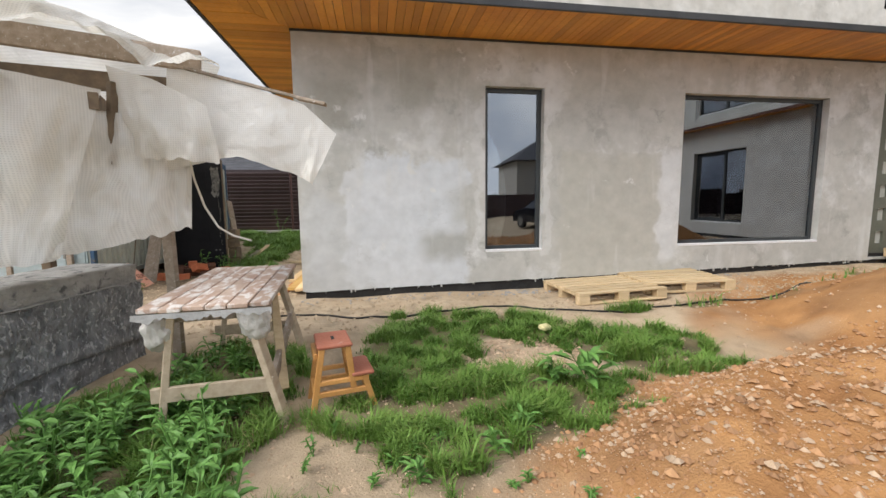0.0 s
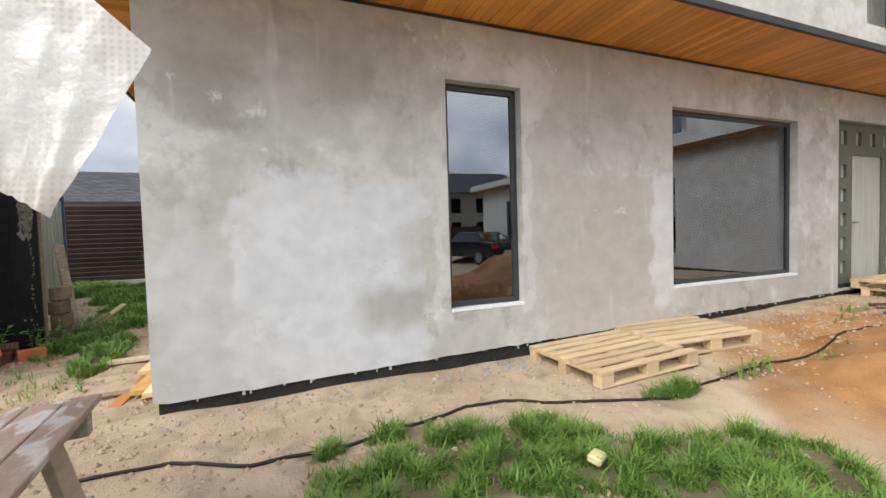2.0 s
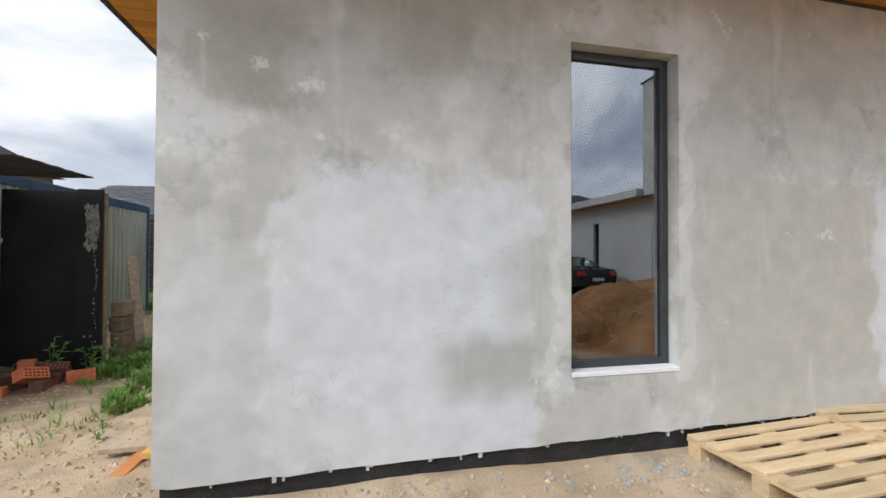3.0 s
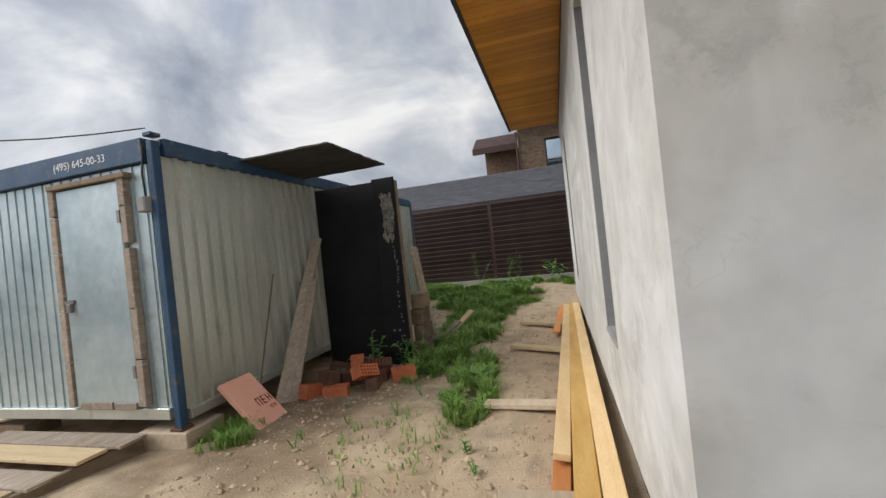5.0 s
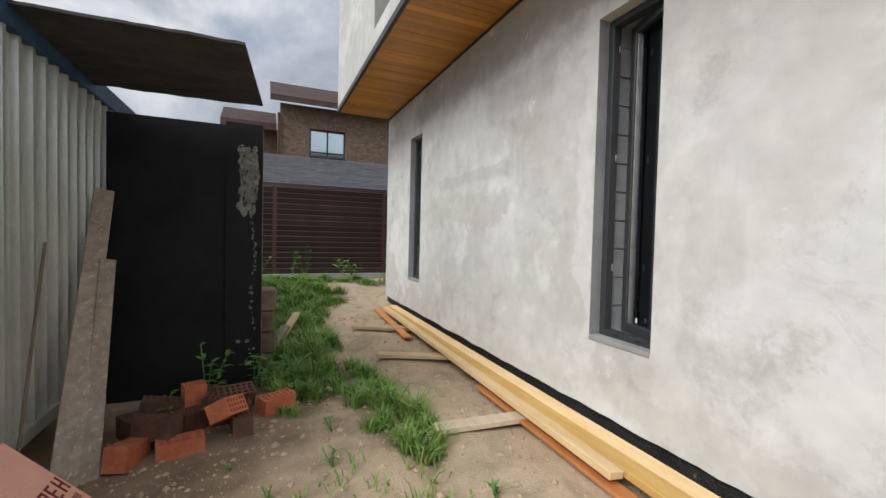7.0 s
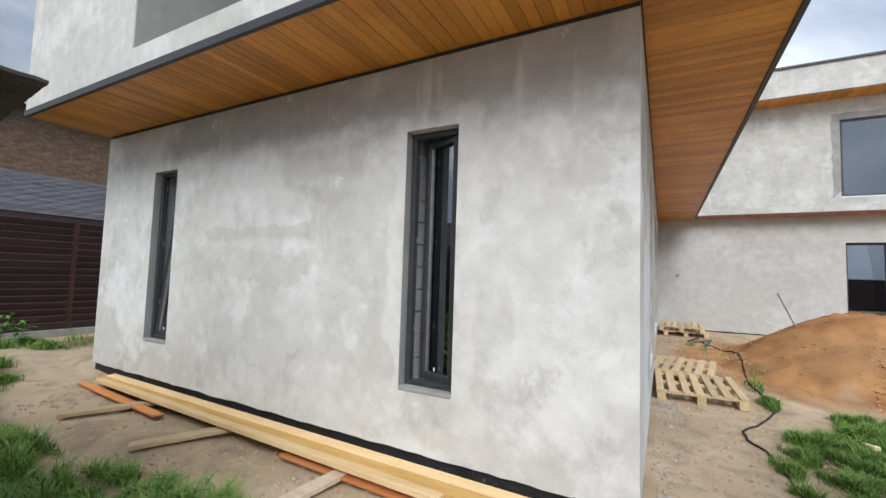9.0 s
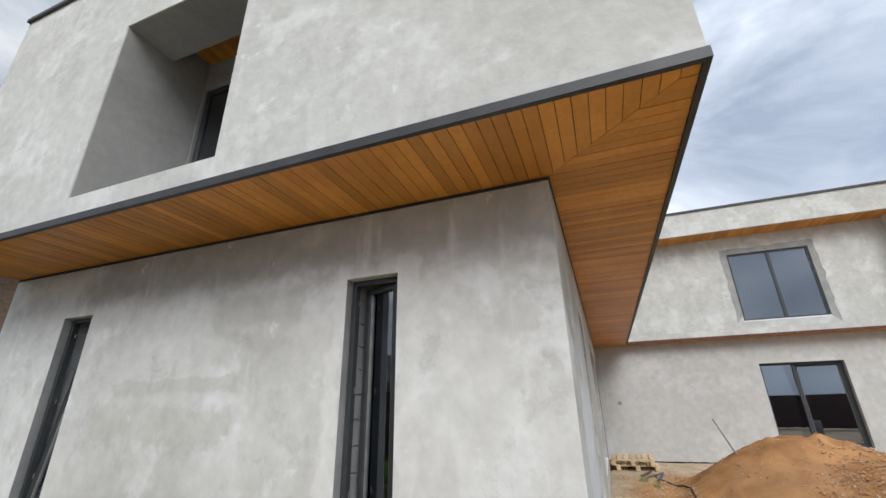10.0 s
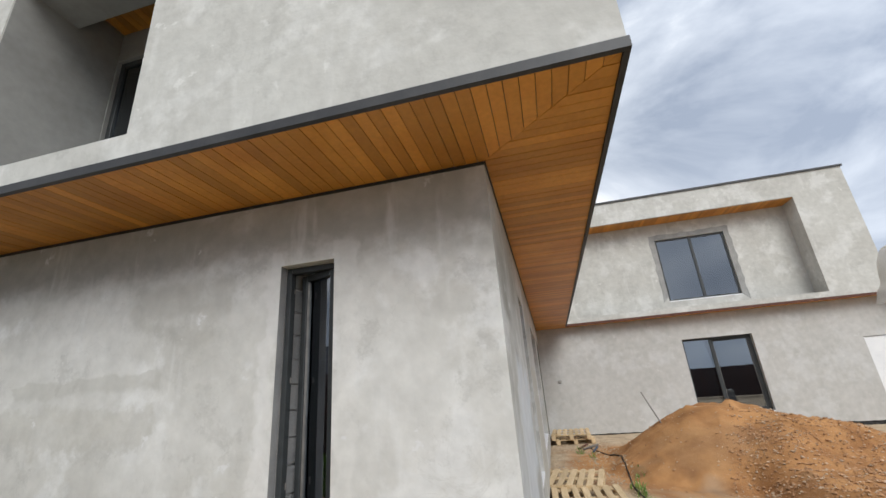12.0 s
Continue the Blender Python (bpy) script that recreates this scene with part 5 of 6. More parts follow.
# ---- fence and neighbours ----
def louvre_fence():
    ob = tagged(new("fence"), "dark brown horizontal louvre metal fence on concrete footing", "fence", "", "")
    y = 15.3
    slat = box(0, 2.42, -0.035, 0.0, 0, 0.135, pose(0, 0, 0, 24, 0, 0), 0.004)
    me = None
    for k in range(-8, 7):
        x = -2.95 + 2.5 * k
        part("post", box(x - 0.04, x + 0.04, y - 0.04, y + 0.04, 0.2, 2.5, None, 0.004), FENCE_POST, ob)
        for j in range(16):
            if me is None:
                s = part("slat", slat, FENCE, ob)
                me = s.data
            else:
                s = new("slat", me)
                s.parent = ob
            s.location = (x + 0.04, y, 0.52 + 0.122 * j)
    part("cap_rail", box(-23, 14.6, y - 0.05, y + 0.03, 2.47, 2.51, None, 0.004), FENCE, ob)
    part("footing", box(-23, 14.6, y - 0.07, y + 0.07, 0.0, 0.50, None, 0.01), CONCRETE, ob)


louvre_fence()


def shingle_roof(name, x0, x1, y0, z0, y1, z1, rows, per, parent, material):
    """Rows of overlapping shingles with cut tabs, one mesh."""
    bm = bmesh.new()
    rnd = random.Random(7)
    for r in range(rows):
        a, b = r / rows, (r + 1.25) / rows
        ya, za = y0 + (y1 - y0) * a, z0 + (z1 - z0) * a
        yb, zb = y0 + (y1 - y0) * min(b, 1), z0 + (z1 - z0) * min(b, 1)
        n = int((x1 - x0) / per)
        for k in range(n):
            u = x0 + (k + 0.5 * (r % 2)) * per
            j = rnd.uniform(0, 0.02)
            bm.faces.new([bm.verts.new(p) for p in ((u, ya + j, za + 0.014), (u + per * 0.5, ya - 0.04 + j, za + 0.012), (u + per * 0.98, ya + j, za + 0.014), (u + per * 0.98, yb, zb), (u, yb, zb))])
    return part(name, bm, material, parent)


def neighbours():
    shed = thing("neighbour_shed", pose(0, 0, 0), "low shed with grey shingle roof behind the fence", "shed")
    part("wall", box(-8, 9, 16.3, 19.5, 0, 2.5), HOUSE_BRICK, shed)
    shingle_roof("roof", -8.4, 9.4, 15.9, 2.62, 19.6, 3.95, 22, 0.33, shed, SHINGLE)
    part("roof_deck", box(-8.4, 9.4, 0, 3.95, -0.06, -0.02, pose(0, 15.9, 2.62, math.degrees(math.atan2(1.33, 3.7)), 0, 0)), FENCE, shed)
    part("eave", box(-8.4, 9.4, 15.86, 15.92, 2.5, 2.62), FENCE, shed)
    h = thing("neighbour_house", pose(0, 0, 0), "two-storey brown brick house with brown metal roof", "house")
    part("wall", wall_mesh(-2.6, 9.0, 0, 6.95, [(-1.4, 0.15, 4.5, 6.02)], 0.3, lambda u, d, z: (u, 24.2 + d, z)), HOUSE_BRICK, h)
    bm = bmesh.new()
    z, r = 2.8, 0
    while z < 6.85:
        u = -2.58 - (0.13 if r % 2 else 0)
        while u < 3.2:
            a, b = max(u, -2.59), u + 0.25
            if not (-1.55 < (a + b) / 2 < 0.3 and 4.4 < z < 6.1):
                f = [bm.verts.new(p) for p in ((a, 24.19, z), (b, 24.19, z), (b, 24.19, z + 0.068), (a, 24.19, z + 0.068))]
                bm.faces.new(f)
            u += 0.262
        z, r = z + 0.08, r + 1
    part("brickwork", bm, HOUSE_BRICK, h)
    part("side_wall", box(-2.6, -2.3, 24.5, 30, 0, 6.5), HOUSE_BRICK, h)
    part("body", box(-2.3, 9.0, 24.6, 30, 0, 6.5), HOUSE_BRICK, h)
    part("low_block", box(-4.4, -2.6, 25.6, 30, 0, 6.1), HOUSE_BRICK, h)
    w = part("window", box(-1.4, 0.15, 24.34, 24.36, 4.5, 6.02), GLASS_SKY, h, "four-pane window mirroring pale sky")
    for a, b, c, d in ((-1.4, -1.33, 4.5, 6.02), (0.08, 0.15, 4.5, 6.02), (-0.66, -0.59, 4.5, 6.02), (-1.33, 0.08, 4.5, 4.57), (-1.33, 0.08, 5.95, 6.02), (-1.33, 0.08, 5.0, 5.06)):
        part("window_frame", box(a, b, 24.3, 24.345, c, d), FASCIA, w)
    part("roof", box(-3.0, 9.6, 0, 2.2, 0, 0.12, pose(0, 23.6, 6.95, 31, 0, 0)), BROWN_ROOF, h)
    part("low_roof", box(-4.9, -2.72, 0, 1.7, 0, 0.1, pose(0, 24.9, 6.1, 30, 0, 0)), BROWN_ROOF, h)
    part("low_fascia", box(-4.9, -2.72, 24.82, 24.89, 5.9, 6.2), BROWN_ROOF, h)
    part("fascia", box(-3.0, 9.6, 23.55, 23.6, 6.85, 7.08), BROWN_ROOF, h)
    part("downpipe", tube([(-2.66, 24.1, 6.5), (-2.66, 24.1, 2.0)], 0.05), BROWN_ROOF, h)
    f = thing("chimney_house", pose(-26.6, 33, 1.3), "distant house with brown hipped roof and brick chimneys", "house")
    bm = bmesh.new()
    base = [bm.verts.new(p) for p in ((-6, -5, 5.6), (6, -5, 5.6), (6, 5, 5.6), (-6, 5, 5.6))]
    r0, r1 = bm.verts.new((-3, 0, 8.2)), bm.verts.new((3, 0, 8.2))
    for q in ((base[0], base[1], r1, r0), (base[2], base[3], r0, r1), (base[1], base[2], r1), (base[3], base[0], r0), base[::-1]):
        bm.faces.new(q)
    part("roof", bm, BROWN_ROOF, f)
    part("wall", box(-5.5, 5.5, -4.5, 4.5, -2, 5.59), HOUSE_BRICK, f)
    for x, y, top in ((-1.6, -1.6, 9.4), (0.2, -1.6, 9.4), (1.6, 0.5, 8.7), (4.2, -1.0, 8.2)):
        c = part("chimney", box(x - 0.55, x + 0.55, y - 0.4, y + 0.4, 6, top), HOUSE_BRICK, f)
        part("chimney_cap", box(x - 0.65, x + 0.65, y - 0.5, y + 0.5, top + 0.15, top + 0.22), FASCIA, c)
        for sx in (-0.45, 0.45):
            part("cap_leg", box(x + sx - 0.04, x + sx + 0.04, y - 0.04, y + 0.04, top, top + 0.15), FASCIA, c)


GLASS_SKY = mat("far_window_glass", (0.42, 0.48, 0.50), (0.48, 0.54, 0.56), 1, 0.06, 0.0, spec=1.0, metal=1.0)
neighbours()


# ---- work yard in front ----
def pallet(m, label):
    """A pallet 1.2 by 0.8 m: seven deck boards, stringer boards, nine blocks, three skids."""
    ob = thing("pallet", m, label, "pallet", "pallets by the wall")
    for k in range(7):
        y = -0.5 + k * 0.151
        part("deck_board", box(-0.6 + 0.006 * (k % 2), 0.6 - 0.004 * (k % 3), y, y + (0.098 if k % 2 else 0.088), 0.122, 0.144, pose(0, 0, 0, 0, 0, 0.25 * (k % 3 - 1)), 0.003), RAW_WOOD, ob)
    for x in (-0.6, -0.07, 0.46):
        part("stringer_board", box(x, x + 0.14, -0.5, 0.5, 0.1, 0.1215, None, 0.002), RAW_WOOD, ob)
        for y in (-0.5, -0.06, 0.39):
            part("block", box(x, x + 0.14, y, y + 0.1, 0.022, 0.0995, None, 0.003), RAW_WOOD, ob)
    for y in (-0.5, -0.06, 0.39):
        part("skid", box(-0.6, 0.6, y, y + 0.1, 0, 0.0215, None, 0.003), RAW_WOOD, ob)
    return ob


P0 = pallet(pose(2.85, 5.13, 0.18, -1.0, -1.0, 2), "pale raw wood pallet lying against the house wall")
copy_thing(P0, pose(4.0, 5.3, 0.225, 0.5, -1.0, -7))
copy_thing(P0, pose(8.9, 5.05, 0.315, 0, 1, 3))
tagged(copy_thing(P0, pose(8.8, 5.1, 0.46, 0, -1, -2)), "pale raw wood pallet lying before the entrance door")


def step_stool(m):
    """A two-step wooden stool with red-stained treads."""
    ob = thing("step_stool", m, "small two-step wooden stool with red-stained treads", "stool")
    part("top_tread", box(-0.15, 0.15, -0.1, 0.12, 0.43, 0.455, None, 0.008), STOOL_RED, ob)
    part("grip_slot", box(-0.035, 0.035, 0.0, 0.02, 0.4555, 0.457), CABLE, ob)
    part("low_tread", box(-0.15, 0.15, -0.235, -0.09, 0.225, 0.25, None, 0.008), STOOL_RED, ob)
    for s in (-1, 1):
        x = s * 0.125
        part("back_leg", beam((x, 0.16, 0), (x, 0.09, 0.43), 0.03, 0.038), STOOL_WOOD, ob)
        part("front_leg", beam((x, -0.1, 0.15), (x, -0.07, 0.43), 0.03, 0.038), STOOL_WOOD, ob)
        part("step_leg", beam((x, -0.235, 0), (x, -0.17, 0.225), 0.03, 0.038), STOOL_WOOD, ob)
        part("side_rail", beam((x, -0.2, 0.13), (x, 0.15, 0.13), 0.028, 0.035), STOOL_WOOD, ob)
        part("side_rail", beam((x, -0.2, 0.205), (x, 0.12, 0.205), 0.028, 0.03), STOOL_WOOD, ob)
    part("cross_rail", beam((-0.12, 0.13, 0.38), (0.12, 0.13, 0.38), 0.028, 0.04), STOOL_WOOD, ob)
    part("cross_rail", beam((-0.12, 0.14, 0.14), (0.12, 0.14, 0.14), 0.028, 0.03), STOOL_WOOD, ob)
    return ob


step_stool(pose(-0.42, 2.86, 0.09, 0, 0, 102))


def workbench():
    """A rough trestle table of old planks, its end splashed with mortar."""
    ob = thing("workbench", pose(-1.16, 3.36, 0.06, 0, 0, 4.5), "rough weathered plank workbench on splayed legs", "workbench")
    rnd = random.Random(2)
    for k in range(6):
        x = -0.345 + k * 0.116
        part("top_plank", box(x, x + 0.109, -0.76 + rnd.uniform(-0.015, 0.01), 0.76 + rnd.uniform(-0.02, 0.02), 0.775 + rnd.uniform(-0.002, 0.002), 0.803, None, 0.004), TABLE_WOOD, ob)
    for y in (-0.66, 0.6):
        part("cross_bearer", box(-0.35, 0.34, y, y + 0.05, 0.69, 0.774, None, 0.004), OLD_WOOD, ob)
        part("leg", beam((-0.3, y - 0.04, 0.0), (-0.2, y - 0.01, 0.77), 0.1, 0.04), PALE_OLD, ob)
        part("leg", beam((0.4, y - 0.04, 0.0), (0.2, y - 0.01, 0.77), 0.1, 0.04), PALE_OLD, ob)
        part("end_stretcher", box(-0.32, 0.34, y - 0.075, y - 0.045, 0.24, 0.33, None, 0.004), PALE_OLD, ob)
    part("long_stretcher", beam((0.32, -0.6, 0.28), (0.3, 0.7, 0.36), 0.035, 0.1), OLD_WOOD, ob)
    part("brace", beam((0.36, -0.45, 0.12), (0.24, 0.05, 0.76), 0.06, 0.03), RAW_WOOD, ob, "pale raw brace nailed to the bench")
    bm = bmesh.new()
    nx = 40
    top = [bm.verts.new((-0.36 + 0.72 * i / nx, -0.775 - 0.006 * noise1(i, 0.5), 0.775)) for i in range(nx + 1)]
    low = [bm.verts.new((-0.36 + 0.72 * i / nx, -0.785 - 0.01 * noise1(i, 0.7, 2), 0.742 + 0.03 * noise1(i, 0.9, 4) + 0.02 * noise1(i, 0.23, 6))) for i in range(nx + 1)]
    for i in range(nx):
        bm.faces.new((low[i], low[i + 1], top[i + 1], top[i]))
    part("mortar_rag", bm, CONCRETE, ob, "mortar-stiffened sacking along the bench end", True)
    for x, z, sx, sz in ((-0.27, 0.665, 0.075, 0.105), (0.25, 0.675, 0.085, 0.1)):
        bm = bmesh.new()
        bmesh.ops.create_icosphere(bm, subdivisions=4, radius=1.0)
        for v in bm.verts:
            f = 1 + 0.35 * noise.noise(v.co * 1.6 + Vector((x * 9, 0, 4))) + 0.16 * noise.noise(v.co * 5) + 0.1 * abs(math.sin(v.co.x * 7 + 2 * v.co.z))
            v.co = Vector((x + sx * v.co.x * f, -0.70 + 0.06 * v.co.y * f, z + sz * v.co.z * f))
        part("mortar_lump", bm, RAG, ob, "stiff mortar-soaked rag wound round the leg", True)


RAG = mat("mortar_soaked_rag", (0.42, 0.40, 0.37), (0.58, 0.56, 0.52), 9, 0.95, 0.8, fine=35, depth=0.01)
TABLE_WOOD = mat("worn_bench_planks", (0.38, 0.25, 0.185), (0.52, 0.40, 0.32), 3, 0.8, 0.5, fine=40, c3=(0.66, 0.61, 0.57), spots=0.49, vary="object", stretch=(2, 0.8, 2), depth=0.004)
workbench()


def sheet(z_low, z_high, length, proud, seed, wrap=0.0):
    """A crinkled membrane sheet hung down a stack's side, folded over its top by wrap."""
    bm, rows = bmesh.new(), []
    nz, ny, nw = 22, 110, 8 if wrap else 0
    for j in range(nz + nw + 1):
        row = []
        for i in range(ny + 1):
            y = 0.02 - length * i / ny
            if j <= nz:
                z = z_low + (z_high - z_low) * j / nz
                if j == 0:
                    z += 0.03 * noise1(y, 3, seed) + 0.012 * noise1(y, 14, seed)
                x = proud
            else:
                z, x = z_high + 0.006, proud - wrap * (j - nz) / nw
            q = Vector((y * 3.5, z * 4.5, seed))
            w = 0.022 * noise.noise(q) + 0.012 * noise.noise(q * 3.1) + 0.006 * noise.noise(q * 8)
            row.append(bm.verts.new((x + w, y, z + 0.012 * noise.noise(q * 2.3 + Vector((7, 0, 0))))))
        rows.append(row)
    for r0, r1 in zip(rows, rows[1:]):
        for i in range(ny):
            bm.faces.new((r0[i], r0[i + 1], r1[i + 1], r1[i]))
    res = bmesh.ops.extrude_face_region(bm, geom=bm.faces[:])
    for v in res["geom"]:
        if isinstance(v, bmesh.types.BMVert):
            v.co.x -= 0.006
            v.co.z -= 0.004
    bmesh.ops.recalc_face_normals(bm, faces=bm.faces[:])
    return bm


def membrane_wall():
    """Low stack under overlapping sheets of grey mineral membrane."""
    ob = thing("membrane_stack", pose(-2.12, 3.92, 0.0, 0, 0, -13), "low stack wrapped in grey flaking mineral membrane", "stack")
    part("core", box(-0.55, -0.05, -3.98, 0.0, -0.1, 0.9, None, 0.02), PLINTH, ob)
    part("upper_sheet", sheet(0.66, 0.94, 4.0, -0.012, 3.0, 0.5), MEMBRANE_PALE, ob, "paler membrane sheet folded over the top", True)
    part("lower_sheet", sheet(0.34, 0.80, 4.0, 0.022, 8.0), MEMBRANE, ob, "dark crinkled membrane sheet with torn edge", True)
    part("foot_sheet", sheet(-0.08, 0.42, 4.0, 0.0, 13.0), MEMBRANE, ob, "flaking grey membrane sheet at the foot", True)
    part("sheet_edge", tube([(0.03 + 0.012 * noise1(k, 0.9), 0.02 - 0.1 * k, 0.805 + 0.012 * noise1(k, 0.6, 5)) for k in range(41)], 0.006, 6), CONCRETE, ob, "pale folded edge of the membrane")


membrane_wall()


def film_material():
    m = bpy.data.materials.new("milky_polythene_film")
    m.use_nodes = True
    n, l = m.node_tree.nodes, m.node_tree.links
    n.clear()
    out, a1, a2 = n.new("ShaderNodeOutputMaterial"), n.new("ShaderNodeMixShader"), n.new("ShaderNodeMixShader")
    df, tl, gl, tp = n.new("ShaderNodeBsdfDiffuse"), n.new("ShaderNodeBsdfTranslucent"), n.new("ShaderNodeBsdfGlossy"), n.new("ShaderNodeBsdfTransparent")
    no, rp, co = n.new("ShaderNodeTexNoise"), n.new("ShaderNodeValToRGB"), n.new("ShaderNodeTexCoord")
    no.inputs["Scale"].default_value, no.inputs["Detail"].default_value = 2.2, 7
    l.new(co.outputs["Object"], no.inputs["Vector"])
    rp.color_ramp.elements[0].position, rp.color_ramp.elements[0].color = 0.3, (0.66, 0.61, 0.52, 1)
    rp.color_ramp.elements[1].position, rp.color_ramp.elements[1].color = 0.6, (0.88, 0.87, 0.84, 1)
    l.new(no.outputs["Fac"], rp.inputs["Fac"])
    for k in (df, tl):
        l.new(rp.outputs["Color"], k.inputs["Color"])
    gl.inputs["Roughness"].default_value = 0.35
    a1.inputs["Fac"].default_value, a2.inputs["Fac"].default_value = 0.56, 0.06
    a3 = n.new("ShaderNodeMixShader")
    grid = []
    for axis in ("X", "Z"):
        wave = n.new("ShaderNodeTexWave")
        wave.bands_direction = axis
        wave.inputs["Scale"].default_value, wave.inputs["Distortion"].default_value = 24.0, 0.6
        l.new(co.outputs["Object"], wave.inputs["Vector"])
        grid.append(wave.outputs["Fac"])
    weave, thin = n.new("ShaderNodeMath"), n.new("ShaderNodeMath")
    weave.operation, thin.operation, thin.inputs[1].default_value, thin.inputs[2].default_value = "MULTIPLY", "MULTIPLY_ADD", 0.18, 0.05
    l.new(grid[0], weave.inputs[0])
    l.new(grid[1], weave.inputs[1])
    l.new(weave.outputs[0], thin.inputs[0])
    l.new(thin.outputs[0], a3.inputs["Fac"])
    wv, bp = n.new("ShaderNodeTexNoise"), n.new("ShaderNodeBump")
    wv.inputs["Scale"].default_value, wv.inputs["Detail"].default_value = 9, 5
    l.new(co.outputs["Object"], wv.inputs["Vector"])
    bp.inputs["Strength"].default_value, bp.inputs["Distance"].default_value = 0.5, 0.03
    l.new(wv.outputs["Fac"], bp.inputs["Height"])
    for k in (df, tl, gl):
        l.new(bp.outputs["Normal"], k.inputs["Normal"])
    l.new(df.outputs[0], a1.inputs[1])
    l.new(tl.outputs[0], a1.inputs[2])
    l.new(a1.outputs[0], a2.inputs[1])
    l.new(gl.outputs[0], a2.inputs[2])
    l.new(a2.outputs[0], a3.inputs[1])
    l.new(tp.outputs[0], a3.inputs[2])
    l.new(a3.outputs[0], out.inputs["Surface"])
    return m


FILM = film_material()


def drape(top, low, nu=60, nv=26, fold=0.05, sag=0.0, seed=0.0, freq=9.0, ragged=0.03):
    """A cloth between two polylines, with folds that grow downwards and a ragged lower edge."""
    def along(pts, t):
        s = t * (len(pts) - 1)
        k = min(int(s), len(pts) - 2)
        return Vector(pts[k]).lerp(Vector(pts[k + 1]), s - k)
    bm, grid = bmesh.new(), []
    for j in range(nv + 1):
        row, v = [], j / nv
        for i in range(nu + 1):
            u = i / nu
            p = along(top, u).lerp(along(low, u), v)
            side = (along(top, min(1, u + 0.02)) - along(top, max(0, u - 0.02)))
            nrm = side.cross(along(low, u) - along(top, u))
            nrm = nrm.normalized() if nrm.length > 1e-6 else Vector((0, -1, 0))
            f = math.sin(u * freq * 2 + 2.2 * noise1(u, 4, seed) + v * 1.6) * 0.5 + noise.noise(Vector((u * freq, v * 2.2, seed))) + 0.4 * noise.noise(Vector((u * freq * 3, v * 6, seed + 4)))
            p = p + nrm * fold * f * (0.25 + 0.75 * v) + Vector((0, 0, -sag * math.sin(math.pi * u)))
            if j == nv:
                p.z += ragged * noise1(u, 14, seed)
            row.append(bm.verts.new(p))
        grid.append(row)
    for j in range(nv):
        for i in range(nu):
            bm.faces.new((grid[j][i], grid[j + 1][i], grid[j + 1][i + 1], grid[j][i + 1]))
    return bm


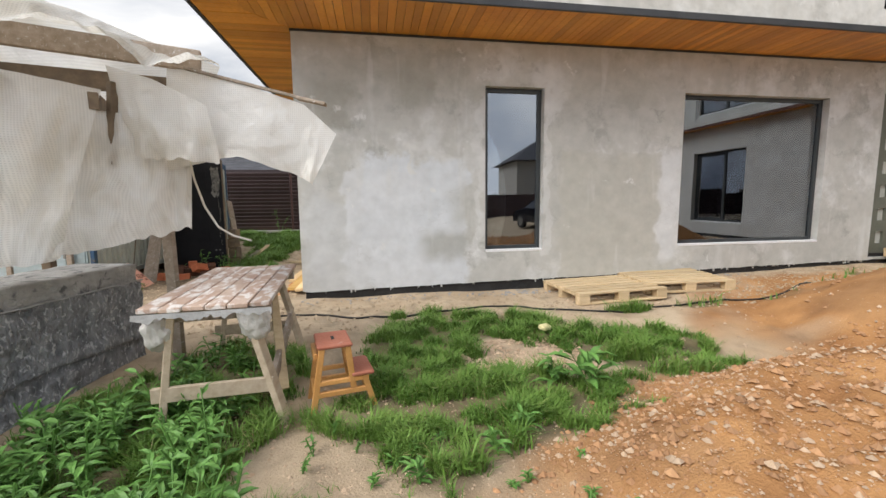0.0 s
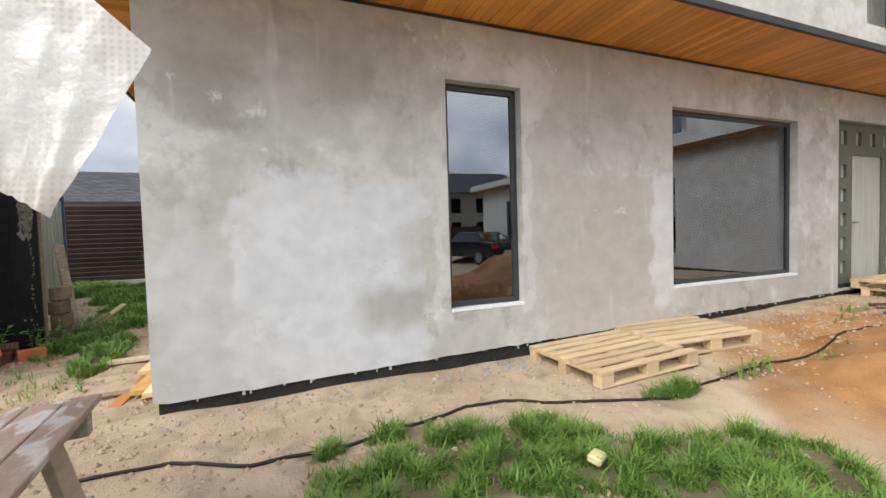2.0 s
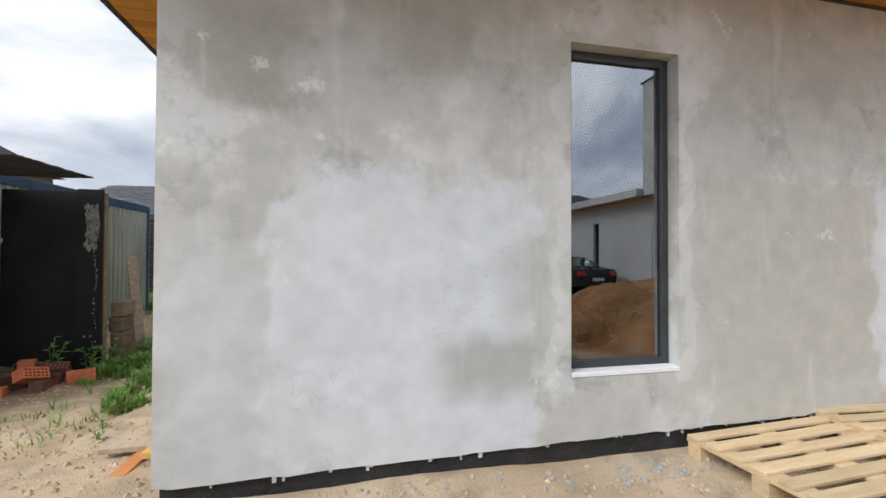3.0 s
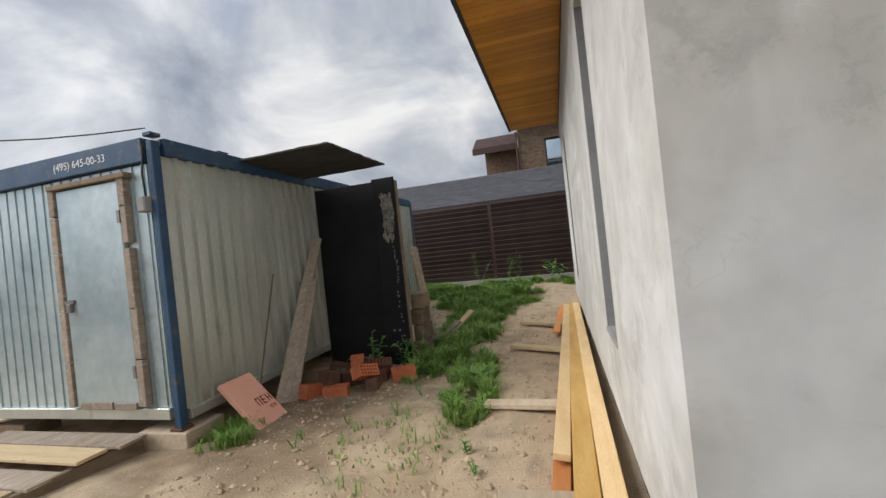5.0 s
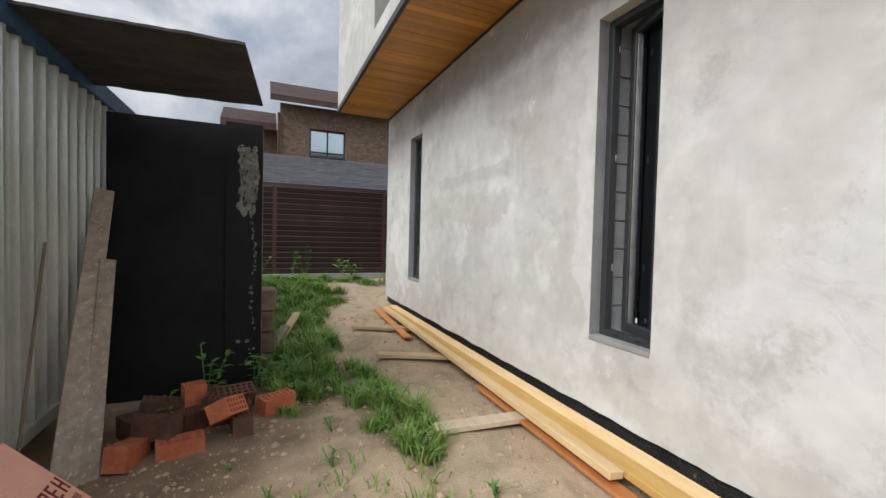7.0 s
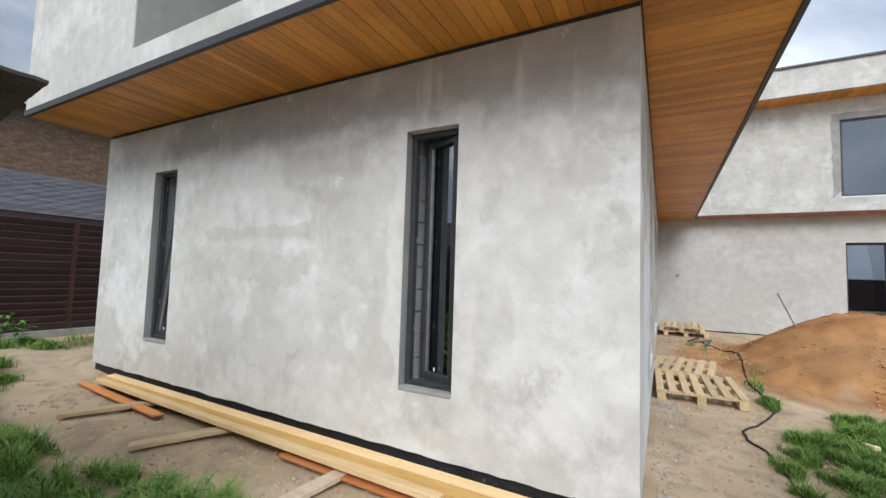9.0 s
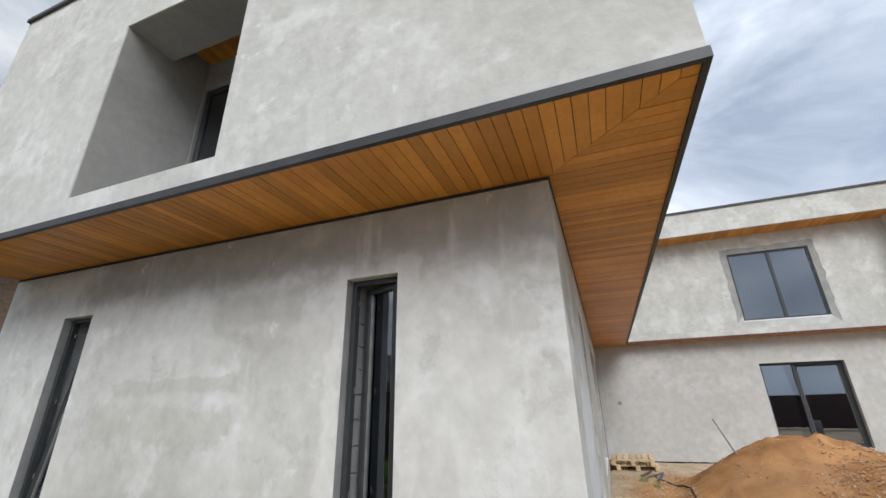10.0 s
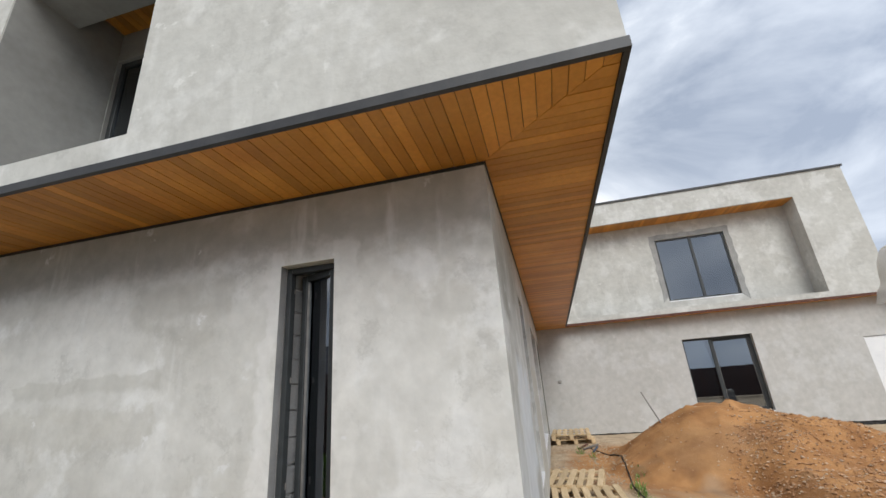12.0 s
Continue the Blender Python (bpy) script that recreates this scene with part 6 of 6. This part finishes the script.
def film_shelter():
    """A lean-to of rough timber hung with torn white film."""
    ob = thing("film_shelter", pose(0, 0, 0), "rough timber shelter hung with torn milky polythene film", "shelter")
    for k, (top, low, seed) in enumerate(((((-1.34, 3.25, 1.98), (-1.75, 3.08, 2.02), (-2.1, 2.95, 2.05)), ((-1.38, 3.22, 1.27), (-1.7, 3.02, 1.2), (-2.25, 2.86, 1.08)), 1.0),
                                          (((-1.72, 2.98, 2.12), (-2.3, 2.72, 2.2), (-2.8, 2.5, 2.1)), ((-1.98, 2.9, 1.12), (-2.35, 2.68, 1.05), (-2.75, 2.45, 1.0)), 2.3),
                                          (((-2.35, 2.62, 2.1), (-3.0, 2.35, 2.15), (-3.7, 2.1, 2.1)), ((-2.5, 2.5, 1.02), (-3.0, 2.3, 0.95), (-3.7, 2.05, 0.95)), 5.1))):
        part("curtain", drape(top, low, 90, 40, 0.12, 0, seed, 4.6 + k), FILM, ob, "dirty white film curtain with hanging folds", True)
    part("roof_film", drape([(-1.2, 3.45, 2.42), (-2.0, 3.0, 2.62), (-3.6, 2.2, 3.0)], [(-1.15, 3.0, 2.28), (-1.9, 2.55, 2.36), (-3.6, 1.7, 2.45)], 110, 34, 0.085, 0, 3.0, 9), FILM, ob, "white film bundled over the shelter roof", True)
    part("roof_film", drape([(-1.2, 3.45, 2.42), (-2.0, 3.0, 2.62), (-3.6, 2.2, 3.0)], [(-1.45, 3.75, 2.1), (-2.3, 3.9, 2.2), (-3.6, 3.9, 2.3)], 30, 18, 0.05, 0, 6.0, 5), FILM, ob, "white film over the shelter roof", True)
    part("flap", drape([(-1.42, 3.15, 2.36), (-1.0, 3.06, 2.22), (-0.56, 2.99, 2.07), (-0.36, 2.95, 1.88)], [(-1.5, 3.2, 1.66), (-1.0, 3.04, 1.74), (-0.62, 2.97, 1.62), (-0.52, 2.94, 1.56)], 90, 34, 0.022, 0.0, 8.0, 4, 0.012), FILM, ob, "torn film flap reaching past the shelter", True)
    part("flap", drape([(-1.75, 3.1, 2.3), (-1.45, 3.0, 2.2), (-1.15, 3.0, 2.05)], [(-1.7, 3.15, 1.75), (-1.45, 3.02, 1.72), (-1.1, 3.0, 1.7)], 30, 18, 0.05, 0, 12.0, 6), FILM, ob, "torn film flap under the roof edge", True)
    part("rafter", beam((-1.22, 3.16, 2.36), (-3.4, 2.7, 2.48), 0.05, 0.13), OLD_WOOD, ob)
    part("rafter", beam((-1.5, 3.35, 2.24), (-3.4, 3.1, 2.3), 0.05, 0.12), DARK_WOOD, ob)
    part("rafter", beam((-2.1, 2.7, 2.12), (-2.9, 4.0, 2.3), 0.05, 0.1), DARK_WOOD, ob)
    part("rafter", beam((-1.75, 2.95, 2.05), (-2.2, 3.85, 2.2), 0.05, 0.1), DARK_WOOD, ob)
    part("lath", beam((-1.3, 3.1, 2.3), (-0.46, 2.98, 2.08), 0.03, 0.02), OLD_WOOD, ob)
    part("lath", beam((-0.6, 3.0, 2.11), (-0.42, 2.97, 2.07), 0.06, 0.02), OLD_WOOD, ob)
    part("post", beam((-1.72, 3.66, 0.03), (-1.72, 3.62, 2.22), 0.07, 0.07), OLD_WOOD, ob)
    part("post", beam((-2.75, 3.95, 0.03), (-2.8, 3.95, 2.3), 0.07, 0.07), DARK_WOOD, ob)
    part("post", beam((-1.78, 3.12, 1.66), (-1.72, 3.1, 2.2), 0.05, 0.04), DARK_WOOD, ob)
    part("post", beam((-3.4, 2.7, 0.05), (-3.4, 2.7, 2.5), 0.08, 0.08), OLD_WOOD, ob)
    part("twine", tube([(-1.32, 3.1, 1.8), (-1.3, 3.12, 1.6), (-1.26, 3.15, 1.42), (-1.18, 3.14, 1.28), (-1.1, 3.16, 1.22), (-0.98, 3.16, 1.18)], 0.007), FILM, ob, "frayed hanging twine")


film_shelter()

# cable across the yard, rod in the heap, odds and ends
pts = [(-1.25, 4.85), (-0.8, 4.86), (-0.35, 4.62), (0.05, 4.62), (0.5, 4.66), (0.85, 4.7), (1.12, 4.8), (1.45, 4.79), (1.7, 4.65), (2.0, 4.5), (2.6, 4.27), (3.2, 4.33), (3.9, 4.38), (4.6, 4.32), (5.2, 4.3), (5.95, 4.24), (6.6, 4.45), (7.3, 4.7), (8.0, 4.72)]
fine = []
for (ax, ay), (bx, by) in zip(pts, pts[1:]):
    for k in range(6):
        x, y = ax + (bx - ax) * k / 6, ay + (by - ay) * k / 6 + 0.012 * noise1(ax + k, 1.3)
        fine.append((x, y, ground_z(x, y) + 0.012))
tagged(mesh_object("power_cable", tube(fine, 0.011, 7), CABLE, smooth=True), "black rubber cable lying across the sand", "cable")
tagged(mesh_object("steel_rod", tube([(5.7, 3.25, 0.6), (6.0, 3.6, 1.56)], 0.014), STEEL), "rusty steel rod stuck in the sand heap", "rod")
for k, (a, b) in enumerate((((7.2, 4.9), (8.0, 4.5)), ((7.3, 5.0), (8.1, 4.75)), ((6.9, 4.7), (7.6, 4.55)))):
    tagged(mesh_object("offcut_pipe", tube([(*a, ground_z(*a) + 0.03), (*b, ground_z(*b) + 0.03)], 0.022), (STEEL, RUST, BLUE)[k]), "thin pipe offcut lying on the sand", "pipe", "pipe offcuts")
bm = box(-0.06, 0.06, -0.04, 0.04, 0, 0.05, None, 0.012)
tagged(mesh_object("foam_scrap", bm, mat("yellowed_foam", (0.65, 0.58, 0.28), (0.75, 0.68, 0.4), 9, 0.8, 0.3)), "yellowed foam scrap in the grass", "scrap").matrix_world = pose(1.47, 3.8, ground_z(1.47, 3.8) + 0.05, 10, 5, 30)
sock = tagged(mesh_object("wall_socket", box(XI - 0.03, XI, 5.1, 5.2, 1.88, 1.96, None, 0.006), CONCRETE), "grey double socket box on the wing wall", "socket")


# ---- plants ----
def leaf_material(name, a, b):
    m = mat(name, a, b, 2.5, 0.55, 0.0, fine=30, vary="island", spec=0.3)
    return m


BLADE = leaf_material("grass_blades", (0.085, 0.18, 0.025), (0.17, 0.28, 0.055))
BLADE_PALE = leaf_material("pale_grass_blades", (0.13, 0.25, 0.045), (0.23, 0.36, 0.085))
STRAW = leaf_material("dry_grass", (0.30, 0.25, 0.10), (0.40, 0.34, 0.17))
LEAF = mat("weed_leaves", (0.075, 0.18, 0.035), (0.14, 0.28, 0.065), 2.5, 0.5, 0.0, fine=30, vary="object", spec=0.3)


def blades(name, count, area, seed, low, high, label, material, wide=0.004):
    """Curved grass blades where grass grows, in one mesh."""
    rs = np.random.RandomState(seed)
    x0, x1, y0, y1 = area
    verts, faces = [], []
    made = tries = 0
    while made < count and tries < count * 14:
        tries += 1
        x, y = rs.uniform(x0, x1), rs.uniform(y0, y1)
        if x > XW - 0.05 and y > YF - 0.05 and y < YB:
            continue
        g = green(x, y)
        g *= smooth(-0.2, 0.32, noise.noise(Vector((x * 5.5, y * 5.5, 50))) + 0.3 * noise.noise(Vector((x * 13, y * 13, 51))))
        if rs.rand() > g:
            continue
        z = ground_z(x, y) - 0.01
        tuft = 0.55 + 0.9 * max(0, 0.5 + noise.noise(Vector((x * 2.2, y * 2.2, 60))))
        h = rs.uniform(low, high) * (0.45 + 0.55 * g) * tuft
        a, lean = rs.uniform(0, 6.283), rs.uniform(0.2, 1.3) * h
        dx, dy = math.cos(a), math.sin(a)
        w = wide * rs.uniform(0.7, 1.5)
        px, py = -dy * w, dx * w
        k = len(verts)
        verts += [(x - px, y - py, z), (x + px, y + py, z),
                  (x + dx * lean * 0.3 - px * 0.8, y + dy * lean * 0.3 - py * 0.8, z + h * 0.6), (x + dx * lean * 0.3 + px * 0.8, y + dy * lean * 0.3 + py * 0.8, z + h * 0.6),
                  (x + dx * lean, y + dy * lean, z + h * rs.uniform(0.8, 1.0))]
        faces += [(k, k + 1, k + 3, k + 2), (k + 2, k + 3, k + 4)]
        made += 1
    me = bpy.data.meshes.new(name)
    me.from_pydata(verts, [], faces)
    me.materials.append(material)
    return tagged(new(name, me), label, "grass", "", "stuff")


blades("grass_yard", 62000, (-2.4, 3.2, 0.8, 5.0), 1, 0.045, 0.16, "green grass tufts on the sandy yard", BLADE, 0.0032)
blades("grass_side", 50000, (-5.5, -0.9, 6.0, 15.2), 2, 0.07, 0.2, "tall green grass along the fence passage", BLADE_PALE, 0.0045)
blades("grass_far", 9000, (-7.5, 10.0, 3.2, 15.2), 3, 0.06, 0.2, "scattered green grass round the plot", BLADE, 0.006)
blades("dry_grass", 3500, (-4.5, 3.0, 1.0, 9.5), 4, 0.05, 0.13, "sparse dry straw among the grass", STRAW, 0.003)


def leaf_mesh():
    """A pointed leaf one unit long, folded along its rib and drooping at the tip."""
    bm = bmesh.new()
    v = [bm.verts.new(q) for q in ((0, 0, 0), (0.3, 0.15, 0.05), (0.65, 0.13, 0.02), (1, 0, -0.22), (0.65, -0.13, 0.02), (0.3, -0.15, 0.05), (0.32, 0, -0.01), (0.66, 0, -0.05))]
    for q in ((0, 6, 1), (1, 6, 7, 2), (2, 7, 3), (0, 5, 6), (5, 4, 7, 6), (4, 3, 7)):
        bm.faces.new([v[k] for k in q])
    me = bpy.data.meshes.new("leaf")
    bm.to_mesh(me)
    bm.free()
    me.materials.append(LEAF)
    return me


LEAF_MESH = leaf_mesh()


def weed(name, x, y, height, leaves, size, seed, label, z=None):
    """A leafy weed: stems with pointed leaves, each a piece of its own."""
    rnd = random.Random(seed)
    z = ground_z(x, y) - 0.01 if z is None else z
    ob = thing(name, pose(x, y, z), label, "plant", "weeds")
    for s in range(max(2, leaves // 9)):
        a = rnd.uniform(0, 6.28)
        tip = Vector((math.cos(a), math.sin(a), 0)) * height * rnd.uniform(0.1, 0.45) + Vector((0, 0, height * rnd.uniform(0.7, 1.0)))
        part("stem", tube([(0, 0, 0), tip * 0.5 + Vector((0, 0, height * 0.06)), tip], 0.004, 5), LEAF, ob)
        for k in range(9):
            t = 0.2 + 0.8 * (k + rnd.random()) / 9
            lf = new("leaf", LEAF_MESH)
            lf.parent = ob
            L = size * rnd.uniform(0.6, 1.2)
            lf.matrix_basis = Matrix.Translation(tip * t) @ Euler((rnd.uniform(-0.3, 0.3), -rnd.uniform(-0.1, 0.7), rnd.uniform(0, 6.28))).to_matrix().to_4x4() @ Matrix.Diagonal((L, L, L, 1))


rw = random.Random(77)
for k in range(46):
    x, y = rw.uniform(-2.05, -0.95), rw.uniform(1.6, 2.75)
    weed("broadleaf_weed", x, y, rw.uniform(0.2, 0.42), rw.choice((27, 36)), rw.uniform(0.07, 0.12), k, "lush broad-leaved green weed beside the membrane stack")
for k in range(34):
    weed("broadleaf_weed", rw.uniform(-1.9, -0.75), rw.uniform(0.95, 1.9), rw.uniform(0.22, 0.45), rw.choice((27, 36)), rw.uniform(0.06, 0.11), 300 + k, "lush broad-leaved green weed beside the membrane stack")
for k in range(16):
    weed("broadleaf_weed", rw.uniform(-1.7, -0.75), rw.uniform(2.8, 3.9), rw.uniform(0.12, 0.3), 18, rw.uniform(0.07, 0.11), 100 + k, "small green weed under the workbench")
for k in range(26):
    weed("small_weed", rw.uniform(-0.7, 1.0), rw.uniform(1.1, 2.5), rw.uniform(0.05, 0.13), 18, rw.uniform(0.025, 0.05), 500 + k, "tiny green weed on the trodden soil")
for k in range(24):
    weed("small_weed", rw.uniform(-4.0, -1.9), rw.uniform(5.8, 9.2), rw.uniform(0.05, 0.14), 18, rw.uniform(0.025, 0.055), 600 + k, "tiny green weed in the side passage")
for x, y, h, s in ((1.35, 2.72, 0.34, 0.2), (0.5, 2.15, 0.2, 0.1), (0.7, 2.3, 0.15, 0.09), (0.05, 2.0, 0.14, 0.08), (1.1, 2.8, 0.22, 0.14), (-3.55, 8.95, 0.5, 0.11), (-3.2, 9.0, 0.35, 0.1), (-3.05, 9.1, 0.4, 0.1), (-2.9, 9.2, 0.3, 0.1), (-2.2, 8.35, 0.28, 0.08), (-2.35, 8.55, 0.3, 0.08), (-1.5, 14.7, 0.6, 0.16), (-1.3, 14.5, 0.45, 0.16), (-3.3, 14.8, 0.9, 0.12), (-2.3, 14.8, 0.8, 0.1), (-2.6, 14.9, 0.7, 0.1), (-3.8, 8.6, 0.25, 0.08)):
    weed("broadleaf_weed", x, y, h, 27, s, int(x * 100 + y * 10), "leafy green weed growing in the sand")


# ---- stones ----
def stones(name, count, area, seed, low, high, need, label, material):
    """Small stones half sunk in the soil, in one mesh."""
    rs = np.random.RandomState(seed)
    verts, faces = [], []
    base = [(1, 0, 0), (0.3, 0.9, 0), (-0.8, 0.6, 0), (-0.8, -0.6, 0), (0.3, -0.9, 0), (0.1, 0, 0.75), (0, 0, -0.5)]
    for _ in range(count):
        x, y = rs.uniform(area[0], area[1]), rs.uniform(area[2], area[3])
        if rs.rand() > need(x, y) or (x > XW - 0.03 and y > YF - 0.03 and y < YB):
            continue
        r = low + (high - low) * rs.rand() ** 6
        z, a = ground_z(x, y) + r * 0.15, rs.uniform(0, 6.28)
        k, ca, sa = len(verts), math.cos(a), math.sin(a)
        for bx, by, bz in base:
            bx, by, bz = bx * rs.uniform(0.7, 1.3), by * rs.uniform(0.6, 1.1), bz * rs.uniform(0.6, 1.2)
            verts.append((x + r * (bx * ca - by * sa), y + r * (bx * sa + by * ca), z + r * bz))
        for i in range(5):
            faces += [(k + i, k + (i + 1) % 5, k + 5), (k + (i + 1) % 5, k + i, k + 6)]
    me = bpy.data.meshes.new(name)
    me.from_pydata(verts, [], faces)
    me.materials.append(material)
    return tagged(new(name, me), label, "stones", "", "stuff")


def bank(x, y):
    """How stony the dug-out soil is: the gravel bank fully, the sand heap hardly."""
    return 0.07 + 0.93 * smooth(1.35, 1.1, math.hypot((x - MOUND[0]) / 2.35, (y - MOUND[1]) / 1.75))


STONE = mat("pale_gravel", (0.38, 0.26, 0.165), (0.54, 0.41, 0.29), 6, 0.9, 0.3, vary="island")
CLOD = mat("orange_clods", (0.30, 0.155, 0.075), (0.46, 0.265, 0.135), 6, 0.95, 0.4, vary="island")
stones("gravel_mound", 14000, (0.2, 6.2, -1.0, 3.2), 11, 0.004, 0.03, lambda x, y: 0.9 * smooth(0.2, 0.7, soil(x, y)) * bank(x, y), "pale pebbles in the orange gravel mound", STONE)
stones("clods_mound", 60000, (0.2, 8.5, -1.0, 4.5), 12, 0.006, 0.034, lambda x, y: 0.8 * smooth(0.2, 0.8, soil(x, y)) * bank(x, y), "orange soil clods on the heaps", CLOD)
stones("gravel_patch", 2500, (0.55, 1.65, 2.95, 3.7), 13, 0.006, 0.03, lambda x, y: 0.8, "pale grey gravel patch within the grass", STONE)
stones("gravel_path", 16000, (-4.2, 9.5, 1.0, 12.5), 14, 0.004, 0.026, lambda x, y: 0.5, "scattered small stones on the sand", STONE)
stones("gravel_foreground", 9000, (-1.2, 2.2, 0.6, 3.0), 16, 0.003, 0.014, lambda x, y: 0.8, "fine grit on the trodden soil", STONE)
stones("grit_side", 9000, (-4.2, -1.3, 4.5, 10.5), 17, 0.003, 0.014, lambda x, y: 0.7, "fine grit on the side passage", STONE)
SAND = mat("sand_clods", (0.36, 0.27, 0.175), (0.47, 0.37, 0.255), 6, 0.95, 0.3, vary="island")
stones("clods_path", 12000, (-4.0, 9.0, 4.2, 5.64), 18, 0.005, 0.03, lambda x, y: 0.7, "crumbly sand clods along the house", SAND)
stones("clods_side", 9000, (-4.0, -1.2, 5.0, 12.0), 19, 0.005, 0.032, lambda x, y: 0.7, "crumbly sand clods in the side passage", SAND)
stones("plaster_crumbs", 2600, (-1.1, 5.5, 5.35, 5.64), 15, 0.005, 0.03, lambda x, y: 0.25 + 0.75 * math.exp(-((x - 2.0) / 0.35) ** 2), "fallen grey plaster crumbs along the wall foot", CONCRETE)


# ---- across the yard, mirrored in the windows ----
def block_house():
    h = thing("unfinished_house", pose(20.5, -28, 0, 0, 0, 4), "two-storey pale block house with dark roof across the road", "house")
    holes = [(x, x + 1.1, z, z + 1.5) for x in (-4.5, -1.8, 1.2, 3.6) for z in (1.0, 3.4)]
    part("wall", wall_mesh(-6, 6, 0, 5.4, holes, 0.4, lambda u, d, z: (u, -d, z)), FAR_BLOCK, h)
    part("side_wall", box(-6.4, -6.0, -8, 0, 0, 5.4), FAR_BLOCK, h)
    part("side_wall", box(6.0, 6.4, -8, 0, 0, 5.4), FAR_BLOCK, h)
    part("dark_inside", box(-5.9, 5.9, -7, -0.6, 0, 5.3), INK_DARK, h)
    bm = bmesh.new()
    b = [bm.verts.new(p) for p in ((-7, 0.8, 5.4), (7, 0.8, 5.4), (7, -8.8, 5.4), (-7, -8.8, 5.4))]
    r0, r1 = bm.verts.new((-3, -4, 8.0)), bm.verts.new((3, -4, 8.0))
    for q in ((b[0], b[1], r1, r0), (b[2], b[3], r0, r1), (b[1], b[2], r1), (b[3], b[0], r0), b[::-1]):
        bm.faces.new(q)
    part("roof", bm, SHINGLE, h)


INK_DARK = mat("dark_interior", (0.012, 0.012, 0.012), (0.02, 0.02, 0.02), 2, 0.9, 0.0)
block_house()


def car(m):
    """A dark saloon car seen mostly from behind."""
    ob = thing("parked_car", m, "dark parked saloon car on the bare yard", "car")
    prof = [(-2.3, 0.35), (-2.35, 0.75), (-2.25, 0.98), (-1.5, 1.05), (-0.85, 1.42), (0.45, 1.45), (1.15, 1.02), (2.2, 0.85), (2.4, 0.6), (2.35, 0.32)]
    bm = bmesh.new()
    rings = []
    for y, inset in ((-0.9, 0.12), (-0.84, 0.02), (0.84, 0.02), (0.9, 0.12)):
        rings.append([bm.verts.new((x * (1 - inset * 0.15), y * (0.78 if z > 1.1 else 1.0), z - (inset * 0.2 if z > 0.5 else 0))) for x, z in prof])
    for a, b in zip(rings, rings[1:]):
        for k in range(len(prof)):
            q = (k + 1) % len(prof)
            bm.faces.new((a[k], a[q], b[q], b[k]))
    bm.faces.new(rings[0][::-1])
    bm.faces.new(rings[-1])
    bmesh.ops.recalc_face_normals(bm, faces=bm.faces[:])
    part("body", bm, CAR_PAINT, ob)
    part("rear_window", box(-0.02, 0.02, -0.58, 0.58, 0, 0.62, pose(-1.46, 0, 1.06, 0, 60, 0)), GLASS_SKY, ob)
    for s in (-1, 1):
        part("tail_lamp", box(-2.36, -2.2, s * 0.72 - 0.16, s * 0.72 + 0.16, 0.74, 0.9, None, 0.02), RED_LAMP, ob, "red tail lamp")
        part("side_window", box(-0.8, 0.7, s * 0.72 - 0.02, s * 0.72 + 0.02, 1.1, 1.36), GLASS_SKY, ob)
        for x in (-1.4, 1.45):
            w = part("wheel", tube([(x, s * 0.72, 0.33), (x, s * 0.92, 0.33)], 0.33, 20), TYRE, ob)
            part("rim", tube([(x, s * 0.9, 0.33), (x, s * 0.925, 0.33)], 0.22, 16), STEEL, w)
    part("number_plate", box(-2.38, -2.36, -0.26, 0.26, 0.55, 0.66), WHITE, ob)


car(pose(8.45, -7.6, 0.05, 0, 0, 262))


def far_fence():
    ob = thing("board_fence", pose(0, -19, 0), "dark brown board fence along the road", "fence")
    for k in range(16):
        part("panel", box(-16 + 2.5 * k, -13.55 + 2.5 * k, 0, 0.04, 0.1, 1.9), FENCE, ob)
        part("post", box(-13.55 + 2.5 * k, -13.47 + 2.5 * k, -0.02, 0.06, 0, 2.0), FENCE_POST, ob)


far_fence()


def added_west_fence():
    # Added out of view, only to darken what the wing window mirrors.
    ob = thing("board_fence", pose(-15, -24, 0, 0, 0, 90), "added dark board fence, out of view, darkening the wing window's reflection", "fence")
    for k in range(16):
        part("panel", box(2.5 * k, 2.42 + 2.5 * k, 0, 0.04, 0.1, 2.3), FENCE, ob)
        part("post", box(2.42 + 2.5 * k, 2.5 + 2.5 * k, -0.02, 0.06, 0, 2.4), FENCE_POST, ob)


added_west_fence()

sawhorse = thing("red_sawhorse", pose(5.75, 6.45, ZI, 0, 0, 8), "small red trestle with white legs inside the room", "trestle")
part("crossbar", box(-0.22, 0.22, -0.04, 0.04, 0.34, 0.44, None, 0.006), STOOL_RED, sawhorse)
for sx in (-0.24, 0.24):
    part("leg", beam((sx, -0.1, 0), (sx, 0, 0.5), 0.025, 0.025), WHITE, sawhorse)
    part("leg", beam((sx, 0.1, 0), (sx, 0, 0.5), 0.025, 0.025), WHITE, sawhorse)
